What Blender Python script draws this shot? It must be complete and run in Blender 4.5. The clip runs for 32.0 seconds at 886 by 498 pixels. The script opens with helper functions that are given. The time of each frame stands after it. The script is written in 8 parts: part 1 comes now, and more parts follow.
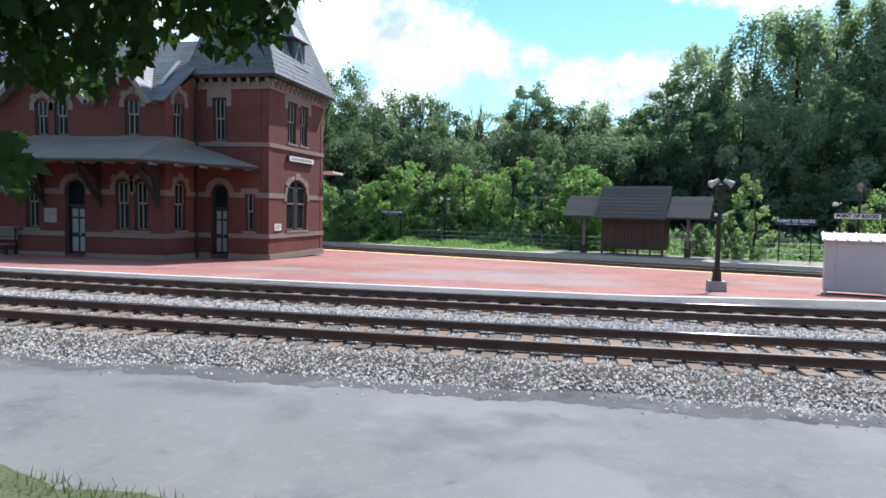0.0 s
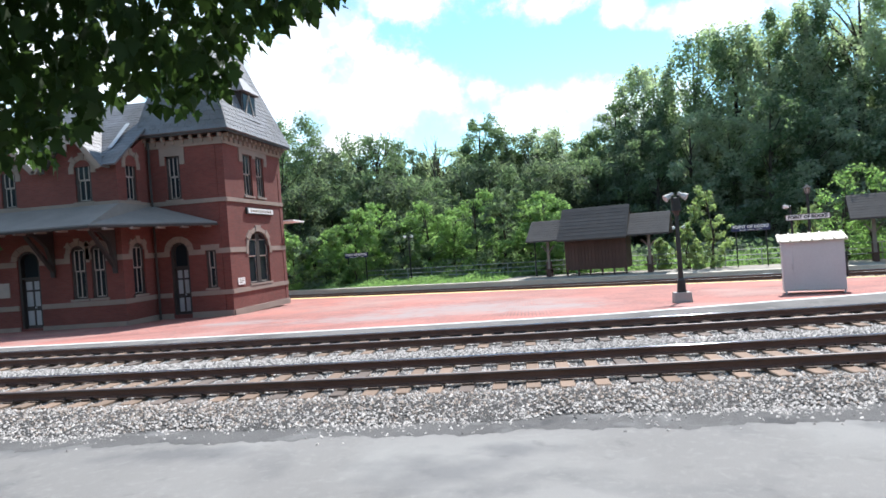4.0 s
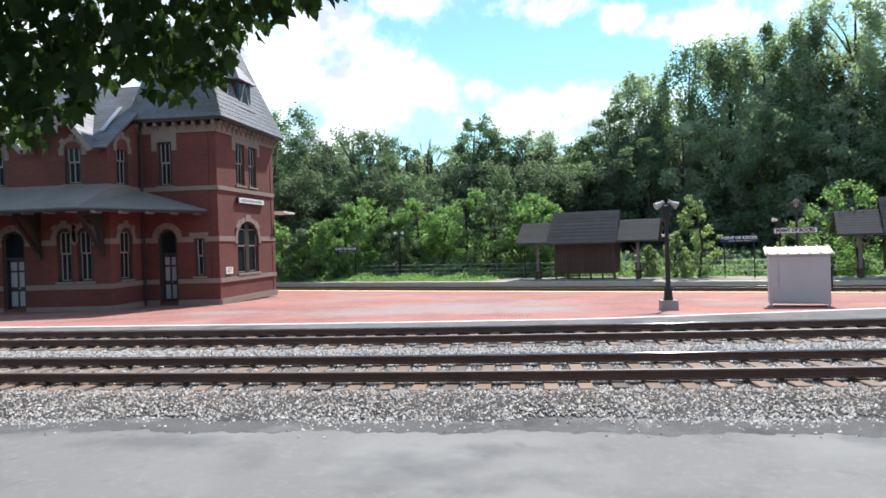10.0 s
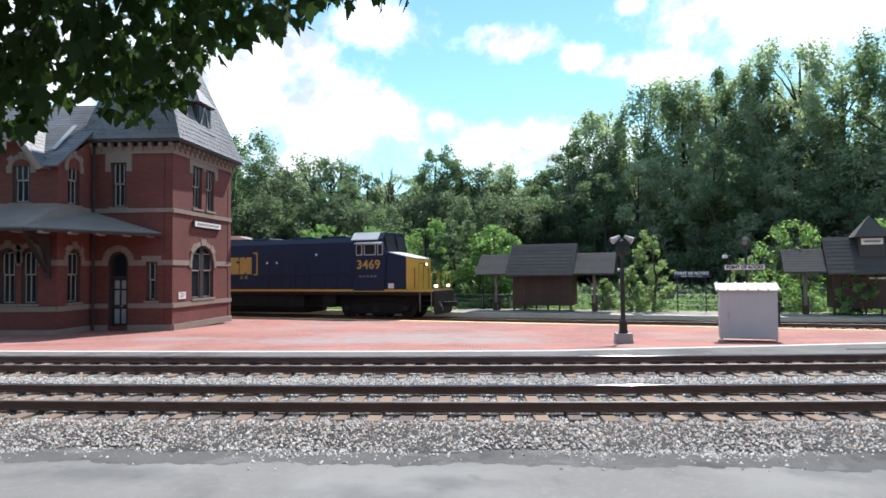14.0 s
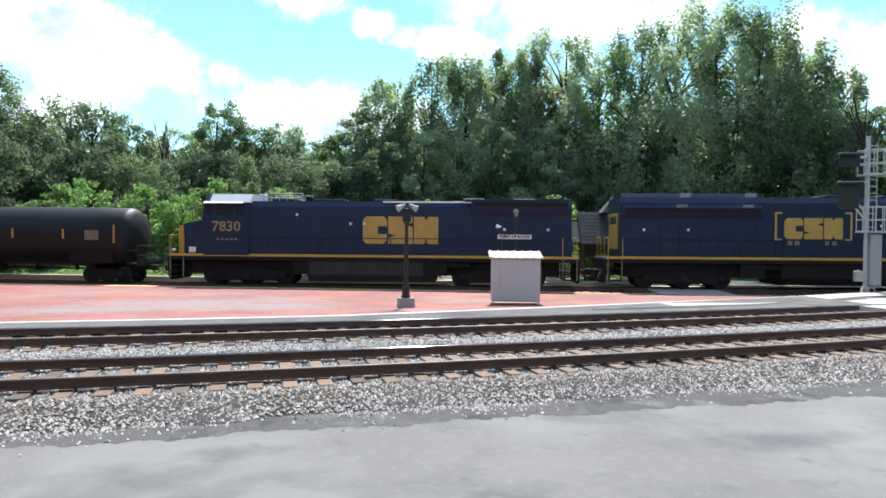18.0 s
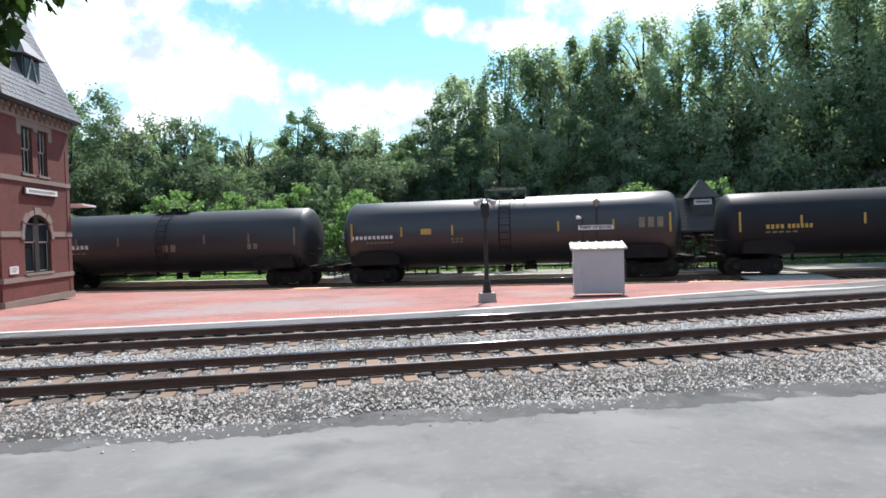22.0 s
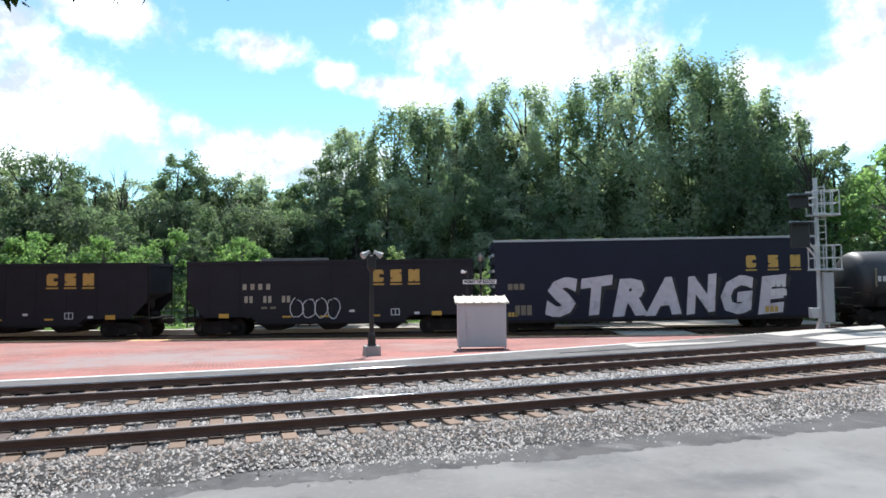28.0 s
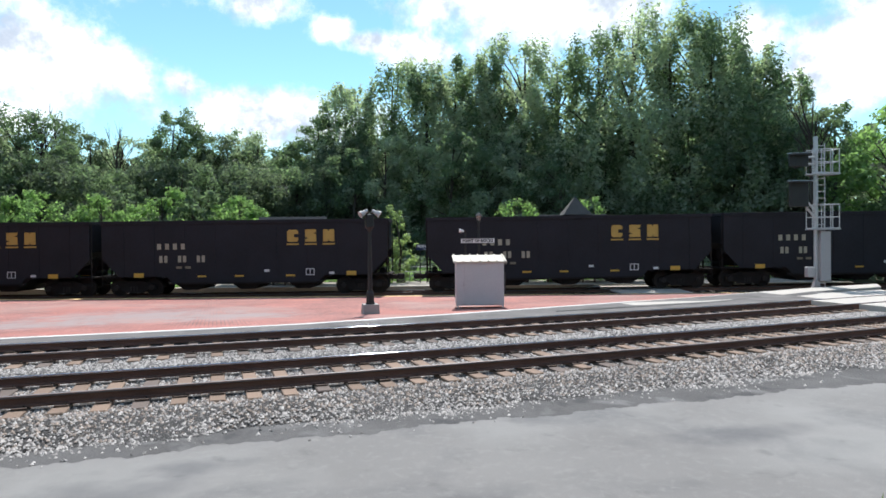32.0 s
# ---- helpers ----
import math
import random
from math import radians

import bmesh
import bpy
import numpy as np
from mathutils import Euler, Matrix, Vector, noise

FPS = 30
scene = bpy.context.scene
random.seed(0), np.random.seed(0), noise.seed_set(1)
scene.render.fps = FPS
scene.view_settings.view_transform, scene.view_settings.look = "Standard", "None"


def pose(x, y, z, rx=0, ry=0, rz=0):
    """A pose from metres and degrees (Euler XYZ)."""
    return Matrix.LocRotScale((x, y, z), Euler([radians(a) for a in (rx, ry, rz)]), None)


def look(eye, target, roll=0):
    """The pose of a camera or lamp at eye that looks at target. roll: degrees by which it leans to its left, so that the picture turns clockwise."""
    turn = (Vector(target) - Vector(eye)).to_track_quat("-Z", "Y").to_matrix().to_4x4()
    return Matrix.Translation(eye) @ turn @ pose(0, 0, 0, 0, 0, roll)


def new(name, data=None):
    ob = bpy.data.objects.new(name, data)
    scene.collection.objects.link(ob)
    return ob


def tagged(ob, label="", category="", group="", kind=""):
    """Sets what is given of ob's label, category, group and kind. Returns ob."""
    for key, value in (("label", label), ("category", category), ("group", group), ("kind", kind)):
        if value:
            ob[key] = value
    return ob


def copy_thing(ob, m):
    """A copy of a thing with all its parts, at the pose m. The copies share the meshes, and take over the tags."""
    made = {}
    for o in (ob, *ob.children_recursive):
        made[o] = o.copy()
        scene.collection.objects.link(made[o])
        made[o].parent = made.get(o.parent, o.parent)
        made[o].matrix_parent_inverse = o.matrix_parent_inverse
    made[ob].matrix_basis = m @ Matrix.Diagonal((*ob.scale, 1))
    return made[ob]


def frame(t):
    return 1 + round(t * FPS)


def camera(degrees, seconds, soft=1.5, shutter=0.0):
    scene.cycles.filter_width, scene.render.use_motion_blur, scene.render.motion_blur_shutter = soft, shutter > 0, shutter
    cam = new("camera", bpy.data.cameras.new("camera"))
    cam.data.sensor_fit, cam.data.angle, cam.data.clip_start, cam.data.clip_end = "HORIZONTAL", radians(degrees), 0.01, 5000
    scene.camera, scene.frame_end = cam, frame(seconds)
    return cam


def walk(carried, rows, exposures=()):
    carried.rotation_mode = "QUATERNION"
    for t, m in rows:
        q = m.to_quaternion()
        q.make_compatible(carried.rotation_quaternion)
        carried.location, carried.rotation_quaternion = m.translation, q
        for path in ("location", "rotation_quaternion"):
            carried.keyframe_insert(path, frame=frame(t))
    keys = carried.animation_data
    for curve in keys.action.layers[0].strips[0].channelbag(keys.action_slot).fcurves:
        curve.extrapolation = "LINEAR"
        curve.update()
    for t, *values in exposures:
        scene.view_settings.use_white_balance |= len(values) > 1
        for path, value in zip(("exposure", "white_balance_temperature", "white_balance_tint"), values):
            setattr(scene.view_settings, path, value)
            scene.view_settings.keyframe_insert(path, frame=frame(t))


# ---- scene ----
# ---- camera and its walk ----
cam = camera(68.35, 32.0, soft=1.65)
EYE = (0.0, 0.0, 2.05)
PATH = [
    (0.0, 10.16, -3.42, -1.14),
    (0.5, 9.95, -3.92, -1.36),
    (1.0, 8.65, -4.56, -0.86),
    (1.5, 7.81, -4.10, 1.46),
    (2.0, 8.00, -0.47, 3.78),
    (2.5, 7.83, 0.14, 4.99),
    (3.0, 7.65, 0.28, 5.22),
    (3.5, 7.37, -0.03, 4.83),
    (5.5, 6.86, -0.94, 2.16),
    (6.0, 7.17, -1.24, 1.50),
    (6.5, 7.34, -1.06, 1.25),
    (7.0, 7.10, -0.44, 0.92),
    (7.5, 6.95, 0.01, 1.06),
    (8.0, 6.82, 0.26, 1.32),
    (8.5, 6.59, 0.19, 1.42),
    (9.0, 6.44, -0.02, 1.45),
    (9.5, 6.34, -0.31, 1.39),
    (10.0, 6.15, -0.53, 1.76),
    (10.5, 5.42, -0.58, 2.09),
    (11.0, 0.28, -0.31, 2.28),
    (11.5, 0.34, 0.49, 2.42),
    (12.0, 2.73, 1.15, 2.20),
    (12.5, 5.16, 1.79, 1.99),
    (13.0, 6.59, 2.13, 1.10),
    (13.5, 6.19, 2.19, 0.60),
    (14.0, 2.57, 1.99, 0.51),
    (14.5, 0.59, 1.52, 0.18),
    (15.0, -2.56, 1.18, -0.62),
    (15.5, -8.04, 0.89, -1.27),
    (17.5, -11.94, -0.76, 0.10),
    (18.0, -15.98, -1.00, -0.69),
    (18.5, -19.28, -0.83, -0.93),
    (19.0, -21.05, -0.74, -0.48),
    (19.5, -18.98, -0.76, -0.52),
    (20.0, -15.12, -0.87, 0.43),
    (20.5, -12.38, -1.20, 1.75),
    (21.0, -10.49, -1.62, 2.27),
    (21.5, -9.38, -1.72, 2.19),
    (22.0, -9.06, -1.36, 1.74),
    (22.5, -10.15, -0.61, 1.34),
    (23.0, -12.31, -0.47, 0.28),
    (23.5, -12.64, -0.84, -0.96),
    (24.0, -11.97, -2.14, -1.23),
    (24.5, -10.55, -2.68, 0.25),
    (25.0, -11.85, -0.40, 1.11),
    (25.5, -13.94, 1.42, -0.11),
    (26.0, -14.53, 4.06, -1.89),
    (26.5, -16.21, 4.95, -2.32),
    (28.5, -19.38, 1.86, 0.72),
    (29.0, -19.29, 0.73, -0.15),
    (29.5, -19.27, 0.02, -0.19),
    (30.0, -19.00, -0.54, 0.06),
    (30.5, -18.77, -0.92, 0.19),
    (31.0, -18.51, -1.04, 0.10),
    (31.5, -18.32, -0.98, 0.16),
    (32.0, -19.19, -0.56, 0.50),
]
EXPOSURES = [(t, e + 0.23, 5820.0 + 60.0 * min(t, 5.0), 11.5) for t, e in ((0.0, 0.42), (1.0, 0.44), (2.0, 0.6), (3.0, 0.7), (3.5, 0.7), (5.5, 0.56), (6.0, 0.54), (9.0, 0.51), (13.0, 0.46), (15.0, 0.51), (18.0, 0.57), (19.0, 0.60), (20.0, 0.57), (21.0, 0.48), (22.0, 0.47), (23.0, 0.58), (26.0, 0.56), (28.5, 0.37), (29.0, 0.31), (30.5, 0.31), (32.0, 0.28))]
walk(cam, [(t, pose(*EYE, 90 + p, r, y)) for t, y, p, r in PATH], exposures=EXPOSURES)


# ---- daylight ----
SUN_AZ, SUN_EL = 22.0, 52.4          # degrees to the right of +y, and above the horizon
sun_dir = Vector((math.sin(radians(SUN_AZ)) * math.cos(radians(SUN_EL)), math.cos(radians(SUN_AZ)) * math.cos(radians(SUN_EL)), math.sin(radians(SUN_EL))))
world = bpy.data.worlds.new("sky")
scene.world = world
world.use_nodes = True
wn, wl = world.node_tree.nodes, world.node_tree.links
wn.clear()
sky = wn.new("ShaderNodeTexSky")
sky.sky_type, sky.sun_disc = 'NISHITA', False
sky.sun_elevation, sky.sun_rotation = radians(SUN_EL), radians(SUN_AZ)
sky.air_density, sky.dust_density, sky.ozone_density = 1.0, 0.0, 1.0
tc = wn.new("ShaderNodeTexCoord")


def sky_math(op, a, b=None, c=None):
    """One arithmetic node of the sky."""
    nd = wn.new("ShaderNodeMath")
    nd.operation = op
    for i, v in enumerate((a, b, c)):
        if isinstance(v, (int, float)):
            nd.inputs[i].default_value = v
        elif v is not None:
            wl.new(v, nd.inputs[i])
    return nd.outputs[0]


sp = wn.new("ShaderNodeSeparateXYZ")
wl.new(tc.outputs["Generated"], sp.inputs[0])
sky_az = sky_math('MULTIPLY', sky_math('ARCTAN2', sky_math('MULTIPLY', sp.outputs["X"], -1.0), sp.outputs["Y"]), 57.29578)
sky_el = sky_math('MULTIPLY', sky_math('ARCSINE', sp.outputs["Z"]), 57.29578)
cb = wn.new("ShaderNodeCombineXYZ")
wl.new(sky_az, cb.inputs[0])
wl.new(sky_el, cb.inputs[1])
# summer cumulus: azimuth (left is plus), elevation, half width and half height in degrees
# clouds beyond the view are added to whiten the fill light
CLOUDS = [(18.5, 14.6, 6.0, 4.6), (13.2, 14.2, 4.6, 3.9), (8.6, 12.8, 4.2, 2.6), (24.5, 16.5, 5.0, 4.0), (16.0, 18.8, 4.0, 2.2), (15.5, 9.2, 5.0, 1.6), (8.6, 20.9, 4.6, 1.9),
          (-3.3, 19.4, 3.6, 1.35), (-9.8, 17.9, 2.1, 1.1), (-13.4, 17.0, 2.4, 1.0), (-17.0, 16.4, 3.8, 1.6), (-26.5, 20.2, 10.5, 4.3), (-33.0, 19.0, 6.0, 3.2), (-5.0, 10.6, 8.0, 2.1), (-9.0, 9.6, 5.0, 2.0), (2.4, 12.8, 1.5, 1.1),
          (-14.1, 21.6, 1.2, 0.8), (-44.8, 15.7, 2.3, 2.1), (-50.5, 13.0, 5.2, 3.4), (-54.5, 16.8, 4.2, 4.4), (-66, 18, 8, 6), (36, 17, 9, 6), (50, 13, 9, 5), (72, 24, 9, 4), (115, 30, 9, 4), (-95, 25, 11, 5), (-150, 36, 9, 4), (20, 44, 14, 6), (-40, 50, 14, 6), (-12, 33, 12, 4), (62, 60, 34, 8), (-98, 58, 36, 9), (168, 48, 26, 8), (140, 20, 16, 6), (-122, 14, 18, 6), (178, 19, 15, 7), (98, 44, 16, 7), (-68, 36, 12, 6)]
field = None
for az_, el_, wide_, high_ in CLOUDS:
    off_ = wn.new("ShaderNodeVectorMath")
    off_.operation = 'MULTIPLY_ADD'
    off_.inputs[1].default_value = (1 / wide_, 1 / high_, 0)
    off_.inputs[2].default_value = (-az_ / wide_, -el_ / high_, 0)
    wl.new(cb.outputs[0], off_.inputs[0])
    ln_ = wn.new("ShaderNodeVectorMath")
    ln_.operation = 'LENGTH'
    wl.new(off_.outputs["Vector"], ln_.inputs[0])
    field = ln_.outputs["Value"] if field is None else sky_math('SMOOTH_MIN', field, ln_.outputs["Value"], 0.25)
cl = wn.new("ShaderNodeTexNoise")
cl.inputs["Scale"].default_value, cl.inputs["Detail"].default_value, cl.inputs["Roughness"].default_value = 0.30, 10.0, 0.66
wl.new(cb.outputs[0], cl.inputs["Vector"])
cover = sky_math('ADD', sky_math('SUBTRACT', 1.0, field), sky_math('MULTIPLY', sky_math('SUBTRACT', cl.outputs["Fac"], 0.5), 2.3))
ramp = wn.new("ShaderNodeMapRange")
ramp.interpolation_type = 'SMOOTHSTEP'
ramp.inputs["From Min"].default_value, ramp.inputs["From Max"].default_value = -0.40, 0.68
cloud = wn.new("ShaderNodeMixRGB")
# thick and thin parts of the clouds
body_ = wn.new("ShaderNodeTexNoise")
body_.inputs["Scale"].default_value, body_.inputs["Detail"].default_value, body_.inputs["Roughness"].default_value = 0.16, 6.0, 0.6
wl.new(cb.outputs[0], body_.inputs["Vector"])
thick = wn.new("ShaderNodeMapRange")
thick.interpolation_type = 'SMOOTHSTEP'
thick.inputs["From Min"].default_value, thick.inputs["From Max"].default_value = 0.38, 0.56
wl.new(body_.outputs["Fac"], thick.inputs["Value"])
white_ = wn.new("ShaderNodeMixRGB")
white_.inputs["Color1"].default_value, white_.inputs["Color2"].default_value = (4.4, 4.9, 5.5, 1), (10.5, 10.6, 10.8, 1)
wl.new(thick.outputs["Result"], white_.inputs["Fac"])
wl.new(white_.outputs["Color"], cloud.inputs["Color2"])
bg = wn.new("ShaderNodeBackground")
bg.inputs["Strength"].default_value = 0.11
out = wn.new("ShaderNodeOutputWorld")
wl.new(cover, ramp.inputs["Value"])
wl.new(ramp.outputs["Result"], cloud.inputs["Fac"])
tone = wn.new("ShaderNodeMixRGB")
tone.blend_type = 'MULTIPLY'
tone.inputs["Fac"].default_value, tone.inputs["Color2"].default_value = 1.0, (0.95, 1.18, 1.06, 1)
wl.new(sky.outputs["Color"], tone.inputs["Color1"])
wl.new(tone.outputs["Color"], cloud.inputs["Color1"])
wl.new(cloud.outputs["Color"], bg.inputs["Color"])
wl.new(bg.outputs["Background"], out.inputs["Surface"])
sun = new("sun", bpy.data.lights.new("sun", 'SUN'))
sun.data.energy, sun.data.angle, sun.data.color = 4.8, radians(0.6), (1.0, 0.95, 0.87)
sun.matrix_world = look(sun_dir * 100, (0, 0, 0))


# ---- materials ----
def mat(name, base, rough=0.8, metal=0.0, vary=0.25, scale=3.0, fine=40.0, bump=0.15, bump_dist=0.01, coat=0.0, island=0.0, each=0.0, second=None, translucent=0.0, spec=0.5):
    """A surface with grain at two scales: broad stains and fine grain, and relief."""
    m = bpy.data.materials.new(name)
    m.use_nodes = True
    n, l = m.node_tree.nodes, m.node_tree.links
    b = n["Principled BSDF"]
    b.inputs["Roughness"].default_value, b.inputs["Metallic"].default_value = rough, metal
    b.inputs["Coat Weight"].default_value = coat
    b.inputs["Specular IOR Level"].default_value = spec
    tex = n.new("ShaderNodeTexCoord")
    big = n.new("ShaderNodeTexNoise")
    big.inputs["Scale"].default_value, big.inputs["Detail"].default_value = scale, 6
    small = n.new("ShaderNodeTexNoise")
    small.inputs["Scale"].default_value, small.inputs["Detail"].default_value = fine, 4
    l.new(tex.outputs["Object"], big.inputs["Vector"])
    l.new(tex.outputs["Object"], small.inputs["Vector"])
    add = n.new("ShaderNodeMath")
    add.operation = 'ADD'
    l.new(big.outputs["Fac"], add.inputs[0])
    l.new(small.outputs["Fac"], add.inputs[1])
    last = add.outputs[0]
    centre = 1.0
    for on, src in ((each, "ShaderNodeObjectInfo"), (island, "ShaderNodeNewGeometry")):
        if on:
            info = n.new(src)
            mul = n.new("ShaderNodeMath")
            mul.operation = 'MULTIPLY_ADD'
            mul.inputs[1].default_value = on
            l.new(info.outputs["Random" if on == each and src == "ShaderNodeObjectInfo" else "Random Per Island"], mul.inputs[0])
            l.new(last, mul.inputs[2])
            last = mul.outputs[0]
            centre += on / 2
    r = n.new("ShaderNodeMapRange")
    r.inputs["From Min"].default_value, r.inputs["From Max"].default_value = centre - 0.5 - (each + island) / 2, centre + 0.5 + (each + island) / 2
    l.new(last, r.inputs["Value"])
    mix = n.new("ShaderNodeMixRGB")
    lo = second or tuple(c * (1 - vary) for c in base)
    hi = tuple(min(1, c * (1 + vary)) for c in base)
    mix.inputs["Color1"].default_value, mix.inputs["Color2"].default_value = (*lo, 1), (*hi, 1)
    l.new(r.outputs["Result"], mix.inputs["Fac"])
    l.new(mix.outputs["Color"], b.inputs["Base Color"])
    if bump:
        bp = n.new("ShaderNodeBump")
        bp.inputs["Strength"].default_value, bp.inputs["Distance"].default_value = bump, bump_dist
        l.new(small.outputs["Fac"], bp.inputs["Height"])
        l.new(bp.outputs["Normal"], b.inputs["Normal"])
    if translucent:
        tr = n.new("ShaderNodeBsdfTranslucent")
        ms = n.new("ShaderNodeMixShader")
        ms.inputs["Fac"].default_value = translucent
        br = n.new("ShaderNodeMixRGB")
        br.blend_type = 'MULTIPLY'
        br.inputs["Fac"].default_value = 1.0
        br.inputs["Color2"].default_value = (1.35, 1.55, 0.9, 1)
        l.new(mix.outputs["Color"], br.inputs["Color1"])
        l.new(br.outputs["Color"], tr.inputs["Color"])
        l.new(b.outputs["BSDF"], ms.inputs[1])
        l.new(tr.outputs["BSDF"], ms.inputs[2])
        l.new(ms.outputs["Shader"], n["Material Output"].inputs["Surface"])
    return m


def brick_mat(name, c1, c2, mortar, w, h, gap, axes="xz", rough=0.9, stain=0.35, bump=0.4):
    """Courses of brick at their real size, laid in the plane of two axes of the object, with weather stains."""
    m = bpy.data.materials.new(name)
    m.use_nodes = True
    n, l = m.node_tree.nodes, m.node_tree.links
    b = n["Principled BSDF"]
    b.inputs["Roughness"].default_value = rough
    tex = n.new("ShaderNodeTexCoord")
    sep = n.new("ShaderNodeSeparateXYZ")
    com = n.new("ShaderNodeCombineXYZ")
    l.new(tex.outputs["Object"], sep.inputs[0])
    if axes == "xz":
        sm = n.new("ShaderNodeMath")
        sm.operation = 'ADD'
        l.new(sep.outputs["X"], sm.inputs[0])
        l.new(sep.outputs["Y"], sm.inputs[1])
        l.new(sm.outputs[0], com.inputs["X"])
        l.new(sep.outputs["Z"], com.inputs["Y"])
    else:
        l.new(sep.outputs["Y"], com.inputs["X"])
        l.new(sep.outputs["X"], com.inputs["Y"])
    br = n.new("ShaderNodeTexBrick")
    br.inputs["Scale"].default_value = 1.0
    br.inputs["Brick Width"].default_value, br.inputs["Row Height"].default_value = w, h
    br.inputs["Mortar Size"].default_value = gap
    br.inputs["Color1"].default_value, br.inputs["Color2"].default_value, br.inputs["Mortar"].default_value = (*c1, 1), (*c2, 1), (*mortar, 1)
    l.new(com.outputs[0], br.inputs["Vector"])
    ns = n.new("ShaderNodeTexNoise")
    ns.inputs["Scale"].default_value, ns.inputs["Detail"].default_value = 0.45, 8
    l.new(tex.outputs["Object"], ns.inputs["Vector"])
    rp = n.new("ShaderNodeMapRange")
    rp.inputs["From Min"].default_value, rp.inputs["From Max"].default_value = 0.3, 0.7
    rp.inputs["To Min"].default_value, rp.inputs["To Max"].default_value = 1 - stain, 1 + stain * 0.4
    l.new(ns.outputs["Fac"], rp.inputs["Value"])
    mu = n.new("ShaderNodeMixRGB")
    mu.blend_type = 'MULTIPLY'
    mu.inputs["Fac"].default_value = 1.0
    l.new(br.outputs["Color"], mu.inputs["Color1"])
    l.new(rp.outputs["Result"], mu.inputs["Color2"])
    l.new(mu.outputs["Color"], b.inputs["Base Color"])
    bp = n.new("ShaderNodeBump")
    bp.inputs["Strength"].default_value, bp.inputs["Distance"].default_value = bump, 0.01
    bp.invert = True
    l.new(br.outputs["Fac"], bp.inputs["Height"])
    l.new(bp.outputs["Normal"], b.inputs["Normal"])
    return m


def patchy(m, stains, seed=0.0):
    """Lay broad stains of their own shape over a surface: (colour, scale, from, to, strength) each."""
    n, l = m.node_tree.nodes, m.node_tree.links
    b = n["Principled BSDF"]
    src = b.inputs["Base Color"].links[0].from_socket
    tex = n.new("ShaderNodeTexCoord")
    for k, (colour, scale, lo, hi, strength) in enumerate(stains):
        mp = n.new("ShaderNodeMapping")
        mp.inputs["Location"].default_value = (seed + 7.3 * k, 3.1 * k, seed)
        ns = n.new("ShaderNodeTexNoise")
        ns.inputs["Scale"].default_value, ns.inputs["Detail"].default_value, ns.inputs["Distortion"].default_value = scale, 7, 0.4
        rp = n.new("ShaderNodeMapRange")
        rp.inputs["From Min"].default_value, rp.inputs["From Max"].default_value, rp.inputs["To Max"].default_value = lo, hi, strength
        mx = n.new("ShaderNodeMixRGB")
        mx.inputs["Color2"].default_value = (*colour, 1)
        l.new(tex.outputs["Object"], mp.inputs["Vector"])
        l.new(mp.outputs["Vector"], ns.inputs["Vector"])
        l.new(ns.outputs["Fac"], rp.inputs["Value"])
        l.new(rp.outputs["Result"], mx.inputs["Fac"])
        l.new(src, mx.inputs["Color1"])
        src = mx.outputs["Color"]
    l.new(src, b.inputs["Base Color"])
    return m


def spots(m, places, colour, strength):
    """Old stains of uneven outline at given places: x, y, half length, half width."""
    n, l = m.node_tree.nodes, m.node_tree.links
    b = n["Principled BSDF"]
    tex = n.new("ShaderNodeTexCoord")
    ns = n.new("ShaderNodeTexNoise")
    ns.inputs["Scale"].default_value, ns.inputs["Detail"].default_value = 2.2, 8
    l.new(tex.outputs["Object"], ns.inputs["Vector"])
    for x, y, rx, ry in places:
        off = n.new("ShaderNodeVectorMath")
        off.operation = 'MULTIPLY_ADD'
        off.inputs[1].default_value, off.inputs[2].default_value = (1 / rx, 1 / ry, 0), (-x / rx, -y / ry, 0)
        ln = n.new("ShaderNodeVectorMath")
        ln.operation = 'LENGTH'
        sm = n.new("ShaderNodeMath")
        sm.operation = 'MULTIPLY_ADD'
        sm.inputs[1].default_value = -2.4
        rp = n.new("ShaderNodeMapRange")
        rp.inputs["From Min"].default_value, rp.inputs["From Max"].default_value, rp.inputs["To Min"].default_value, rp.inputs["To Max"].default_value = -1.0, 0.05, strength, 0.0
        mx = n.new("ShaderNodeMixRGB")
        mx.inputs["Color2"].default_value = (*colour, 1)
        l.new(tex.outputs["Object"], off.inputs[0])
        l.new(off.outputs["Vector"], ln.inputs[0])
        l.new(ns.outputs["Fac"], sm.inputs[0])
        l.new(ln.outputs["Value"], sm.inputs[2])
        l.new(sm.outputs[0], rp.inputs["Value"])
        l.new(rp.outputs["Result"], mx.inputs["Fac"])
        l.new(b.inputs["Base Color"].links[0].from_socket, mx.inputs["Color1"])
        l.new(mx.outputs["Color"], b.inputs["Base Color"])
    return m


def glass_mat(name, tint=(0.02, 0.025, 0.03)):
    m = bpy.data.materials.new(name)
    m.use_nodes = True
    b = m.node_tree.nodes["Principled BSDF"]
    b.inputs["Base Color"].default_value = (*tint, 1)
    b.inputs["Roughness"].default_value = 0.06
    b.inputs["Specular IOR Level"].default_value = 0.10
    return m


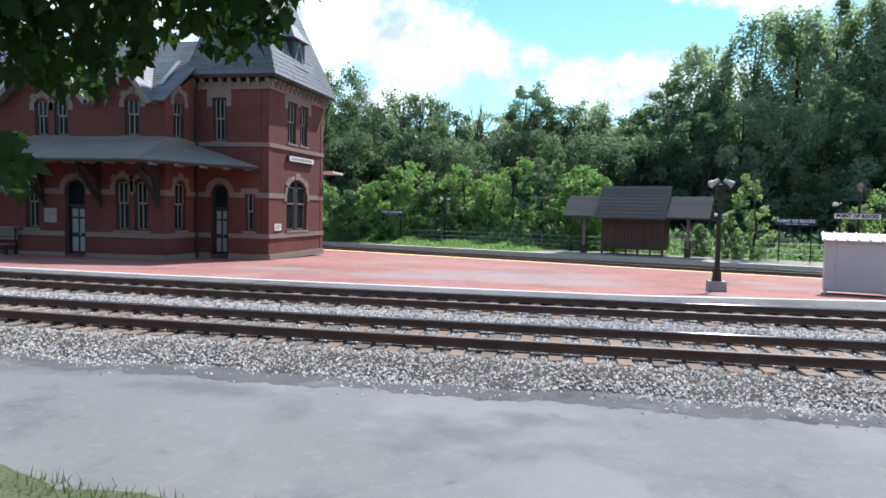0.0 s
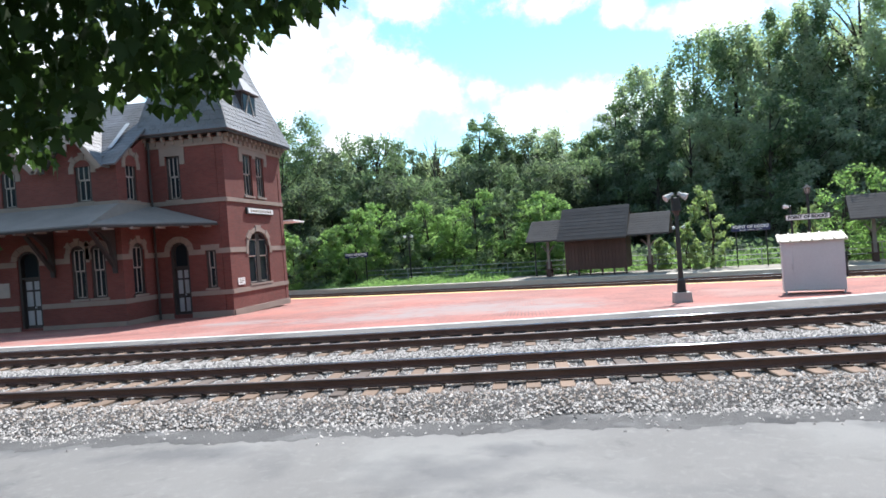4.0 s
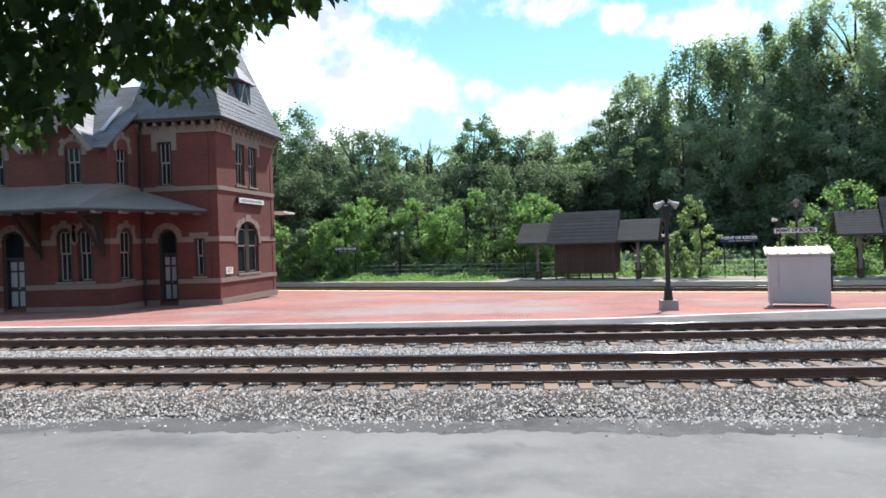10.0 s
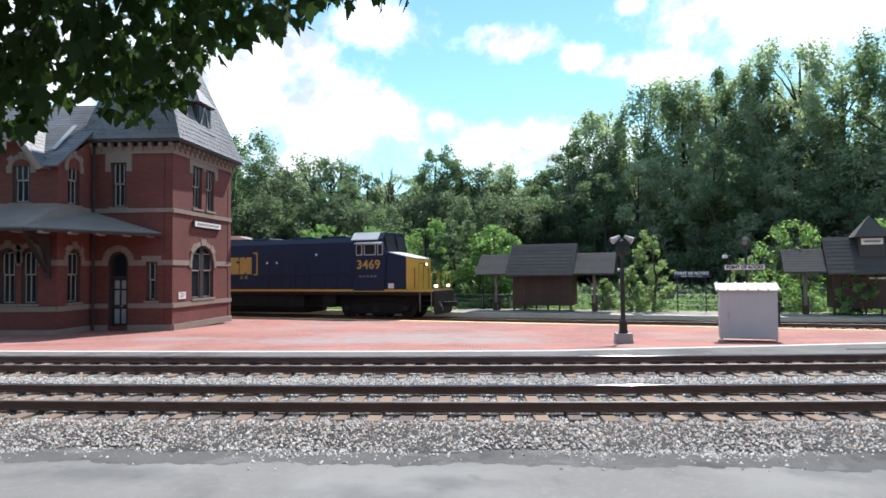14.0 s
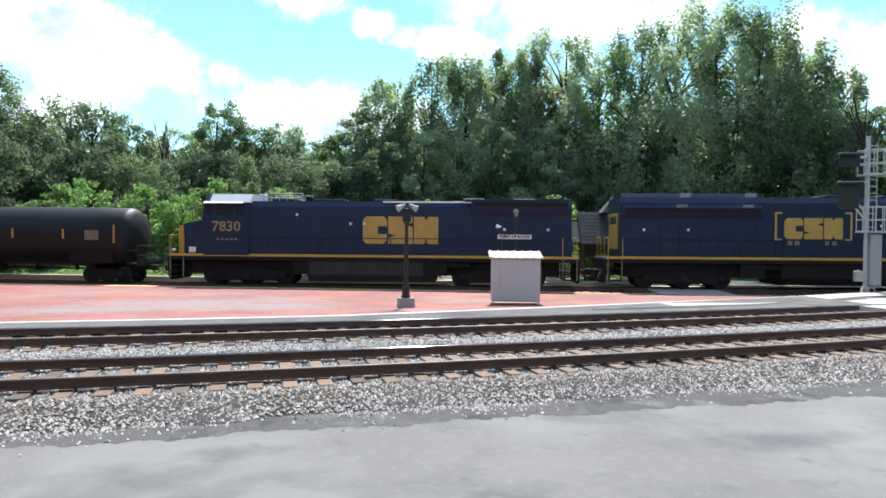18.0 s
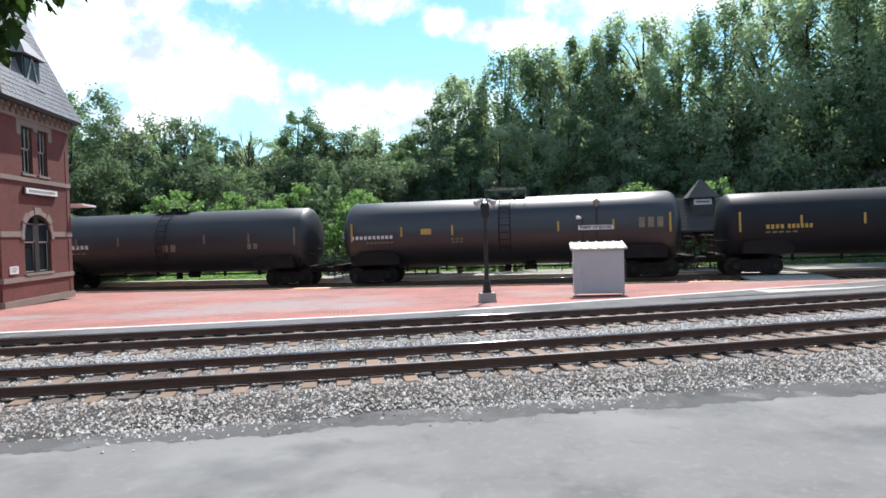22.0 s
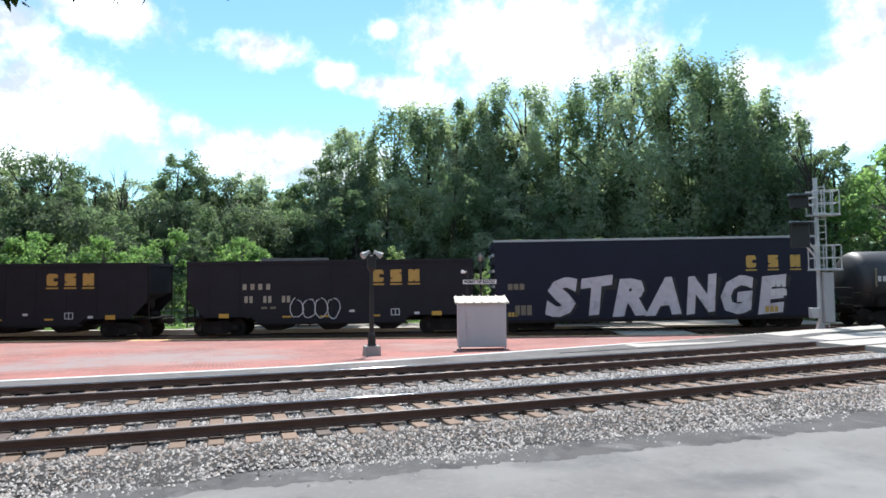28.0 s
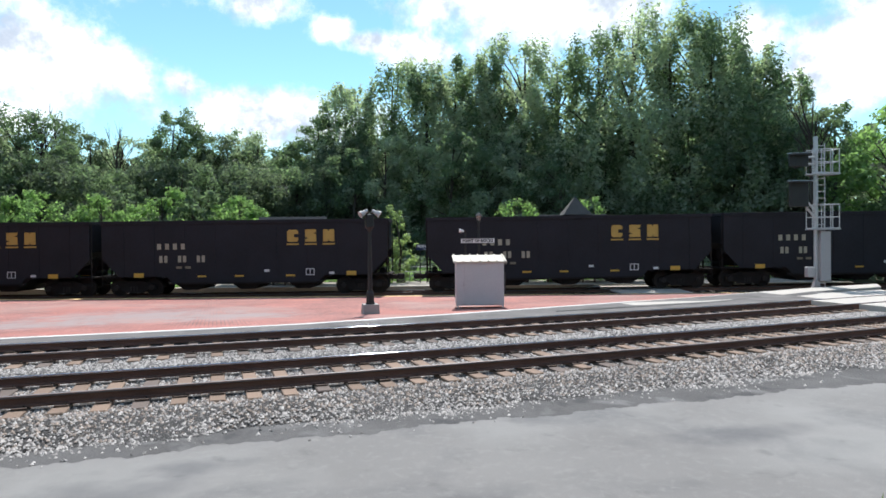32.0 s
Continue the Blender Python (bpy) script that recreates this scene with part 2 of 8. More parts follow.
M_asphalt = patchy(mat("asphalt", (0.185, 0.177, 0.168), 0.92, vary=0.2, scale=0.5, fine=70, bump=0.4, bump_dist=0.005, spec=0.25), [((0.30, 0.295, 0.28), 0.28, 0.46, 0.68, 0.55), ((0.09, 0.09, 0.093), 0.6, 0.54, 0.72, 0.55), ((0.09, 0.088, 0.085), 2.6, 0.62, 0.74, 0.35), ((0.24, 0.235, 0.22), 9.0, 0.52, 0.75, 0.5)])
spots(M_asphalt, [(-1.05, 6.7, 0.85, 0.6), (-0.2, 7.35, 0.6, 0.22), (-7.2, 8.2, 1.8, 0.5), (-4.4, 7.6, 1.2, 0.3), (6.0, 6.3, 1.3, 0.35)], (0.085, 0.085, 0.09), 0.5)
M_patch = patchy(mat("asphalt_edge", (0.108, 0.104, 0.101), 0.97, vary=0.4, scale=1.3, fine=50, bump=0.6, spec=0.15), [((0.20, 0.195, 0.19), 1.4, 0.56, 0.68, 0.7), ((0.05, 0.05, 0.052), 2.3, 0.58, 0.68, 0.5)], 4.0)
M_ballast_bed = mat("ballast_bed", (0.065, 0.061, 0.058), 1.0, vary=0.7, scale=14, fine=60, bump=1.0, bump_dist=0.03)
M_farbed = mat("far_ballast", (0.15, 0.122, 0.098), 1.0, vary=0.6, scale=6, fine=30, bump=0.8, bump_dist=0.03)
M_stone = mat("ballast_stone", (0.425, 0.40, 0.375), 0.95, vary=0.4, scale=2, fine=30, island=2.6, bump=0.3, second=(0.045, 0.043, 0.043))
M_rust_stone = mat("rusty_ballast", (0.33, 0.27, 0.225), 0.95, vary=0.35, scale=4, fine=40, island=2.2, bump=0.3, second=(0.06, 0.048, 0.04))
M_rail = mat("rail_steel", (0.15, 0.085, 0.066), 0.85, vary=0.35, scale=2, fine=60, bump=0.2, spec=0.12)
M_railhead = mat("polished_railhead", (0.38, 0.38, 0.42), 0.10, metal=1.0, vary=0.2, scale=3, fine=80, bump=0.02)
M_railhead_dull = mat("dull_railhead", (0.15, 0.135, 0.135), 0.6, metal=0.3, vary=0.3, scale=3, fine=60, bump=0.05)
M_tie = mat("creosoted_tie", (0.14, 0.108, 0.09), 0.95, vary=0.4, scale=3, fine=50, each=0.9, bump=0.5)
M_tie_end = mat("weathered_tie", (0.22, 0.152, 0.108), 0.95, vary=0.35, scale=3, fine=45, each=0.8, bump=0.5)
M_plate = mat("tie_plate_iron", (0.09, 0.06, 0.045), 0.85, metal=0.3, vary=0.4, fine=60)
M_paver = patchy(brick_mat("platform_brick", (0.41, 0.165, 0.13), (0.29, 0.11, 0.09), (0.20, 0.10, 0.09), 0.205, 0.103, 0.012, axes="xy", stain=0.25, bump=0.4), [((0.33, 0.23, 0.20), 0.22, 0.50, 0.66, 0.6), ((0.42, 0.145, 0.11), 0.33, 0.52, 0.66, 0.55), ((0.20, 0.09, 0.08), 0.9, 0.56, 0.72, 0.5)], 2.0)
spots(M_paver, [(-5.2, 21.2, 3.2, 1.6), (-2.4, 23.5, 3.6, 2.6), (0.6, 21.5, 2.2, 1.6), (-10.5, 22.4, 1.8, 1.0)], (0.27, 0.215, 0.205), 0.9)
M_edge = mat("white_platform_edge", (0.58, 0.565, 0.54), 0.85, vary=0.25, scale=1.5, fine=30)
M_yellow = mat("yellow_edge_paint", (0.75, 0.54, 0.21), 0.85, vary=0.25, scale=1.5, fine=30)
M_concrete = patchy(mat("pale_concrete", (0.46, 0.43, 0.385), 0.95, vary=0.15, scale=0.8, fine=30, bump=0.25, spec=0.12), [((0.38, 0.36, 0.33), 0.8, 0.55, 0.72, 0.6)])
M_oldconc = mat("grey_concrete", (0.36, 0.35, 0.33), 0.9, vary=0.22, scale=1.5, fine=35, bump=0.3)
M_grass = mat("grass_ground", (0.09, 0.105, 0.045), 1.0, vary=0.4, scale=0.8, fine=30, bump=0.8, bump_dist=0.04)
M_dirt = mat("forest_floor", (0.07, 0.075, 0.04), 1.0, vary=0.45, scale=0.4, fine=12, bump=0.8)
M_blade = mat("grass_blades", (0.12, 0.15, 0.06), 0.8, vary=0.4, scale=1, fine=9, island=0.8, translucent=0.35)
M_brick = brick_mat("red_brick", (0.176, 0.049, 0.039), (0.14, 0.038, 0.031), (0.15, 0.075, 0.062), 0.21, 0.07, 0.006, stain=0.25, bump=0.2)
M_sandstone = mat("sandstone_trim", (0.25, 0.20, 0.168), 0.9, vary=0.2, scale=1.5, fine=25, bump=0.3)
M_slate = patchy(mat("slate_roof", (0.14, 0.142, 0.155), 0.6, vary=0.35, scale=1.2, fine=14, bump=0.4, island=0.6), [((0.075, 0.07, 0.066), 0.5, 0.5, 0.68, 0.6), ((0.21, 0.21, 0.21), 1.4, 0.6, 0.75, 0.4)])
M_awning = mat("dark_awning_roof", (0.225, 0.20, 0.184), 0.9, vary=0.25, scale=0.9, fine=20, bump=0.3, spec=0.3)
M_darkwood = mat("dark_painted_wood", (0.035, 0.028, 0.026), 0.6, vary=0.3, scale=4, fine=40)
M_frame = mat("pale_window_frame", (0.34, 0.295, 0.265), 0.6, vary=0.15, fine=40)
M_shutter = mat("black_shutter", (0.02, 0.02, 0.022), 0.6, vary=0.3, fine=40)
M_cream = mat("cream_lid_paint", (0.50, 0.46, 0.38), 0.7, vary=0.2, scale=2, fine=30, bump=0.08)
M_margin = patchy(mat("worn_grey_margin", (0.15, 0.142, 0.135), 0.95, vary=0.3, scale=1.2, fine=30, bump=0.4, spec=0.2), [((0.085, 0.08, 0.077), 0.9, 0.50, 0.66, 0.7), ((0.24, 0.228, 0.212), 2.2, 0.58, 0.7, 0.5)])
M_fargrit = patchy(mat("far_platform_grit", (0.30, 0.275, 0.24), 0.95, vary=0.25, scale=0.8, fine=30, bump=0.4), [((0.17, 0.15, 0.12), 0.5, 0.5, 0.66, 0.7)])
M_greypaint = mat("grey_case_paint", (0.33, 0.335, 0.345), 0.6, vary=0.12, scale=1.5, fine=25, bump=0.06)
M_fence = mat("green_grey_pipe_paint", (0.24, 0.275, 0.25), 0.6, vary=0.2, scale=1.5, fine=25, bump=0.06)
M_glass = glass_mat("window_glass")
M_white = mat("white_paint", (0.78, 0.78, 0.77), 0.6, vary=0.08, scale=2, fine=30, bump=0.08)
M_roofgrey = mat("faded_roof_paint", (0.15, 0.155, 0.17), 0.7, vary=0.3, scale=1.2, fine=20, bump=0.06)
M_horn = mat("weathered_horn_paint", (0.42, 0.42, 0.41), 0.7, vary=0.25, scale=5, fine=40, bump=0.08)
M_box = mat("white_painted_steel", (0.525, 0.535, 0.545), 0.6, vary=0.08, scale=1.3, fine=20, bump=0.06)
M_black = mat("black_iron", (0.015, 0.016, 0.016), 0.5, vary=0.3, fine=40)
M_navy_sign = mat("navy_sign", (0.02, 0.025, 0.08), 0.5, vary=0.2)
M_galv = mat("galvanised_steel", (0.45, 0.46, 0.47), 0.5, metal=0.5, vary=0.15, fine=30)
M_shingle = mat("weathered_shingle", (0.075, 0.072, 0.07), 0.95, vary=0.3, scale=2, fine=22, bump=0.5, each=0.4, spec=0.25)
M_brownwood = mat("brown_plank", (0.085, 0.05, 0.04), 0.85, vary=0.35, scale=3, fine=35, each=0.5, bump=0.3)
M_postwood = mat("grey_post", (0.22, 0.19, 0.17), 0.85, vary=0.25, fine=35)
M_bark = mat("bark", (0.055, 0.044, 0.036), 0.95, vary=0.4, scale=4, fine=25, bump=0.8, bump_dist=0.03)
# woodland leaf colours are greyed to carry the haze of distance
M_leaf_dark = mat("dark_foliage", (0.118, 0.146, 0.116), 0.75, vary=0.3, scale=0.25, fine=6, island=0.3, translucent=0.62, bump=0, spec=0.25)
M_leaf_mid = mat("mid_foliage", (0.152, 0.198, 0.142), 0.75, vary=0.3, scale=0.25, fine=6, island=0.3, translucent=0.62, bump=0, spec=0.25)
M_leaf_light = mat("bright_foliage", (0.21, 0.305, 0.142), 0.75, vary=0.26, scale=0.3, fine=6, island=0.3, translucent=0.62, bump=0, spec=0.25)
M_leaf_silver = mat("hazed_silvery_foliage", (0.335, 0.37, 0.318), 0.6, vary=0.32, scale=0.25, fine=6, island=0.35, translucent=0.62, bump=0, spec=0.4)
M_leaf_pale = mat("pale_sapling_foliage", (0.28, 0.34, 0.18), 0.7, vary=0.35, scale=0.3, fine=8, island=0.6, translucent=0.5, bump=0, spec=0.3)
M_maple = mat("maple_leaf", (0.038, 0.061, 0.024), 0.6, vary=0.4, scale=0.8, fine=9, island=0.7, translucent=0.5, bump=0, spec=0.25)
M_loco_blue = mat("navy_loco_paint", (0.011, 0.023, 0.055), 0.5, vary=0.25, scale=0.8, fine=20, bump=0.05, spec=0.3)
M_loco_yellow = mat("yellow_loco_paint", (0.55, 0.33, 0.05), 0.5, vary=0.2, scale=1.2, fine=25)
M_loco_dark = mat("dark_underframe", (0.022, 0.018, 0.017), 0.9, vary=0.4, scale=2, fine=25, spec=0.2)
M_fuel = mat("greyish_fuel_tank", (0.055, 0.050, 0.046), 0.9, vary=0.4, scale=1.5, fine=20, spec=0.2)
M_tank = mat("black_tank_paint", (0.016, 0.016, 0.019), 0.52, vary=0.4, scale=0.7, fine=18, bump=0.05, spec=0.25)
M_tank_sheen = mat("satin_tank_paint", (0.026, 0.026, 0.029), 0.5, vary=0.4, scale=0.7, fine=18, bump=0.04, spec=0.6)
M_tank_gloss = mat("glossy_tank_paint", (0.020, 0.020, 0.024), 0.42, vary=0.3, scale=0.6, fine=18, bump=0.03, spec=0.75)
M_hopper = mat("black_hopper_paint", (0.019, 0.0195, 0.026), 0.7, vary=0.4, scale=0.6, fine=15, bump=0.1, second=(0.014, 0.013, 0.014), spec=0.25)
M_boxcar = mat("navy_gondola_paint", (0.010, 0.013, 0.028), 0.6, vary=0.35, scale=0.6, fine=15, bump=0.08, spec=0.3)
M_lettering = mat("yellow_lettering", (0.47, 0.305, 0.07), 0.6, vary=0.2, scale=3, fine=40, bump=0)
M_letter_old = mat("worn_lettering", (0.30, 0.235, 0.12), 0.65, vary=0.3, scale=3, fine=40, bump=0)
M_letter_cream = mat("cream_lettering", (0.36, 0.33, 0.25), 0.65, vary=0.3, scale=3, fine=40, bump=0)
M_letter_white = mat("white_lettering", (0.62, 0.62, 0.62), 0.6, vary=0.15, scale=3, fine=40, bump=0)
M_letter_dim = mat("faded_lettering", (0.20, 0.17, 0.12), 0.7, vary=0.3, scale=3, fine=40, bump=0)
M_graffiti = patchy(mat("silver_spray_paint", (0.56, 0.53, 0.57), 0.5, vary=0.25, scale=2.5, fine=30, bump=0), [((0.30, 0.28, 0.32), 1.6, 0.52, 0.66, 0.6)])
M_wheel = mat("wheel_steel", (0.03, 0.025, 0.023), 0.7, metal=0.2, vary=0.3, fine=30, spec=0.3)
M_glasscab = glass_mat("cab_glass", (0.03, 0.035, 0.04))
M_lamp_on = bpy.data.materials.new("lit_lens")
M_lamp_on.use_nodes = True
M_lamp_on.node_tree.nodes["Principled BSDF"].inputs["Emission Color"].default_value = (1.0, 0.9, 0.6, 1)
M_lamp_on.node_tree.nodes["Principled BSDF"].inputs["Emission Strength"].default_value = 2.0


# ---- mesh helpers ----
def link(name, me, material, parent=None, label=""):
    ob = new(name, me)
    if material is not None and not me.materials:
        me.materials.append(material)
    if parent is not None:
        ob.parent = parent
    if label:
        ob["label"] = label
    return ob


def part(name, bm, material, parent=None, label="", smooth=False):
    """One bmesh as one mesh object, under a thing or a part."""
    bmesh.ops.recalc_face_normals(bm, faces=bm.faces)
    me = bpy.data.meshes.new(name)
    bm.to_mesh(me)
    bm.free()
    if smooth:
        for p in me.polygons:
            p.use_smooth = True
    return link(name, me, material, parent, label)


def thing(name, label, category, at=(0, 0, 0), rz=0.0, group="", kind=""):
    """An Empty at the base of a thing, which carries its parts."""
    e = new(name)
    e.matrix_basis = pose(*at, 0, 0, rz)
    return tagged(e, label, category, group, kind)


def box(bm, x0, x1, y0, y1, z0, z1, bevel=0.0):
    r = bmesh.ops.create_cube(bm, size=1.0)
    vs = r["verts"]
    for v in vs:
        v.co = Vector(((x0 + x1) / 2 + v.co.x * (x1 - x0), (y0 + y1) / 2 + v.co.y * (y1 - y0), (z0 + z1) / 2 + v.co.z * (z1 - z0)))
    if bevel:
        es = list({e for v in vs for e in v.link_edges})
        bmesh.ops.bevel(bm, geom=es, offset=bevel, segments=1, affect='EDGES')
    return vs


def prism(bm, pts, axis, a, b):
    """A flat outline of (u, v) points pushed along an axis from a to b. The outline lies in the other two axes, in x, y, z order."""
    def p3(u, v, w):
        return {"x": (w, u, v), "y": (u, w, v), "z": (u, v, w)}[axis]
    lo = [bm.verts.new(p3(u, v, a)) for u, v in pts]
    hi = [bm.verts.new(p3(u, v, b)) for u, v in pts]
    bm.faces.new(lo)
    bm.faces.new(hi[::-1])
    k = len(pts)
    for i in range(k):
        bm.faces.new((lo[i], hi[i], hi[(i + 1) % k], lo[(i + 1) % k]))
    return lo + hi


def rod(bm, p, q, r, seg=8, r2=None):
    p, q = Vector(p), Vector(q)
    d = q - p
    m = Matrix.Translation((p + q) / 2) @ d.to_track_quat("Z", "Y").to_matrix().to_4x4()
    return bmesh.ops.create_cone(bm, cap_ends=True, segments=seg, radius1=r, radius2=r if r2 is None else r2, depth=d.length, matrix=m)["verts"]


def quad_mesh(name, verts, faces):
    me = bpy.data.meshes.new(name)
    me.from_pydata(verts, [], faces)
    me.update()
    return me


def fast_mesh(name, co, idx, k):
    """A mesh out of arrays: co (n, 3) and idx (m, k)."""
    me = bpy.data.meshes.new(name)
    me.vertices.add(len(co))
    me.vertices.foreach_set("co", np.asarray(co, np.float32).ravel())
    me.loops.add(idx.size)
    me.loops.foreach_set("vertex_index", idx.astype(np.int32).ravel())
    me.polygons.add(len(idx))
    me.polygons.foreach_set("loop_start", np.arange(0, idx.size, k, dtype=np.int32))
    me.polygons.foreach_set("loop_total", np.full(len(idx), k, np.int32))
    me.update(calc_edges=True)
    return me


def words(name, text, size, material, parent, at, rx=90, rz=0.0, width=None, depth=0.004, bold=0.0, spacing=1.0, shear=0.0):
    """Raised letters of the built-in font as one mesh, centred at a place on an upright face."""
    cu = bpy.data.curves.new(name, 'FONT')
    cu.body, cu.size, cu.extrude, cu.align_x, cu.align_y = text, size, depth, 'CENTER', 'CENTER'
    cu.offset, cu.space_character, cu.shear, cu.resolution_u = bold, spacing, shear, 2
    tmp = bpy.data.objects.new(name, cu)
    scene.collection.objects.link(tmp)
    me = bpy.data.meshes.new_from_object(tmp.evaluated_get(bpy.context.evaluated_depsgraph_get()))
    bpy.data.objects.remove(tmp)
    if width and len(me.vertices):
        xs = [v.co.x for v in me.vertices]
        k = width / (max(xs) - min(xs))
        for v in me.vertices:
            v.co.x *= k
    me.materials.clear()
    ob = link(name, me, material, parent)
    ob.matrix_basis = pose(*at, rx, 0, rz)
    return ob


# ---- the plan: tracks along x, a second line that comes in at an angle behind ----
CURVE = 0.00263


def bend(x):
    """How far the near tracks have curved away at x."""
    a = abs(x)
    if a < 20:
        return CURVE * a * a
    d = min(a - 20, 30)
    return CURVE * 400 + 0.105 * (d - d * d / 60)


FAR_SLOPE = 0.34
FAR_U = Vector((1, -FAR_SLOPE, 0)).normalized()
FAR_N = Vector((FAR_SLOPE, 1, 0)).normalized()
FAR_C = 36.77            # centre line of the far track at x = 0
FAR_Z = -0.58            # its railhead
FAR_RZ = -math.degrees(math.atan(FAR_SLOPE))


def far_xy(s, off=0.0):
    """A place s metres along the far track from x = 0 and off metres beyond its centre; past s = 39 it swings level with the near tracks."""
    p0 = Vector((0, FAR_C, 0)) + FAR_N * 0
    ang = math.atan(FAR_SLOPE)
    s1, rad = 39.0 + FAR_C * 0, 55.0
    if s <= s1:
        p, h = p0 + FAR_U * s, -ang
    else:
        turn = min((s - s1) / rad, ang)
        c = p0 + FAR_U * s1 + FAR_N * rad
        h = -ang + turn
        p = c + Vector((math.sin(h), -math.cos(h), 0)) * rad
        rest = s - s1 - turn * rad
        p = p + Vector((math.cos(h), math.sin(h), 0)) * rest
    return p + Vector((-math.sin(h), math.cos(h), 0)) * off, math.degrees(h)


def far_z(s):
    """The railhead of the far line, which climbs gently towards the crossing."""
    return FAR_Z + 0.0001 * min(max(0.0, s + 15.0), 47.0) ** 2


def strip(name, near, far, xs, material, label, category, kind="structure"):
    """A sheet between two edge functions x -> (y, z)."""
    vs, fs = [], []
    for x in xs:
        for f in (near, far):
            y, z = f(x)
            vs.append((x, y, z))
    for i in range(len(xs) - 1):
        fs.append((2 * i, 2 * i + 2, 2 * i + 3, 2 * i + 1))
    ob = link(name, quad_mesh(name, vs, fs), material)
    return tagged(ob, label, category, kind=kind)


XS = [x * 1.5 for x in range(-40, 41)]
WIDE = [-900, -400, -200, -100, -80] + [x * 4.0 for x in range(-15, 16)] + [80, 100, 200, 400, 900]

# ground sheet to the horizon, lower than all that lies on it
gv, gf = [], []
gx = [-1500, -500, -200, -100, -60, -30, 0, 30, 60, 100, 200, 500, 1500]
gy = [-1500, -400, -100, -40, 60, 90, 120, 200, 500, 1500]
for y in gy:
    for x in gx:
        gv.append((x, y, -0.95))
for j in range(len(gy) - 1):
    for i in range(len(gx) - 1):
        a = j * len(gx) + i
        gf.append((a, a + 1, a + len(gx) + 1, a + len(gx)))
tagged(link("ground", quad_mesh("ground", gv, gf), M_dirt), "dark earth and undergrowth floor running under the trees", "ground", kind="structure")

# asphalt road in front of the tracks
def ragged(x, k):
    """An uneven line: small swings at several lengths."""
    return 0.045 * math.sin(x * 2.3 + k) + 0.035 * math.sin(x * 5.1 + 2 * k) + 0.025 * math.sin(x * 11.7 + 3 * k) + 0.02 * math.sin(x * 23.0 + k) + 0.014 * math.sin(x * 47.0 + 5 * k)


XF = [-60, -45, -32] + [i * 0.06 for i in range(-400, 470)] + [32, 45, 60]
strip("road", lambda x: (-6.0, -0.30), lambda x: (8.4 + 0.15 * bend(x), -0.30), XF, M_asphalt, "worn grey asphalt lane with darker patches beside the tracks", "road")
strip("road_shoulder", lambda x: (8.03 - 0.035 * max(0.0, min(x, 12.0)) + 0.15 * bend(x) + 1.2 * ragged(x, 1.0), -0.299), lambda x: (8.62 + 0.3 * bend(x) + 0.10 * math.sin(x * 1.3 + 1) + ragged(x, 2.0), -0.285), XF, M_patch, "crumbled dark asphalt edge meeting the ballast", "road edge")
# ballast
strip("ballast_shoulder", lambda x: (8.45 + 0.3 * bend(x) + 0.08 * math.sin(x * 2.1) + ragged(x, 0.3), -0.31), lambda x: (9.45 + bend(x), -0.15), XF, M_ballast_bed, "grey crushed stone shoulder of the near track", "ballast")
BED = [(9.45, -0.15), (9.62, -0.155), (9.75, -0.168), (12.1, -0.168), (12.3, -0.15), (12.9, -0.135), (13.45, -0.15), (13.6, -0.168), (15.9, -0.168), (16.2, -0.12), (16.56, -0.06)]
vs, fs = [], []
for x in XS:
    vs += [(x, y + bend(x), z) for y, z in BED]
for i in range(len(XS) - 1):
    for j in range(len(BED) - 1):
        a = i * len(BED) + j
        fs.append((a, a + len(BED), a + len(BED) + 1, a + 1))
tagged(link("ballast", quad_mesh("ballast", vs, fs), M_ballast_bed), "grey crushed stone bed between and under the near tracks", "ballast", kind="structure")

# the grass bank on which the camera stands
bank = [(-6.0, 0.42), (1.2, 0.40), (2.6, 0.1), (3.9, -0.26), (4.35, -0.31)]


def bank_edge(x):
    return 4.22 + 0.07 * math.sin(x * 1.1) + 0.05 * math.sin(x * 2.7) + (-0.05 * min(x, 5) if x > 0 else -0.14 * x if x > -6 else 0.84)


vs, fs = [], []
bx = [-60, -30, -20, -12, -9, -7] + [i * 0.5 for i in range(-12, 13)] + [7, 9, 12, 20, 30, 60]
for x in bx:
    k = bank_edge(x) / 4.35
    for y, z in bank:
        vs.append((x, y if y < 0 else y * k, z + 0.02 * math.sin(3 * x + y)))
for i in range(len(bx) - 1):
    for j in range(len(bank) - 1):
        a = i * len(bank) + j
        fs.append((a, a + len(bank), a + len(bank) + 1, a + 1))
tagged(link("grass_bank", quad_mesh("grass_bank", vs, fs), M_grass), "mown green grass bank sloping down to the asphalt", "lawn", kind="structure")
strip("lawn", lambda x: (-120, 0.42), lambda x: (-5.9, 0.42), WIDE, M_grass, "mown green grass behind the lane", "lawn")


# platform: near edge level with the rails, far edge lower along the angled line
PLAT_C = 33.75


def edge_y(x):
    """The painted edge line, which leaves the rail towards the crossing."""
    return 16.55 + 0.85 * bend(x) + 0.13 * max(0.0, x - 1.8)




def plat_z(x, y):
    y0, y1 = 16.55 + 0.85 * bend(x), PLAT_C - FAR_SLOPE * x
    f = min(1, max(0, (y - y0) / max(0.5, y1 - y0)))
    return 0.05 - 0.25 * min(1, f / 0.25) - 0.34 * max(0, (f - 0.25) / 0.75)


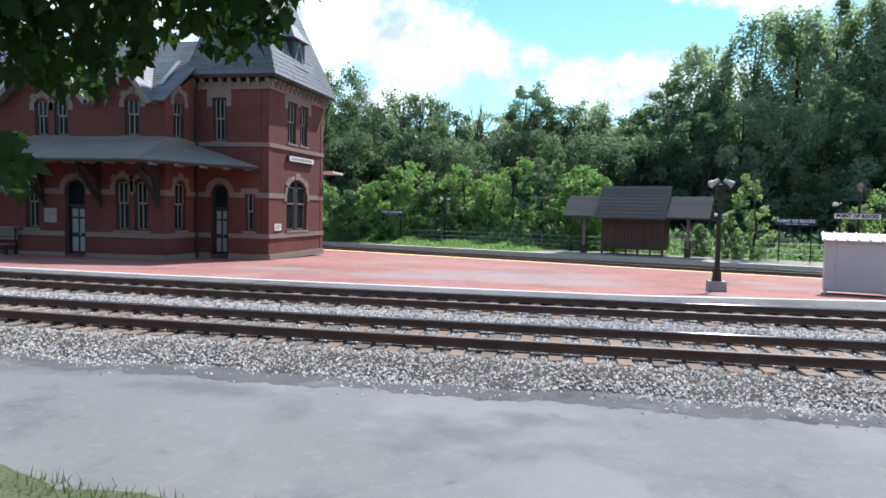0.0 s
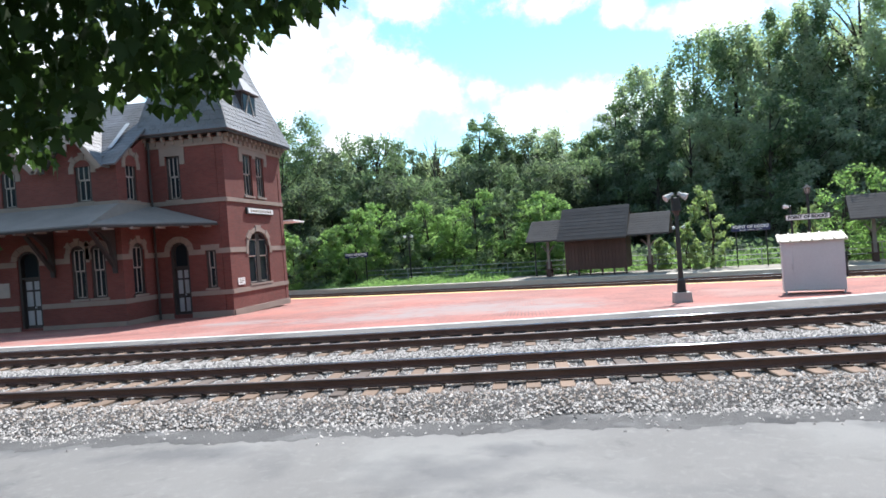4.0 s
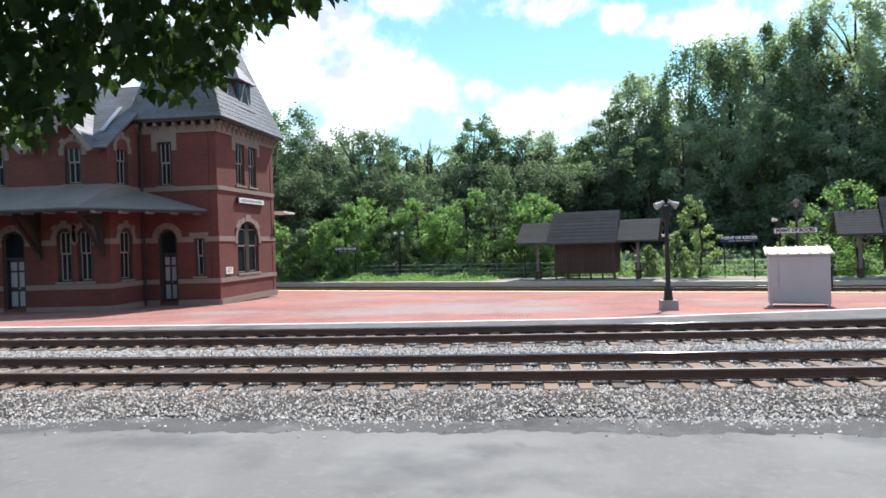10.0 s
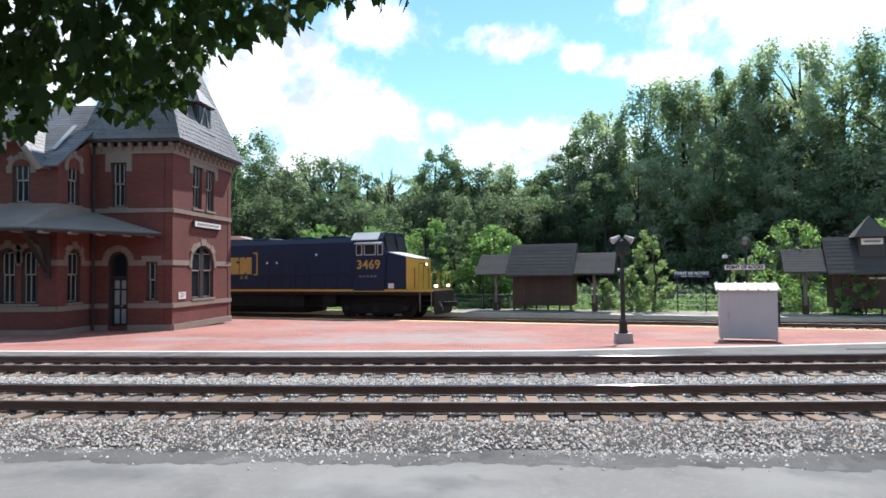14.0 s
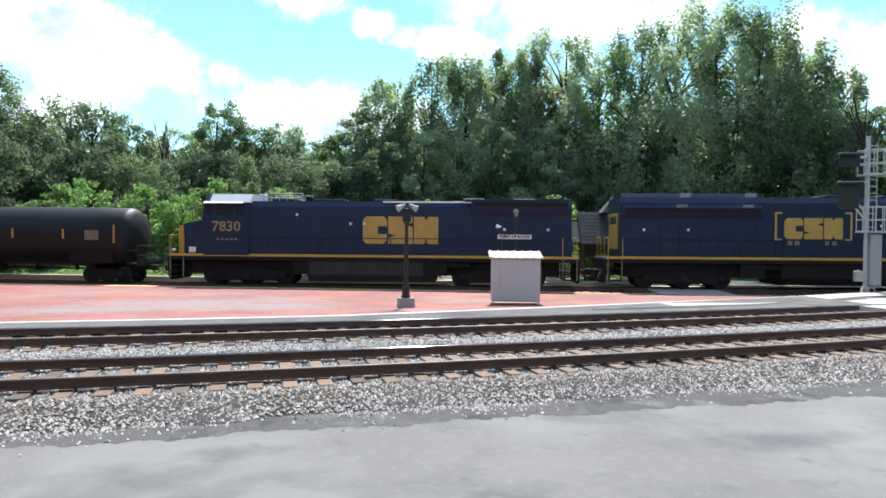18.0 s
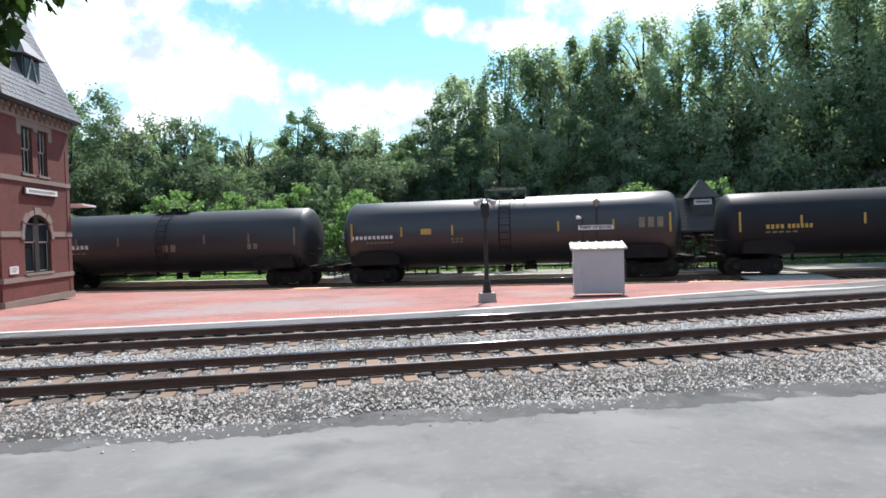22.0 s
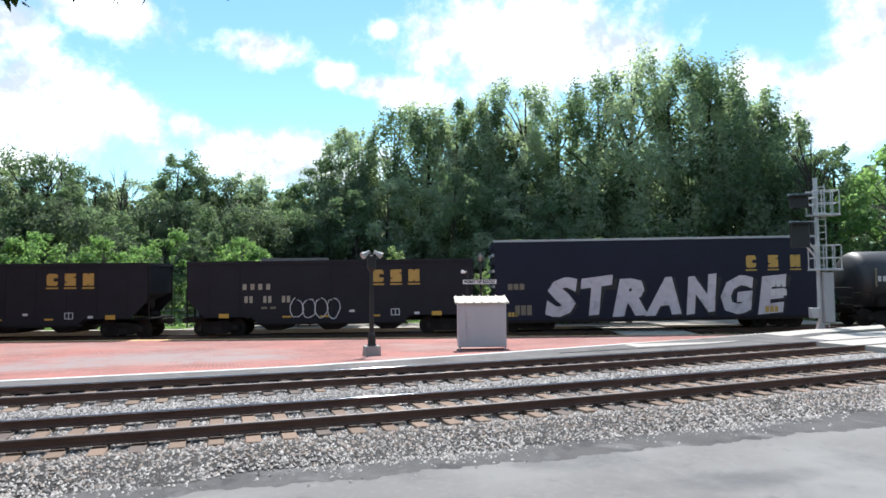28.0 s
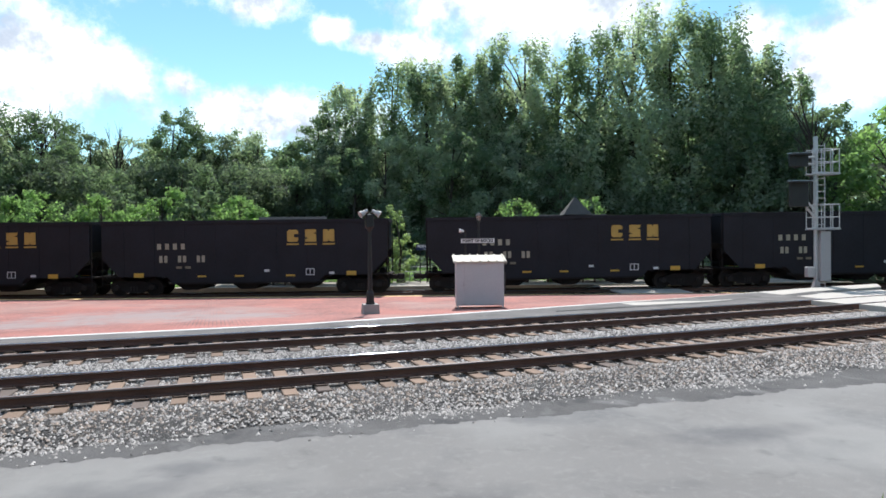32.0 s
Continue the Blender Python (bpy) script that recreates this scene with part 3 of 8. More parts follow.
vs, fs = [], []
px_ = [-60, -45, -32, -26] + [i * 1.0 for i in range(-22, 37)]
ROWS = 20
for x in px_:
    y0, y1 = edge_y(x), PLAT_C - 0.32 - FAR_SLOPE * x
    y1 = max(y1, y0 + 0.3)
    for j in range(ROWS + 1):
        y = y0 + (y1 - y0) * j / ROWS
        vs.append((x, y, plat_z(x, y)))
for i in range(len(px_) - 1):
    for j in range(ROWS):
        a = i * (ROWS + 1) + j
        fs.append((a, a + ROWS + 1, a + ROWS + 2, a + 1))
tagged(link("platform_paving", quad_mesh("platform_paving", vs, fs), M_paver), "red brick paved platform between the two lines, faded in patches", "platform", kind="structure")


def kerb_mesh(name, fun, xs, w0, w1, top, bottom, material, label):
    vs, fs = [], []
    for x in xs:
        y, z = fun(x)
        vs += [(x, y + w0, z + bottom), (x, y + w0, z + top), (x, y + w1, z + top), (x, y + w1, z + bottom)]
    for i in range(len(xs) - 1):
        for j in range(3):
            a = 4 * i + j
            fs.append((a, a + 4, a + 5, a + 1))
    return tagged(link(name, quad_mesh(name, vs, fs), material), label, "platform edge", kind="structure")


kx = [i * 1.0 for i in range(-60, 14)]
kerb_mesh("platform_edge", lambda x: (edge_y(x), 0.05), kx, -0.2, -0.003, 0.008, -0.3, M_edge, "white-painted edge line of the brick platform")
mx_ = [i * 0.5 for i in range(-120, 40)]
strip("platform_margin", lambda x: (15.70 + bend(x), 0.03), lambda x: (edge_y(x) - 0.203, 0.052), mx_, M_margin, "worn grey paving between the platform edge and the rail", "platform edge")
kx2 = [i * 1.0 for i in range(-60, 31)]
kerb_mesh("platform_far_edge", lambda x: (PLAT_C - FAR_SLOPE * x, plat_z(x, PLAT_C - FAR_SLOPE * x)), kx2, -0.61, 0.0, 0.012, -0.4, M_yellow, "yellow-painted safety edge of the brick platform")

# bed of the far line and the pale platform beyond it
fxs = [i * 1.5 for i in range(-40, 27)]
strip("far_ballast", lambda x: (PLAT_C - 0.02 - FAR_SLOPE * x, -0.80 + 0.6 * (far_z(x * 1.06) - FAR_Z)), lambda x: (39.0 - FAR_SLOPE * x, -0.78 + far_z(x * 1.06) - FAR_Z), fxs, M_farbed, "brown-grey crushed stone bed of the far line", "ballast")
vs, fs = [], []
for x in [-60, -40, -20, 0, 20, 34]:
    for c, z in ((38.75, -0.97), (38.75, -0.38), (43.6, -0.38), (43.6, -0.97)):
        vs.append((x, c - FAR_SLOPE * x, z))
for i in range(5):
    for j in range(3):
        a = 4 * i + j
        fs.append((a, a + 4, a + 5, a + 1))
tagged(link("far_platform", quad_mesh("far_platform", vs, fs), M_fargrit), "low gritty grey platform beyond the far line", "platform", kind="structure")

kerb_mesh("far_platform_edge", lambda x: (38.75 - FAR_SLOPE * x, -0.38), [i * 2.0 for i in range(-30, 18)], -0.01, 0.35, 0.006, -0.3, M_cream, "pale worn concrete edge of the far platform")

# ---- rails, ties ----
def rail_profile():
    return [(-0.07, -0.15), (0.07, -0.15), (0.07, -0.132), (0.012, -0.115), (0.012, -0.045), (0.036, -0.035), (0.036, -0.004), (0.03, 0.0), (-0.03, 0.0), (-0.036, -0.004), (-0.036, -0.035), (-0.012, -0.045), (-0.012, -0.115), (-0.07, -0.132)]


def sweep(name, pts, material, parent, profile):
    """A profile (across, up) drawn along points of (x, y, z, heading)."""
    vs, fs, k = [], [], len(profile)
    for x, y, z, h in pts:
        ca, sa = -math.sin(h), math.cos(h)
        for u, w in profile:
            vs.append((x + ca * u, y + sa * u, z + w))
    for i in range(len(pts) - 1):
        for j in range(k):
            fs.append((i * k + j, (i + 1) * k + j, (i + 1) * k + (j + 1) % k, i * k + (j + 1) % k))
    return link(name, quad_mesh(name, vs, fs), material, parent)


bm = bmesh.new()
box(bm, -0.11, 0.11, -1.28, 1.28, -0.335, -0.16, 0.012)
tie_me = bpy.data.meshes.new("tie")
bm.to_mesh(tie_me)
bm.free()
tie_me.materials.append(M_tie)
tie2_me = tie_me.copy()
tie2_me.materials.clear()
tie2_me.materials.append(M_tie_end)


def track(name, label, pts_of, s0, s1, lo, hi, pale):
    """A track: two rails with bright heads, ties and tie plates. pts_of(s, off) gives the place and heading."""
    t = thing(name, label, "railway track", group="railway tracks")
    for off in (-0.7525, 0.7525):
        pts = []
        for i in range(int((s1 - s0) / 1.0) + 1):
            (x, y, z), h = pts_of(s0 + i, off)
            pts.append((x, y, z, h))
        sweep("rail", pts, M_rail, t, rail_profile())
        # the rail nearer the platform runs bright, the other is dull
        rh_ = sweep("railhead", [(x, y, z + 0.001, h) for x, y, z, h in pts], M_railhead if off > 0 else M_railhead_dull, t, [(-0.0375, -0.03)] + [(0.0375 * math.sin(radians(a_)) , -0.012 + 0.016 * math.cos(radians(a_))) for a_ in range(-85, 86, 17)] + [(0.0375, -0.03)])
        for p_ in rh_.data.polygons:
            p_.use_smooth = True
    s, i = lo, 0
    rnd = random.Random(name)
    pl = bmesh.new()
    while s < hi:
        (x, y, z), h = pts_of(s, rnd.uniform(-0.05, 0.05))
        ob = link("tie", tie2_me if rnd.random() < pale else tie_me, None, t)
        ob.matrix_basis = pose(x, y, z + rnd.uniform(-0.012, 0.004), 0, 0, math.degrees(h) + rnd.uniform(-1.2, 1.2))
        for off in (-0.7525, 0.7525):
            (x, y, z), h = pts_of(s, off)
            for v in box(pl, -0.09, 0.09, -0.17, 0.17, -0.162, -0.140):
                v.co = Matrix.Translation((x, y, z)) @ Matrix.Rotation(h, 4, 'Z') @ v.co
            for dx, dy in ((-0.05, 0.1), (0.05, -0.1)):
                for v in box(pl, dx - 0.012, dx + 0.012, dy - 0.018, dy + 0.018, -0.145, -0.115):
                    v.co = Matrix.Translation((x, y, z)) @ Matrix.Rotation(h, 4, 'Z') @ v.co
        s += 0.5
    tagged(part("tie_plate", pl, M_plate, t), kind="stuff")
    return t


def near_pts(d):
    def f(s, off):
        h = math.atan((bend(s + 0.01) - bend(s - 0.01)) / 0.02)
        return (s, d + bend(s) + off, 0.035), h
    return f


def far_pts(s, off):
    p, h = far_xy(s, off)
    return (p.x, p.y, far_z(s)), radians(h)


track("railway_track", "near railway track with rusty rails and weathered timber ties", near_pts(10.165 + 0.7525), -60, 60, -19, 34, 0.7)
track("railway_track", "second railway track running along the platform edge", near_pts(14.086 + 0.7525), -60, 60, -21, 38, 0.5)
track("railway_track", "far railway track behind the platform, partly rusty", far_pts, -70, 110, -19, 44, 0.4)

# ---- the brick station ----
ZB = -0.32
station = thing("station_building", "red brick Victorian station with sandstone bands and steep slate roofs", "station")


class Face:
    """An upright wall plane: u runs along it, the outside lies on the side of n."""
    def __init__(self, x, y, ux, uy, nx, ny):
        self.o, self.u, self.n = Vector((x, y, 0)), Vector((ux, uy, 0)).normalized(), Vector((nx, ny, 0)).normalized()

    def at(self, u, out, z):
        return self.o + self.u * u + self.n * out + Vector((0, 0, z))

    def slab(self, bm, u0, u1, o0, o1, z0, z1):
        vs = box(bm, u0, u1, o0, o1, z0, z1)
        for v in vs:
            v.co = self.at(v.co.x, v.co.y, v.co.z)

    def shape(self, bm, pts, o0, o1):
        """An outline of (u, z) points with depth from o0 to o1."""
        a = [bm.verts.new(self.at(u, o0, z)) for u, z in pts]
        b = [bm.verts.new(self.at(u, o1, z)) for u, z in pts]
        bm.faces.new(a)
        bm.faces.new(b[::-1])
        k = len(pts)
        for i in range(k):
            bm.faces.new((a[i], b[i], b[(i + 1) % k], a[(i + 1) % k]))


def arc(u0, u1, z, rise, n=8):
    """Points of a low arch from u0 to u1 that springs at z."""
    c, w = (u0 + u1) / 2, (u1 - u0) / 2
    return [(c - w * math.cos(math.pi * i / n), z + rise * math.sin(math.pi * i / n)) for i in range(n + 1)]


def wall(face, length, z0, z1, holes, bands, name="wall", gable=None, thick=0.35, short=0.0):
    """A brick wall with real openings, arch fillings, and stone bands between the openings. holes: (u0, u1, z0, z1, arch rise)."""
    bm = bmesh.new()
    us = sorted({0, length - short, *[h[0] for h in holes], *[h[1] for h in holes]})
    zs = sorted({z0, z1, *[h[2] for h in holes], *[h[3] for h in holes]})
    for i in range(len(us) - 1):
        run = None
        for j in range(len(zs) - 1):
            uc, zc = (us[i] + us[i + 1]) / 2, (zs[j] + zs[j + 1]) / 2
            inside = any(h[0] < uc < h[1] and h[2] < zc < h[3] for h in holes)
            if not inside and run is None:
                run = zs[j]
            if inside and run is not None:
                face.slab(bm, us[i], us[i + 1], -thick, 0, run, zs[j])
                run = None
        if run is not None:
            face.slab(bm, us[i], us[i + 1], -thick, 0, run, z1)
    for u0, u1, h0, h1, rise in holes:
        if rise:
            pts = arc(u0, u1, h1 - rise, rise)
            k = len(pts) // 2
            face.shape(bm, [(u0, h1)] + pts[:k + 1][::1], -thick * 0.6, -0.002)
            face.shape(bm, [(u1, h1)] + pts[k:][::-1], -thick * 0.6, -0.002)
    if gable:
        face.shape(bm, gable, -thick, -0.001)
    w = part(name, bm, M_brick, station)
    for b0, b1, proud in bands:
        cuts = sorted([(h[0] - 0.02, h[1] + 0.02) for h in holes if h[2] < b1 - 0.02 and h[3] > b0 + 0.02])
        u = 0.0
        for c0, c1 in cuts + [(length, length)]:
            if c0 - u > 0.05:
                bm = bmesh.new()
                face.slab(bm, u, c0, -0.05, proud, b0, b1)
                part("stone_band", bm, M_sandstone, w, "pale sandstone band")
            u = max(u, c1)
    return w


def window(face, u0, u1, z0, z1, rise=0.0, hood="arch", split=2, mullion=0.0):
    """A sash window in a black frame, with pale sashes, panes and a stone head."""
    f = bmesh.new()
    d0, d1 = -0.22, -0.06
    t = 0.105
    zs = z1 - rise
    face.slab(f, u0, u0 + t, d0, d1, z0, zs + rise * 0.3)
    face.slab(f, u1 - t, u1, d0, d1, z0, zs + rise * 0.3)
    face.slab(f, u0, u1, d0, d1, z0, z0 + 0.05)
    if rise:
        pts = arc(u0, u1, zs, rise)
        face.shape(f, pts + arc(u0 + t, u1 - t, zs, max(0.05, rise - t))[::-1], d0, d1)
    else:
        face.slab(f, u0, u1, d0, d1, z1 - t, z1)
    w = part("window", f, M_darkwood, station, "sash window in a black frame")
    mid = (u0 + u1) / 2
    zm = z0 + (z1 - z0) * 0.52
    s = 0.032
    for k in range(split):
        lane = (u1 - u0 - 2 * t - mullion * (split - 1)) / split
        a = u0 + t + k * (lane + mullion)
        b = a + lane
        if k and mullion:
            bm = bmesh.new()
            face.slab(bm, a - mullion, a, d0, d1, z0 + 0.05, z1 - 0.1)
            part("mullion", bm, M_darkwood, w)
        for lo, hi, dep in ((z0 + 0.05, zm, -0.15), (zm, zs + rise * 0.55 - 0.04, -0.11)):
            bm = bmesh.new()
            face.slab(bm, a, a + s * (1.3 if k == 0 else 0.7), dep, dep + 0.04, lo, hi)
            face.slab(bm, b - s * (1.3 if k == split - 1 else 0.7), b, dep, dep + 0.04, lo, hi)
            face.slab(bm, a, b, dep, dep + 0.04, lo, lo + s)
            face.slab(bm, a, b, dep, dep + 0.04, hi - s, hi)
            part("sash", bm, M_frame, w)
            bm = bmesh.new()
            face.slab(bm, a + 0.02, b - 0.02, dep + 0.012, dep + 0.022, lo + 0.02, hi - 0.02)
            part("pane", bm, M_glass, w)
    bm = bmesh.new()
    face.slab(bm, u0, u1, -0.34, -0.24, z0, z1)
    part("blind", bm, M_shutter, w)
    if hood == "arch":
        n = 7
        ri, ro = (u1 - u0) / 2, (u1 - u0) / 2 + 0.2
        for k in range(n):
            bm = bmesh.new()
            a0, a1 = math.pi * (k + 0.04) / n, math.pi * (k + 0.96) / n
            ext = 0.10 if k in (1, n // 2, n - 2) else 0.0
            pts = [(mid - ri * math.cos(a0), zs + rise * math.sin(a0)), (mid - (ro + ext) * math.cos(a0), zs + (rise + 0.2 + ext) * math.sin(a0)),
                   (mid - (ro + ext) * math.cos(a1), zs + (rise + 0.2 + ext) * math.sin(a1)), (mid - ri * math.cos(a1), zs + rise * math.sin(a1))]
            face.shape(bm, pts, -0.04, 0.035 + 0.012 * (k % 2))
            part("voussoir", bm, M_sandstone, w)
        for a, b in ((u0 - 0.24, u0 - 0.02), (u1 + 0.02, u1 + 0.24)):
            bm = bmesh.new()
            face.slab(bm, a, b, -0.04, 0.04, zs - 0.28, zs)
            part("impost", bm, M_sandstone, w)
    elif hood == "cap":
        bm = bmesh.new()
        face.slab(bm, u0 - 0.25, u1 + 0.25, -0.04, 0.05, z1 - 0.02, z1 + 0.38)
        face.slab(bm, u0 - 0.25, u0 - 0.03, -0.04, 0.05, z1 - 0.4, z1)
        face.slab(bm, u1 + 0.03, u1 + 0.25, -0.04, 0.05, z1 - 0.4, z1)
        part("lintel", bm, M_sandstone, w, "stepped sandstone lintel")
    elif hood == "flat":
        bm = bmesh.new()
        face.slab(bm, u0 - 0.18, u1 + 0.18, -0.04, 0.05, z1 - 0.05, z1 + 0.2)
        part("lintel", bm, M_sandstone, w)
    bm = bmesh.new()
    face.slab(bm, u0 - 0.08, u1 + 0.08, -0.2, 0.07, z0 - 0.09, z0)
    part("sill", bm, M_sandstone, w)
    return w


def door(face, u0, u1, z0, z1, rise=0.35):
    """A panelled station door with pale panels and a dark transom light."""
    f = bmesh.new()
    face.slab(f, u0, u0 + 0.1, -0.3, -0.05, z0, z1 - rise)
    face.slab(f, u1 - 0.1, u1, -0.3, -0.05, z0, z1 - rise)
    face.shape(f, arc(u0, u1, z1 - rise, rise) + arc(u0 + 0.1, u1 - 0.1, z1 - rise, rise - 0.08)[::-1], -0.3, -0.05)
    zt = z0 + 2.0
    face.slab(f, u0, u1, -0.3, -0.08, zt, zt + 0.1)
    d = part("door", f, M_darkwood, station, "black-framed double station door under an arched transom")
    bm = bmesh.new()
    face.slab(bm, u0 + 0.1, u1 - 0.1, -0.26, -0.22, z0, zt)
    part("leaf", bm, M_darkwood, d)
    bm = bmesh.new()
    face.slab(bm, u0, u1, -0.34, -0.28, zt, z1)
    part("transom_light", bm, M_glass, d)
    mid = (u0 + u1) / 2
    for a, b in ((u0 + 0.17, mid - 0.05), (mid + 0.05, u1 - 0.17)):
        for lo, hi in ((z0 + 0.12, z0 + 0.72), (z0 + 0.9, zt - 0.5), (zt - 0.42, zt - 0.08)):
            bm = bmesh.new()
            face.slab(bm, a, b, -0.22, -0.2, lo, hi)
            part("panel", bm, M_greypaint, d, "pale door panel")
    bm = bmesh.new()
    face.slab(bm, mid + 0.06, mid + 0.1, -0.2, -0.14, z0 + 0.82, z0 + 0.88)
    part("handle", bm, M_galv, d)
    n, ri = 7, (u1 - u0) / 2
    for k in range(n):
        bm = bmesh.new()
        a0, a1 = math.pi * (k + 0.04) / n, math.pi * (k + 0.96) / n
        zs = z1 - rise
        pts = [(mid - ri * math.cos(a0), zs + rise * math.sin(a0)), (mid - (ri + 0.26) * math.cos(a0), zs + (rise + 0.26) * math.sin(a0)), (mid - (ri + 0.26) * math.cos(a1), zs + (rise + 0.26) * math.sin(a1)), (mid - ri * math.cos(a1), zs + rise * math.sin(a1))]
        face.shape(bm, pts, -0.04, 0.035 + 0.012 * (k % 2))
        part("voussoir", bm, M_sandstone, d)
    return d


BANDS = [(ZB, -0.05, 0.07), (0.64, 0.84, 0.05), (2.42, 2.64, 0.03), (4.64, 4.82, 0.05)]
WX0 = -38.0
# front of the wing
F1 = Face(WX0, 24.4, 1, 0, 0, -1)
def fu(x):
    return x - WX0
wins1 = []
for x in (-21.99, -21.05, -29.3, -28.4, -36.0):
    wins1.append((fu(x), fu(x + 0.66), 4.86, 6.45 if x > -24 else 6.1, 0.25))
wins1.append((fu(-17.75), fu(-17.05), 4.86, 6.55, 0.25))
low1 = [(fu(x), fu(x + 0.66), 0.95, 3.12, 0.3) for x in (-18.22, -17.36, -22.5, -25.2, -27.0, -29.5, -30.4, -36.2)]
doors1 = [(fu(-20.6), fu(-19.62), ZB + 0.2, 3.05, 0.4), (fu(-33.4), fu(-32.4), ZB + 0.2, 3.05, 0.4)]
gables = [(fu(-19.0), fu(-16.45), 6.2, fu(-17.72), 8.0), (fu(-23.5), fu(-19.3), 6.0, fu(-21.2), 8.35), (fu(-31.2), fu(-27.2), 6.0, fu(-29.2), 8.35)]
w1 = wall(F1, -15.95 - WX0, ZB, 6.3, wins1 + low1 + doors1, BANDS, short=0.352)
for a, b, zf, pk, zp in gables:
    bm = bmesh.new()
    F1.shape(bm, [(a + 0.1, 6.28), (b - 0.1, 6.28), (b - 0.1, max(6.3, zf)), (pk, zp - 0.12), (a + 0.1, max(6.3, zf))], -0.35, -0.001)
    part("gable_wall", bm, M_brick, station)
for h in wins1:
    window(F1, *h, hood="arch")
for h in low1:
    window(F1, *h, hood="arch")
for h in doors1:
    door(F1, *h)
# return wall of the wing beside the tower
F2 = Face(-15.95, 24.4, 0, 1, 1, 0)
hol2 = [(0.62, 1.38, 4.86, 6.75, 0.28), (0.66, 1.5, 0.95, 3.1, 0.32)]
wall(F2, 2.3, ZB, 6.3, hol2, BANDS[:3] + [(4.64, 4.82, 0.05)], gable=[(0, 6.29), (2.3, 6.29), (2.3, 7.75), (0, 6.3)])
for h in hol2:
    window(F2, *h)
# tower front
F3 = Face(-15.95, 26.7, 1, 0, 0, -1)
hol3 = [(0.82, 1.45, 4.88, 6.78, 0.0), (2.34, 2.80, 0.95, 2.62, 0.0), (0.72, 1.56, ZB + 0.2, 3.02, 0.4)]
wall(F3, 3.45, ZB, 7.5, hol3, BANDS, short=0.36)
window(F3, *hol3[0], hood="cap")
window(F3, *hol3[1], hood="flat", split=1)
door(F3, *hol3[2])
# tower side towards the open platform
TB = Vector((-12.15, 32.35, 0))
F4 = Face(-12.5, 26.7, TB.x + 12.5, TB.y - 26.7, 1, -(TB.x + 12.5) / (TB.y - 26.7))
L4 = math.hypot(TB.x + 12.5, TB.y - 26.7)
hol4 = [(1.72, 2.55, 4.98, 6.9, 0.0), (2.98, 3.75, 4.98, 6.9, 0.0), (1.65, 3.75, 0.95, 3.35, 0.75)]
wall(F4, L4, ZB, 7.5, hol4, BANDS)
for h in hol4[:2]:
    window(F4, *h, hood="")
bm = bmesh.new()
F4.slab(bm, 1.35, 4.1, -0.04, 0.05, 6.88, 7.2)
F4.slab(bm, 1.35, 1.66, -0.04, 0.05, 6.5, 6.9)
F4.slab(bm, 3.81, 4.1, -0.04, 0.05, 6.5, 6.9)
F4.slab(bm, 2.6, 2.93, -0.04, 0.05, 6.75, 6.9)
part("lintel", bm, M_sandstone, station, "double stepped sandstone lintel")
window(F4, *hol4[2], mullion=0.34)
# back and far walls close the house
F5 = Face(TB.x, TB.y, WX0 - TB.x, 0.0, 0, 1)
wall(F5, TB.x - WX0, ZB, 6.3, [], [])
F6 = Face(WX0, 24.4, 0, 1, -1, 0)
wall(F6, TB.y - 24.4, ZB, 6.3, [], [])
bm = bmesh.new()
box(bm, -16.2, TB.x - 0.02, TB.y - 0.34, TB.y - 0.01, 6.2, 7.5)
box(bm, -16.25, -15.9, 26.75, TB.y - 0.3, 6.2, 7.5)
part("tower_wall", bm, M_brick, station)

# cornice with brackets round the tower
bm = bmesh.new()
F3.slab(bm, -0.05, 3.5, -0.1, 0.08, 7.12, 7.42)
part("cornice", bm, M_sandstone, station, "sandstone cornice under the tower eaves")
bm = bmesh.new()
F4.slab(bm, -0.08, L4 + 0.05, -0.1, 0.08, 7.12, 7.42)
part("cornice", bm, M_sandstone, station, "sandstone cornice under the tower eaves")
for F, L in ((F3, 3.45), (F4, L4)):
    n = int(L / 0.42)
    for k in range(n + 1):
        u = L * k / n
        bm = bmesh.new()
        F.slab(bm, u - 0.06, u + 0.06, 0.08, 0.30, 7.40, 7.58)
        F.slab(bm, u - 0.06, u + 0.06, 0.06, 0.17, 7.24, 7.42)
        part("bracket", bm, M_sandstone, station)
bm = bmesh.new()
for F, L in ((F3, 3.45), (F4, L4)):
    F.slab(bm, -0.4, L + 0.4, -0.1, 0.44, 7.56, 7.70)
part("eaves_board", bm, M_darkwood, station)


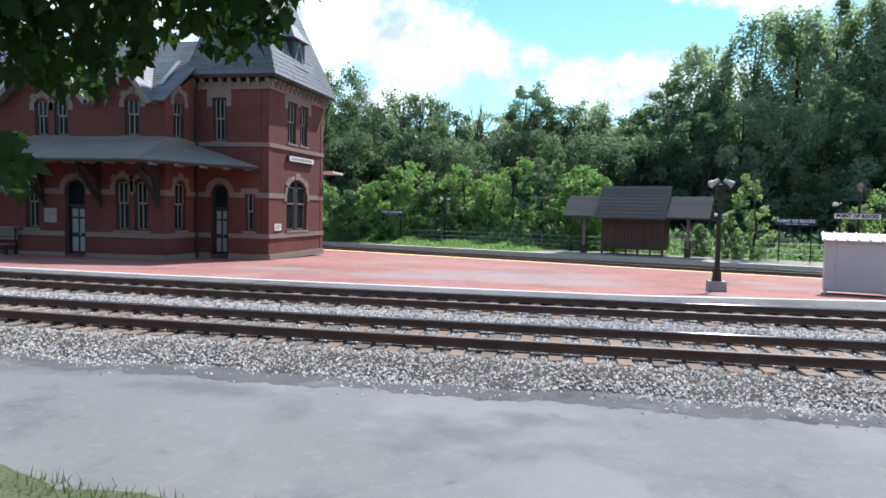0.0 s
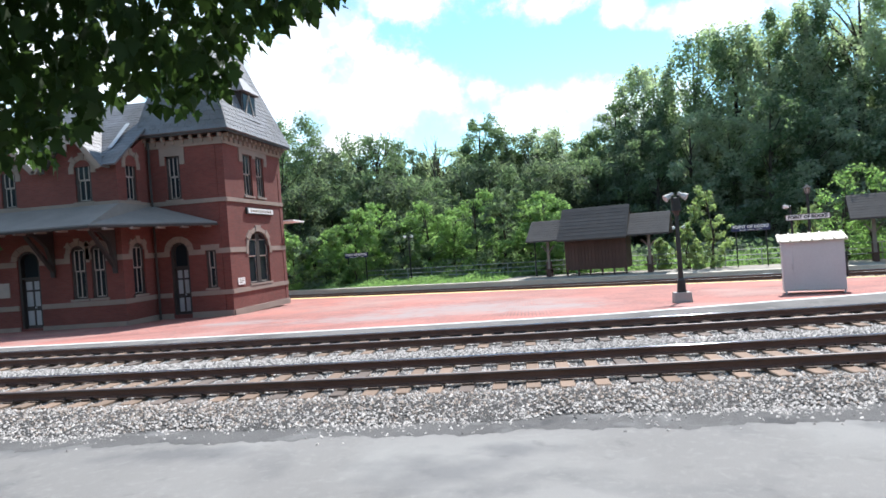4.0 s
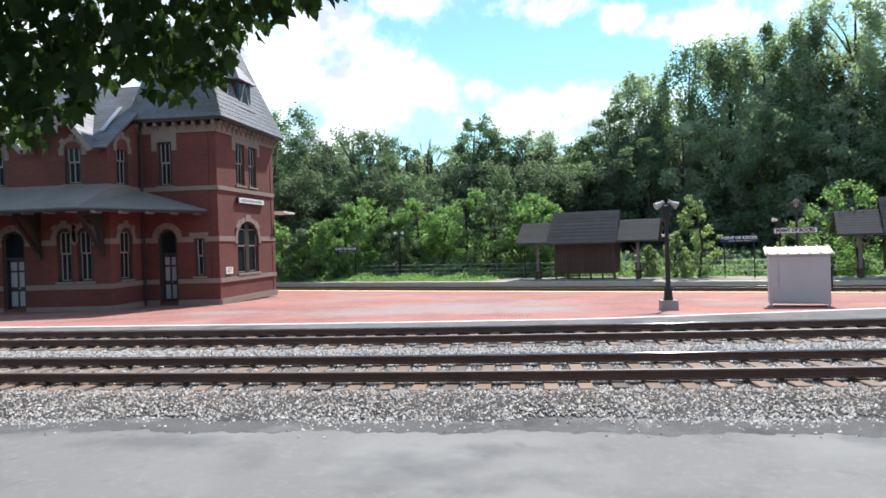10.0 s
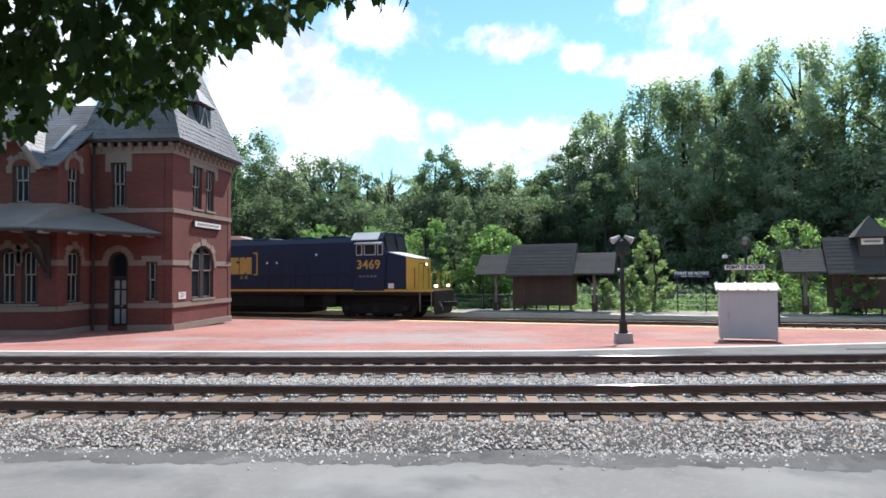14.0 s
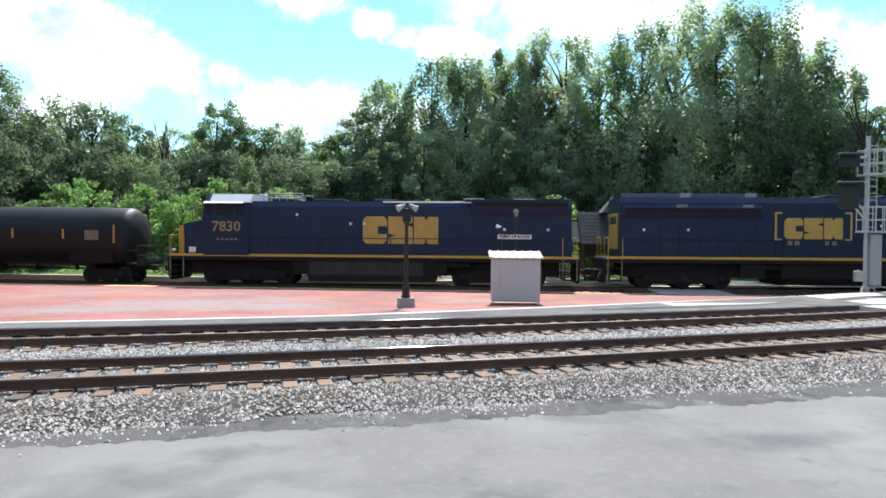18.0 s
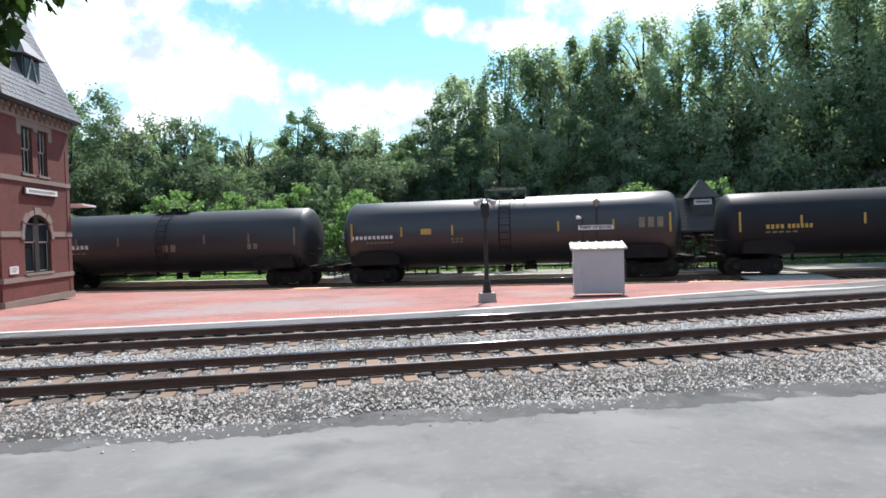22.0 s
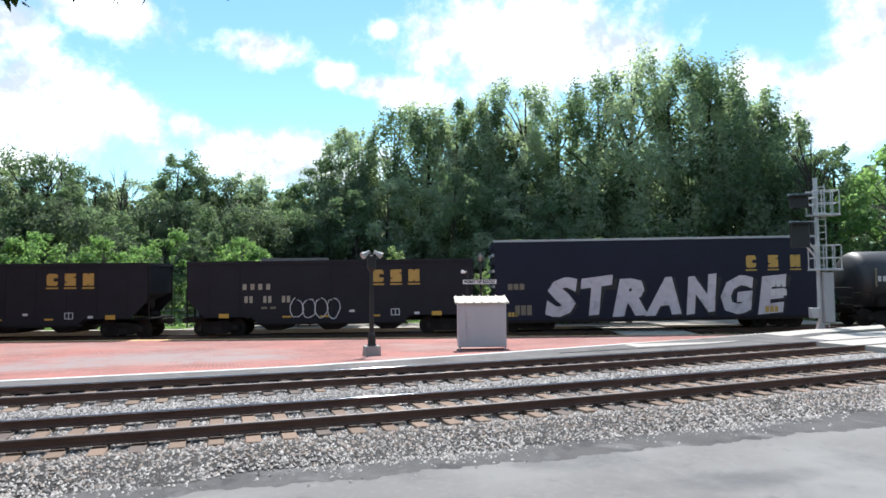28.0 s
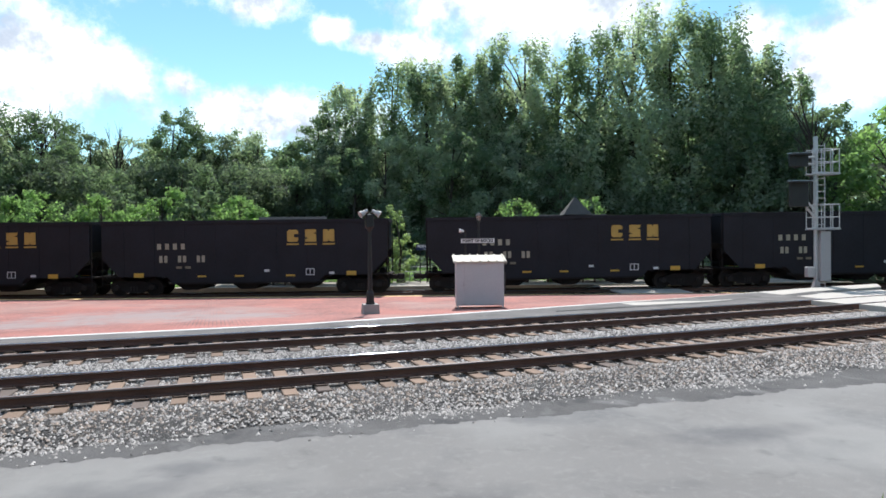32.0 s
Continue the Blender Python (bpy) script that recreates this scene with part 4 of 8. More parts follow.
# roofs: slates lie in courses on each slope
def slope_roof(name, corners, material, parent, rows=0, label=""):
    """A thick roof plane through four corners (lower left, lower right, upper right, upper left), with raised slate courses."""
    a, b, c, d = [Vector(p) for p in corners]
    n = (b - a).cross(d - a).normalized()
    bm = bmesh.new()
    def plate(p0, p1, p2, p3, t0, t1):
        lo = [bm.verts.new(p + n * t0) for p in (p0, p1, p2, p3)]
        hi = [bm.verts.new(p + n * t) for p, t in zip((p0, p1, p2, p3), t1)]
        bm.faces.new(lo)
        bm.faces.new(hi[::-1])
        for i in range(4):
            bm.faces.new((lo[i], hi[i], hi[(i + 1) % 4], lo[(i + 1) % 4]))
    if not rows:
        plate(a, b, c, d, 0, (0.1,) * 4)
    else:
        for r in range(rows):
            f0, f1 = r / rows, (r + 1) / rows
            wide = (a.lerp(d, f0) - b.lerp(c, f0)).length
            k = max(1, int(wide / 0.32))
            sh = 0.5 * (r % 2) / k
            us = [0] + [min(1, max(0, i / k + sh)) for i in range(0 if sh else 1, k)] + [1]
            for i in range(len(us) - 1):
                u0, u1 = us[i], us[i + 1]
                if u1 - u0 < 1e-4:
                    continue
                e = 0.014 + random.uniform(0, 0.005)
                g = 0.006 / max(wide, 1)
                plate(a.lerp(d, f0).lerp(b.lerp(c, f0), u0 + g), a.lerp(d, f0).lerp(b.lerp(c, f0), u1 - g), a.lerp(d, f1).lerp(b.lerp(c, f1), u1 - g), a.lerp(d, f1).lerp(b.lerp(c, f1), u0 + g), -0.06, (e, e, 0.005, 0.005))
    return part(name, bm, material, parent, label)


# wing roof
for xa, xb, back in ((WX0 - 0.4, -31.2, 0), (-31.2, -27.2, 1), (-27.2, -23.5, 0), (-23.5, -16.45, 1), (-16.45, -15.7, 0)):
    # behind a cross gable the main slope starts at the wall
    ye, ze = (24.47, 6.615) if back else (23.95, 6.22)
    slope_roof("roof_slope", [(xa, ye, ze), (xb, ye, ze), (xb, 28.4, 9.6), (xa, 28.4, 9.6)], M_slate, station, rows=20 if back else 22, label="grey slate roof slope")
slope_roof("roof_slope", [(-15.7, 32.9, 6.22), (WX0 - 0.4, 32.9, 6.22), (WX0 - 0.4, 28.4, 9.6), (-15.7, 28.4, 9.6)], M_slate, station)
# cross gables with bargeboards and a timber cross in the peak
for a, b, zf, pk, zp in gables:
    xa, xb, xp = a + WX0 - 0.25, b + WX0 + 0.25, pk + WX0
    back = 23.9 + (zp - 6.0) / 0.76 + 0.4
    zf2 = 6.15
    slope_roof("roof_slope", [(xa, back - 1.2, zf2), (xa, 23.85, zf2), (xp, 23.85, zp), (xp, back, zp)], M_slate, station, rows=10)
    slope_roof("roof_slope", [(xb, 23.85, zf2), (xb, back - 1.2, zf2), (xp, back, zp), (xp, 23.85, zp)], M_slate, station, rows=10)
    for xs, sg in ((xa, 1), (xb, -1)):
        bm = bmesh.new()
        F1.shape(bm, [(xs - WX0, zf2 - 0.02), (pk, zp), (pk, zp - 0.26), (xs - WX0 + sg * 0.2, zf2 - 0.1)], 0.5, 0.57)
        part("bargeboard", bm, M_sandstone, station, "pale painted bargeboard")
    bm = bmesh.new()
    F1.slab(bm, pk - 0.06, pk + 0.06, 0.48, 0.54, zp - 1.15, zp - 0.1)
    F1.slab(bm, pk - 0.62, pk + 0.62, 0.47, 0.53, zp - 0.86, zp - 0.74)
    part("gable_cross", bm, M_frame, station, "pale timber cross in the gable peak")
# valley flashing and a brick chimney over the wing
bm = bmesh.new()
slope = [(-16.55, 24.9, 6.98), (-16.35, 24.9, 6.98), (-16.55, 26.6, 8.3), (-16.75, 26.6, 8.3)]
vs = [bm.verts.new(Vector(p) + Vector((0, -0.03, 0.05))) for p in slope]
bm.faces.new(vs)
part("flashing", bm, M_galv, station)

# steep tower roof
e0 = [(-16.1, 26.2), (-12.0, 26.2), (TB.x + 0.47, TB.y + 0.45), (-16.1, TB.y + 0.45)]
ex = [(-15.2, 27.75), (-13.55, 27.75), (-13.25, 31.0), (-15.2, 31.0)]
ZR0, ZR1 = 7.68, 11.9
for i in range(4):
    j = (i + 1) % 4
    slope_roof("tower_roof_slope", [(*e0[i], ZR0), (*e0[j], ZR0), (*ex[j], ZR1), (*ex[i], ZR1)], M_slate, station, rows=20 if i < 2 else 0, label="steep grey slate slope of the tower")
bm = bmesh.new()
prism(bm, [(-15.25, 27.7), (-13.5, 27.7), (-13.2, 31.05), (-15.25, 31.05)], "z", ZR1, ZR1 + 0.18)
part("roof_cap", bm, M_galv, station)


def dormer(F, uc, z0, out0, wide=1.15, high=1.25, lean=0.9):
    """A pointed dormer with a dark frame and a pale inverted V of glazing bars."""
    bm = bmesh.new()
    h = wide / 2
    F.shape(bm, [(uc - h, z0), (uc + h, z0), (uc + h, z0 + high), (uc - h, z0 + high)], out0 - lean, out0)
    d = part("dormer", bm, M_darkwood, station, "dark slate-hung dormer in the tower roof")
    bm = bmesh.new()
    F.slab(bm, uc - h + 0.12, uc + h - 0.12, out0, out0 + 0.02, z0 + 0.12, z0 + high - 0.12)
    part("pane", bm, M_glass, d)
    for s in (-1, 1):
        bm = bmesh.new()
        F.shape(bm, [(uc + s * (h - 0.14), z0 + 0.12), (uc + s * (h - 0.26), z0 + 0.12), (uc - s * 0.02, z0 + high - 0.12), (uc + s * 0.06, z0 + high - 0.12)], out0 + 0.02, out0 + 0.05)
        part("glazing_bar", bm, M_frame, d)
    bm = bmesh.new()
    F.slab(bm, uc - h - 0.1, uc + h + 0.1, out0 - lean, out0 + 0.16, z0 - 0.08, z0)
    part("sill", bm, M_darkwood, d)
    # hood
    bm = bmesh.new()
    pts = [(uc - h - 0.2, z0 + high - 0.05), (uc + h + 0.2, z0 + high - 0.05), (uc, z0 + high + 1.0)]
    lo = [bm.verts.new(F.at(u, out0 + 0.22, z)) for u, z in pts[:2]] + [bm.verts.new(F.at(u, out0 - 1.3, z)) for u, z in pts[:2]][::-1]
    tip = [bm.verts.new(F.at(uc, out0 - 0.5, pts[2][1])), bm.verts.new(F.at(uc, out0 - 1.5, pts[2][1]))]
    bm.faces.new(lo)
    bm.faces.new((lo[0], lo[1], tip[0]))
    bm.faces.new((lo[1], lo[2], tip[1], tip[0]))
    bm.faces.new((lo[3], lo[0], tip[0], tip[1]))
    bm.faces.new((lo[2], lo[3], tip[1]))
    part("hood", bm, M_slate, d)


dormer(F4, 2.65, 8.5, 0.05, wide=1.35, high=1.35)
dormer(F3, 1.75, 8.35, -0.05, wide=1.0)

# platform awning on knee braces
bm = bmesh.new()
aw = [(-38.4, 22.2, 3.80), (-15.75, 22.2, 3.78), (-12.95, 26.62, 3.78), (-15.9, 26.62, 4.7), (-15.9, 24.38, 4.7), (-38.4, 24.38, 4.7)]
top = [bm.verts.new(p) for p in aw]
low = [bm.verts.new((x, y, z - (0.16 if z < 4 else 0.5))) for x, y, z in aw]
bm.faces.new((top[0], top[1], top[4], top[5]))
bm.faces.new((top[1], top[2], top[3], top[4]))
for i in range(6):
    j = (i + 1) % 6
    bm.faces.new((top[i], low[i], low[j], top[j]))
awning = part("awning", bm, M_awning, station, "weathered grey metal platform awning")
bm = bmesh.new()
under = [bm.verts.new((x, y, z - (0.16 if z < 4 else 0.5))) for x, y, z in aw]
bm.faces.new((under[0], under[5], under[4], under[1]))
bm.faces.new((under[1], under[4], under[3], under[2]))
part("soffit", bm, M_darkwood, awning, "dark boarded underside")
bm = bmesh.new()
for p, q in zip(aw[:2], aw[1:3]):
    rod(bm, (p[0], p[1] - 0.05, p[2] - 0.1), (q[0] + 0.03, q[1] - 0.05, q[2] - 0.1), 0.055, 6)
part("gutter", bm, M_darkwood, awning)
for x in (-37.5, -34.3, -31.0, -27.3, -24.2, -21.65, -18.95, -16.25):
    bm = bmesh.new()
    prism(bm, [(24.36, 1.9), (24.36, 4.3), (22.5, 3.75), (22.5, 3.62), (23.4, 3.55), (24.0, 3.1), (24.2, 2.5), (24.26, 1.9)], "x", x - 0.08, x + 0.08)
    prism(bm, [(24.36, 2.0), (24.36, 2.2), (22.9, 3.7), (22.75, 3.7)], "x", x - 0.07, x + 0.07)
    part("knee_brace", bm, M_darkwood, awning, "dark timber awning brace")
for i in range(26):
    x = -37.9 + i * 0.87
    bm = bmesh.new()
    box(bm, x - 0.05, x + 0.05, 22.16, 22.7, 3.58, 3.68)
    part("rafter_end", bm, M_postwood, awning)
for i in range(5):
    f = (i + 0.5) / 5
    bm = bmesh.new()
    box(bm, -15.7 + 2.7 * f - 0.05, -15.7 + 2.7 * f + 0.05, 22.2 + 4.4 * f - 0.1, 22.2 + 4.4 * f + 0.45, 3.56, 3.66)
    part("rafter_end", bm, M_postwood, awning)
# small awning on the track side of the tower
bm = bmesh.new()
prism(bm, [(32.7, 3.96), (32.7, 3.88), (34.4, 3.85), (34.4, 3.93)], "x", -24, -11.75)
part("back_awning", bm, M_white, station, "pale edged awning over the far line")
# notice boards and station name on the walls
bm = bmesh.new()
F4.slab(bm, 1.62, 4.32, 0.02, 0.09, 4.12, 4.42)
nb = part("name_board", bm, M_black, station, "white name board on a black backing")
bm = bmesh.new()
F4.slab(bm, 1.75, 4.28, 0.09, 0.11, 4.17, 4.40)
part("panel", bm, M_white, nb)
for k in range(12):
    bm = bmesh.new()
    u = 1.95 + k * 0.18
    F4.slab(bm, u, u + 0.11, 0.11, 0.115, 4.23, 4.34)
    part("letter_bar", bm, M_letter_dim, nb)
bm = bmesh.new()
F4.slab(bm, 0.5, 1.1, 0.0, 0.03, 0.98, 1.28)
pl = part("wall_plate", bm, M_white, station, "small white notice plate")
for k in range(3):
    bm = bmesh.new()
    F4.slab(bm, 0.6, 1.0 - 0.1 * (k == 2), 0.03, 0.034, 1.2 - k * 0.07, 1.23 - k * 0.07)
    part("letter_bar", bm, M_letter_dim, pl)
bm = bmesh.new()
F1.slab(bm, fu(-21.58), fu(-21.0), 0.0, 0.05, 1.2, 1.8)
part("notice_board", bm, M_frame, station, "pale notice board on the brick wall")
bm = bmesh.new()
rod(bm, (-15.8, 26.55, ZB), (-15.8, 26.55, 7.4), 0.05, 8)
part("downpipe", bm, M_darkwood, station)
# timber bench against the wing
bench = thing("bench", "pale slatted wooden bench against the brick wall", "bench", (-23.6, 23.95, plat_z(-23.6, 23.95)))
for k in range(4):
    bm = bmesh.new()
    box(bm, -0.85, 0.85, -0.3 + k * 0.12, -0.2 + k * 0.12, 0.42, 0.46, 0.006)
    part("slat", bm, M_postwood, bench)
for k in range(4):
    bm = bmesh.new()
    box(bm, -0.85, 0.85, 0.22 + k * 0.02, 0.25 + k * 0.02, 0.62 + k * 0.15, 0.74 + k * 0.15, 0.006)
    part("back_slat", bm, M_postwood, bench)
for x in (-0.75, 0.75):
    bm = bmesh.new()
    box(bm, x - 0.04, x + 0.04, -0.3, -0.22, 0, 0.44)
    box(bm, x - 0.04, x + 0.04, 0.2, 0.28, 0, 1.15)
    box(bm, x - 0.04, x + 0.04, -0.3, 0.28, 0.38, 0.43)
    part("leg", bm, M_black, bench)


# ---- things on the platform ----
def pz(x, y):
    return plat_z(x, y)


# white equipment cabinet with a ribbed lid
crz = -17.5
cabinet = thing("equipment_cabinet", "white painted steel equipment cabinet with a ribbed sloping lid", "cabinet", (8.55, 20.72, pz(8.5, 20.7)), crz)
bm = bmesh.new()
prism(bm, [(-0.02, 0.1), (0.92, 0.1), (0.92, 1.71), (-0.02, 1.58)], "x", -0.82, 0.82)
bod = part("body", bm, M_box, cabinet)
for x0, x1 in ((-0.80, -0.56), (-0.54, 0.80)):
    bm = bmesh.new()
    box(bm, x0, x1, -0.032, -0.018, 0.14, 1.55, 0.004)
    part("door_panel", bm, M_box, bod)
bm = bmesh.new()
prism(bm, [(-0.1, 1.565), (1.0, 1.77), (1.0, 1.81), (-0.1, 1.61)], "x", -0.92, 0.92)
lid = part("lid", bm, M_cream, cabinet, "cream-white metal lid")
for k in range(7):
    x = -0.86 + k * 0.287
    bm = bmesh.new()
    prism(bm, [(-0.1, 1.61), (1.0, 1.81), (1.0, 1.845), (-0.1, 1.645)], "x", x - 0.022, x + 0.022)
    part("lid_rib", bm, M_cream, lid)
for x in (-0.79, 0.75):
    for y in (0.0, 0.84):
        bm = bmesh.new()
        box(bm, x, x + 0.05, y, y + 0.05, 0, 0.14)
        part("foot", bm, M_galv, cabinet)
bm = bmesh.new()
box(bm, -0.59, -0.55, -0.05, -0.02, 0.75, 0.92)
part("latch", bm, M_galv, cabinet)
bm = bmesh.new()
box(bm, 0.83, 0.93, 0.35, 0.75, 0.45, 1.2, 0.02)
part("side_box", bm, M_black, cabinet)

# lamp post with loudspeakers on a concrete block
lamp = thing("platform_post", "black iron platform post with white loudspeaker horns on concrete", "lamp post", (4.6, 20.28, pz(4.6, 20.28)), -4)
bm = bmesh.new()
prism(bm, [(-0.26, 0.0), (0.26, 0.0), (0.24, 0.31), (-0.24, 0.31)], "y", -0.24, 0.24)
part("concrete_block", bm, M_oldconc, lamp, "chipped concrete footing")
bm = bmesh.new()
rod(bm, (0, 0, 0.31), (0, 0, 0.36), 0.15, 12)
rod(bm, (0, 0, 0.36), (0, 0, 0.66), 0.13, 12, 0.115)
rod(bm, (0, 0, 0.66), (0, 0, 0.74), 0.115, 12, 0.075)
rod(bm, (0, 0, 0.74), (0, 0, 2.0), 0.075, 12, 0.065)
rod(bm, (0, 0, 2.0), (0, 0, 2.75), 0.06, 12, 0.05)
part("pole", bm, M_black, lamp)
bm = bmesh.new()
box(bm, -0.13, 0.13, -0.12, 0.12, 2.72, 3.16, 0.03)
rod(bm, (0, 0, 2.6), (0, 0, 2.74), 0.05, 10, 0.12)
part("lamp_housing", bm, M_black, lamp)
for s in (-1, 1):
    bm = bmesh.new()
    rod(bm, (s * 0.05, -0.02, 3.12), (s * 0.12, -0.05, 3.24), 0.025, 6)
    part("speaker_bracket", bm, M_black, lamp)
    bm = bmesh.new()
    rod(bm, (s * 0.07, -0.05, 3.27), (s * 0.16, -0.08, 3.22), 0.055, 12)
    rod(bm, (s * 0.16, -0.08, 3.22), (s * 0.31, -0.13, 3.13), 0.06, 14, 0.115)
    part("loudspeaker_horn", bm, M_horn, lamp, "white horn loudspeaker")

# name sign between two posts, with a lantern on one
sx, sy = 10.4, 25.45
sign = thing("station_sign", "white station name sign hung between black posts with a lantern", "sign", (sx, sy, pz(sx, sy)), -20)
zb = pz(sx, sy)
bm = bmesh.new()
rod(bm, (0.05, 0, 0), (0.05, 0, 3.3), 0.05, 10)
rod(bm, (0.05, 0, 0), (0.05, 0, 0.5), 0.1, 10, 0.06)
part("lantern_post", bm, M_black, sign)
bm = bmesh.new()
rod(bm, (0.05, 0, 3.3), (0.05, 0, 3.34), 0.09, 8)
rod(bm, (0.05, 0, 3.55), (0.05, 0, 3.68), 0.15, 8, 0.02)
lan = part("lantern", bm, M_black, sign)
for k in range(6):
    bm = bmesh.new()
    a = k * math.pi / 3
    rod(bm, (0.05 + 0.08 * math.cos(a), 0.08 * math.sin(a), 3.33), (0.05 + 0.13 * math.cos(a), 0.13 * math.sin(a), 3.56), 0.010, 5)
    part("lantern_bar", bm, M_black, lan)
bm = bmesh.new()
rod(bm, (0.05, 0, 3.34), (0.05, 0, 3.55), 0.07, 8, 0.11)
part("lantern_glass", bm, M_frame, lan)
bm = bmesh.new()
rod(bm, (-0.52, 0.05, 0), (-0.52, 0.05, 2.8), 0.04, 8)
rod(bm, (-0.52, 0.05, 2.8), (-0.52, 0.0, 2.95), 0.025, 6)
part("speaker_post", bm, M_black, sign)
for s in (-1,):
    bm = bmesh.new()
    rod(bm, (-0.52 + s * 0.06, 0.0, 2.9), (-0.52 + s * 0.24, -0.04, 2.93), 0.04, 10, 0.08)
    part("loudspeaker_horn", bm, M_white, sign)
bm = bmesh.new()
box(bm, -0.72, 0.72, -0.1, -0.06, 2.385, 2.605, 0.005)
brd = part("board", bm, M_black, sign)
bm = bmesh.new()
box(bm, -0.70, 0.70, -0.106, -0.1, 2.405, 2.585)
part("board_face", bm, M_white, brd)
words("lettering", "POINT OF ROCKS", 0.165, M_black, sign, (0, -0.108, 2.495), width=1.28, bold=0.009, depth=0.002)


# signal masts with ladder, cages and dark signal heads
def signal_mast(x, y, z, rz, label):
    m = thing("signal_mast", label, "railway signal", (x, y, z), rz, group="signal masts")
    bm = bmesh.new()
    rod(bm, (0, 0, 0), (0, 0, 6.75), 0.09, 12)
    prism(bm, [(-0.2, 0.0), (0.2, 0.0), (0.08, 0.4), (-0.08, 0.4)], "y", -0.12, 0.12)
    part("mast", bm, M_galv, m)
    bm = bmesh.new()
    box(bm, 0.12, 0.54, -0.2, 0.2, 0.45, 2.6, 0.02)
    part("relay_case", bm, M_greypaint, m, "tall pale grey relay case")
    bm = bmesh.new()
    box(bm, -0.42, -0.1, -0.15, 0.15, 0.6, 1.05, 0.02)
    part("junction_box", bm, M_galv, m)
    bm = bmesh.new()
    for xx in (0.16, 0.52):
        rod(bm, (xx, 0.3, 0.0), (xx, 0.3, 6.5), 0.022, 6)
    for k in range(22):
        rod(bm, (0.16, 0.3, 0.3 + k * 0.29), (0.52, 0.3, 0.3 + k * 0.29), 0.016, 5)
    part("ladder", bm, M_galv, m)
    for z0, hb, ht in ((2.72, 0.95, 2.05), (5.12, 0.3, 0.85)):
        bm = bmesh.new()
        box(bm, -0.3, 0.9, -0.3, 0.35, z0 - 0.05, z0)
        cage = part("service_cage", bm, M_galv, m, "pale railed service cage")
        for xx in (-0.26, 0.12, 0.5, 0.86):
            for yy in (-0.26, 0.31):
                bm = bmesh.new()
                rod(bm, (xx, yy, z0), (xx, yy, z0 + 1.05), 0.022, 5)
                part("cage_post", bm, M_galv, cage)
        for zz in (0.02, 0.5, 1.05):
            bm = bmesh.new()
            rod(bm, (-0.26, -0.26, z0 + zz), (0.86, -0.26, z0 + zz), 0.022, 5)
            rod(bm, (0.86, -0.26, z0 + zz), (0.86, 0.31, z0 + zz), 0.022, 5)
            rod(bm, (-0.26, 0.31, z0 + zz), (0.86, 0.31, z0 + zz), 0.022, 5)
            part("cage_rail", bm, M_galv, cage)
        bm = bmesh.new()
        box(bm, -1.25, -0.42, -0.3, -0.22, z0 + hb, z0 + ht, 0.03)
        box(bm, -1.25, -0.42, -0.6, -0.28, z0 + ht - 0.06, z0 + ht)
        hd_ = part("signal_head", bm, M_black, m, "dark signal backboard with hoods")
        bm = bmesh.new()
        box(bm, -1.28, -0.1, -0.32, -0.2, z0 + ht + 0.004, z0 + ht + 0.06)
        part("top_bar", bm, M_galv, m, "pale bar over the signal head")
        for k in range(3):
            bm = bmesh.new()
            rod(bm, (-0.84, -0.2, z0 + hb + (ht - hb) * (k + 0.5) / 3), (-0.84, 0.05, z0 + hb + (ht - hb) * (k + 0.5) / 3), 0.14, 12, 0.15)
            part("signal_hood", bm, M_black, hd_)
        bm = bmesh.new()
        rod(bm, (-0.6, -0.2, z0 + hb + 0.15), (0, 0, z0 + 0.4), 0.05, 6)
        rod(bm, (-0.6, -0.2, z0 + hb + 0.4), (0, 0, z0 + 0.75), 0.05, 6)
        part("head_bracket", bm, M_galv, m)
    return m


mast1 = signal_mast(24.85, 21.65, -0.2, -24, "galvanised signal mast with ladder, cages and dark signal heads")
copy_thing(mast1, pose(30.3, 21.0, -0.2, 0, 0, -24))

# pale concrete ramp and crossing panels at the end of the platform
def slab(name, pts, z, h, material, label):
    bm = bmesh.new()
    lo = [bm.verts.new((x, y, zz - h)) for (x, y), zz in zip(pts, z)]
    hi = [bm.verts.new((x, y, zz)) for (x, y), zz in zip(pts, z)]
    bm.faces.new(lo[::-1])
    bm.faces.new(hi)
    k = len(pts)
    for i in range(k):
        bm.faces.new((lo[i], lo[(i + 1) % k], hi[(i + 1) % k], hi[i]))
    return tagged(part(name, bm, material), label, "crossing", kind="structure")


rp = [(12.2, 17.05), (15.0, 17.2), (18.5, 18.1), (22.0, 19.35), (27.0, 20.3), (29.0, 22.0), (23.0, 20.9), (16.5, 19.25), (12.35, 18.35)]
slab("pavement_ramp", rp, [0.058, 0.05, 0.03, 0.012, -0.015, -0.03, -0.005, 0.012, 0.05], 0.1, M_concrete, "sunlit pale concrete ramp at the platform end")
slab("pavement_asphalt", [(9.2, 16.62), (12.2, 16.78), (15.0, 17.0), (18.6, 17.25), (19.7, 17.9), (22.5, 18.5), (22.0, 19.33), (18.5, 18.08), (15.0, 17.18), (12.1, 17.04)], [0.056, 0.05, 0.04, 0.02, 0.02, 0.02, 0.02, 0.04, 0.055, 0.064], 0.12, M_patch, "grey asphalt infill beside the second track")
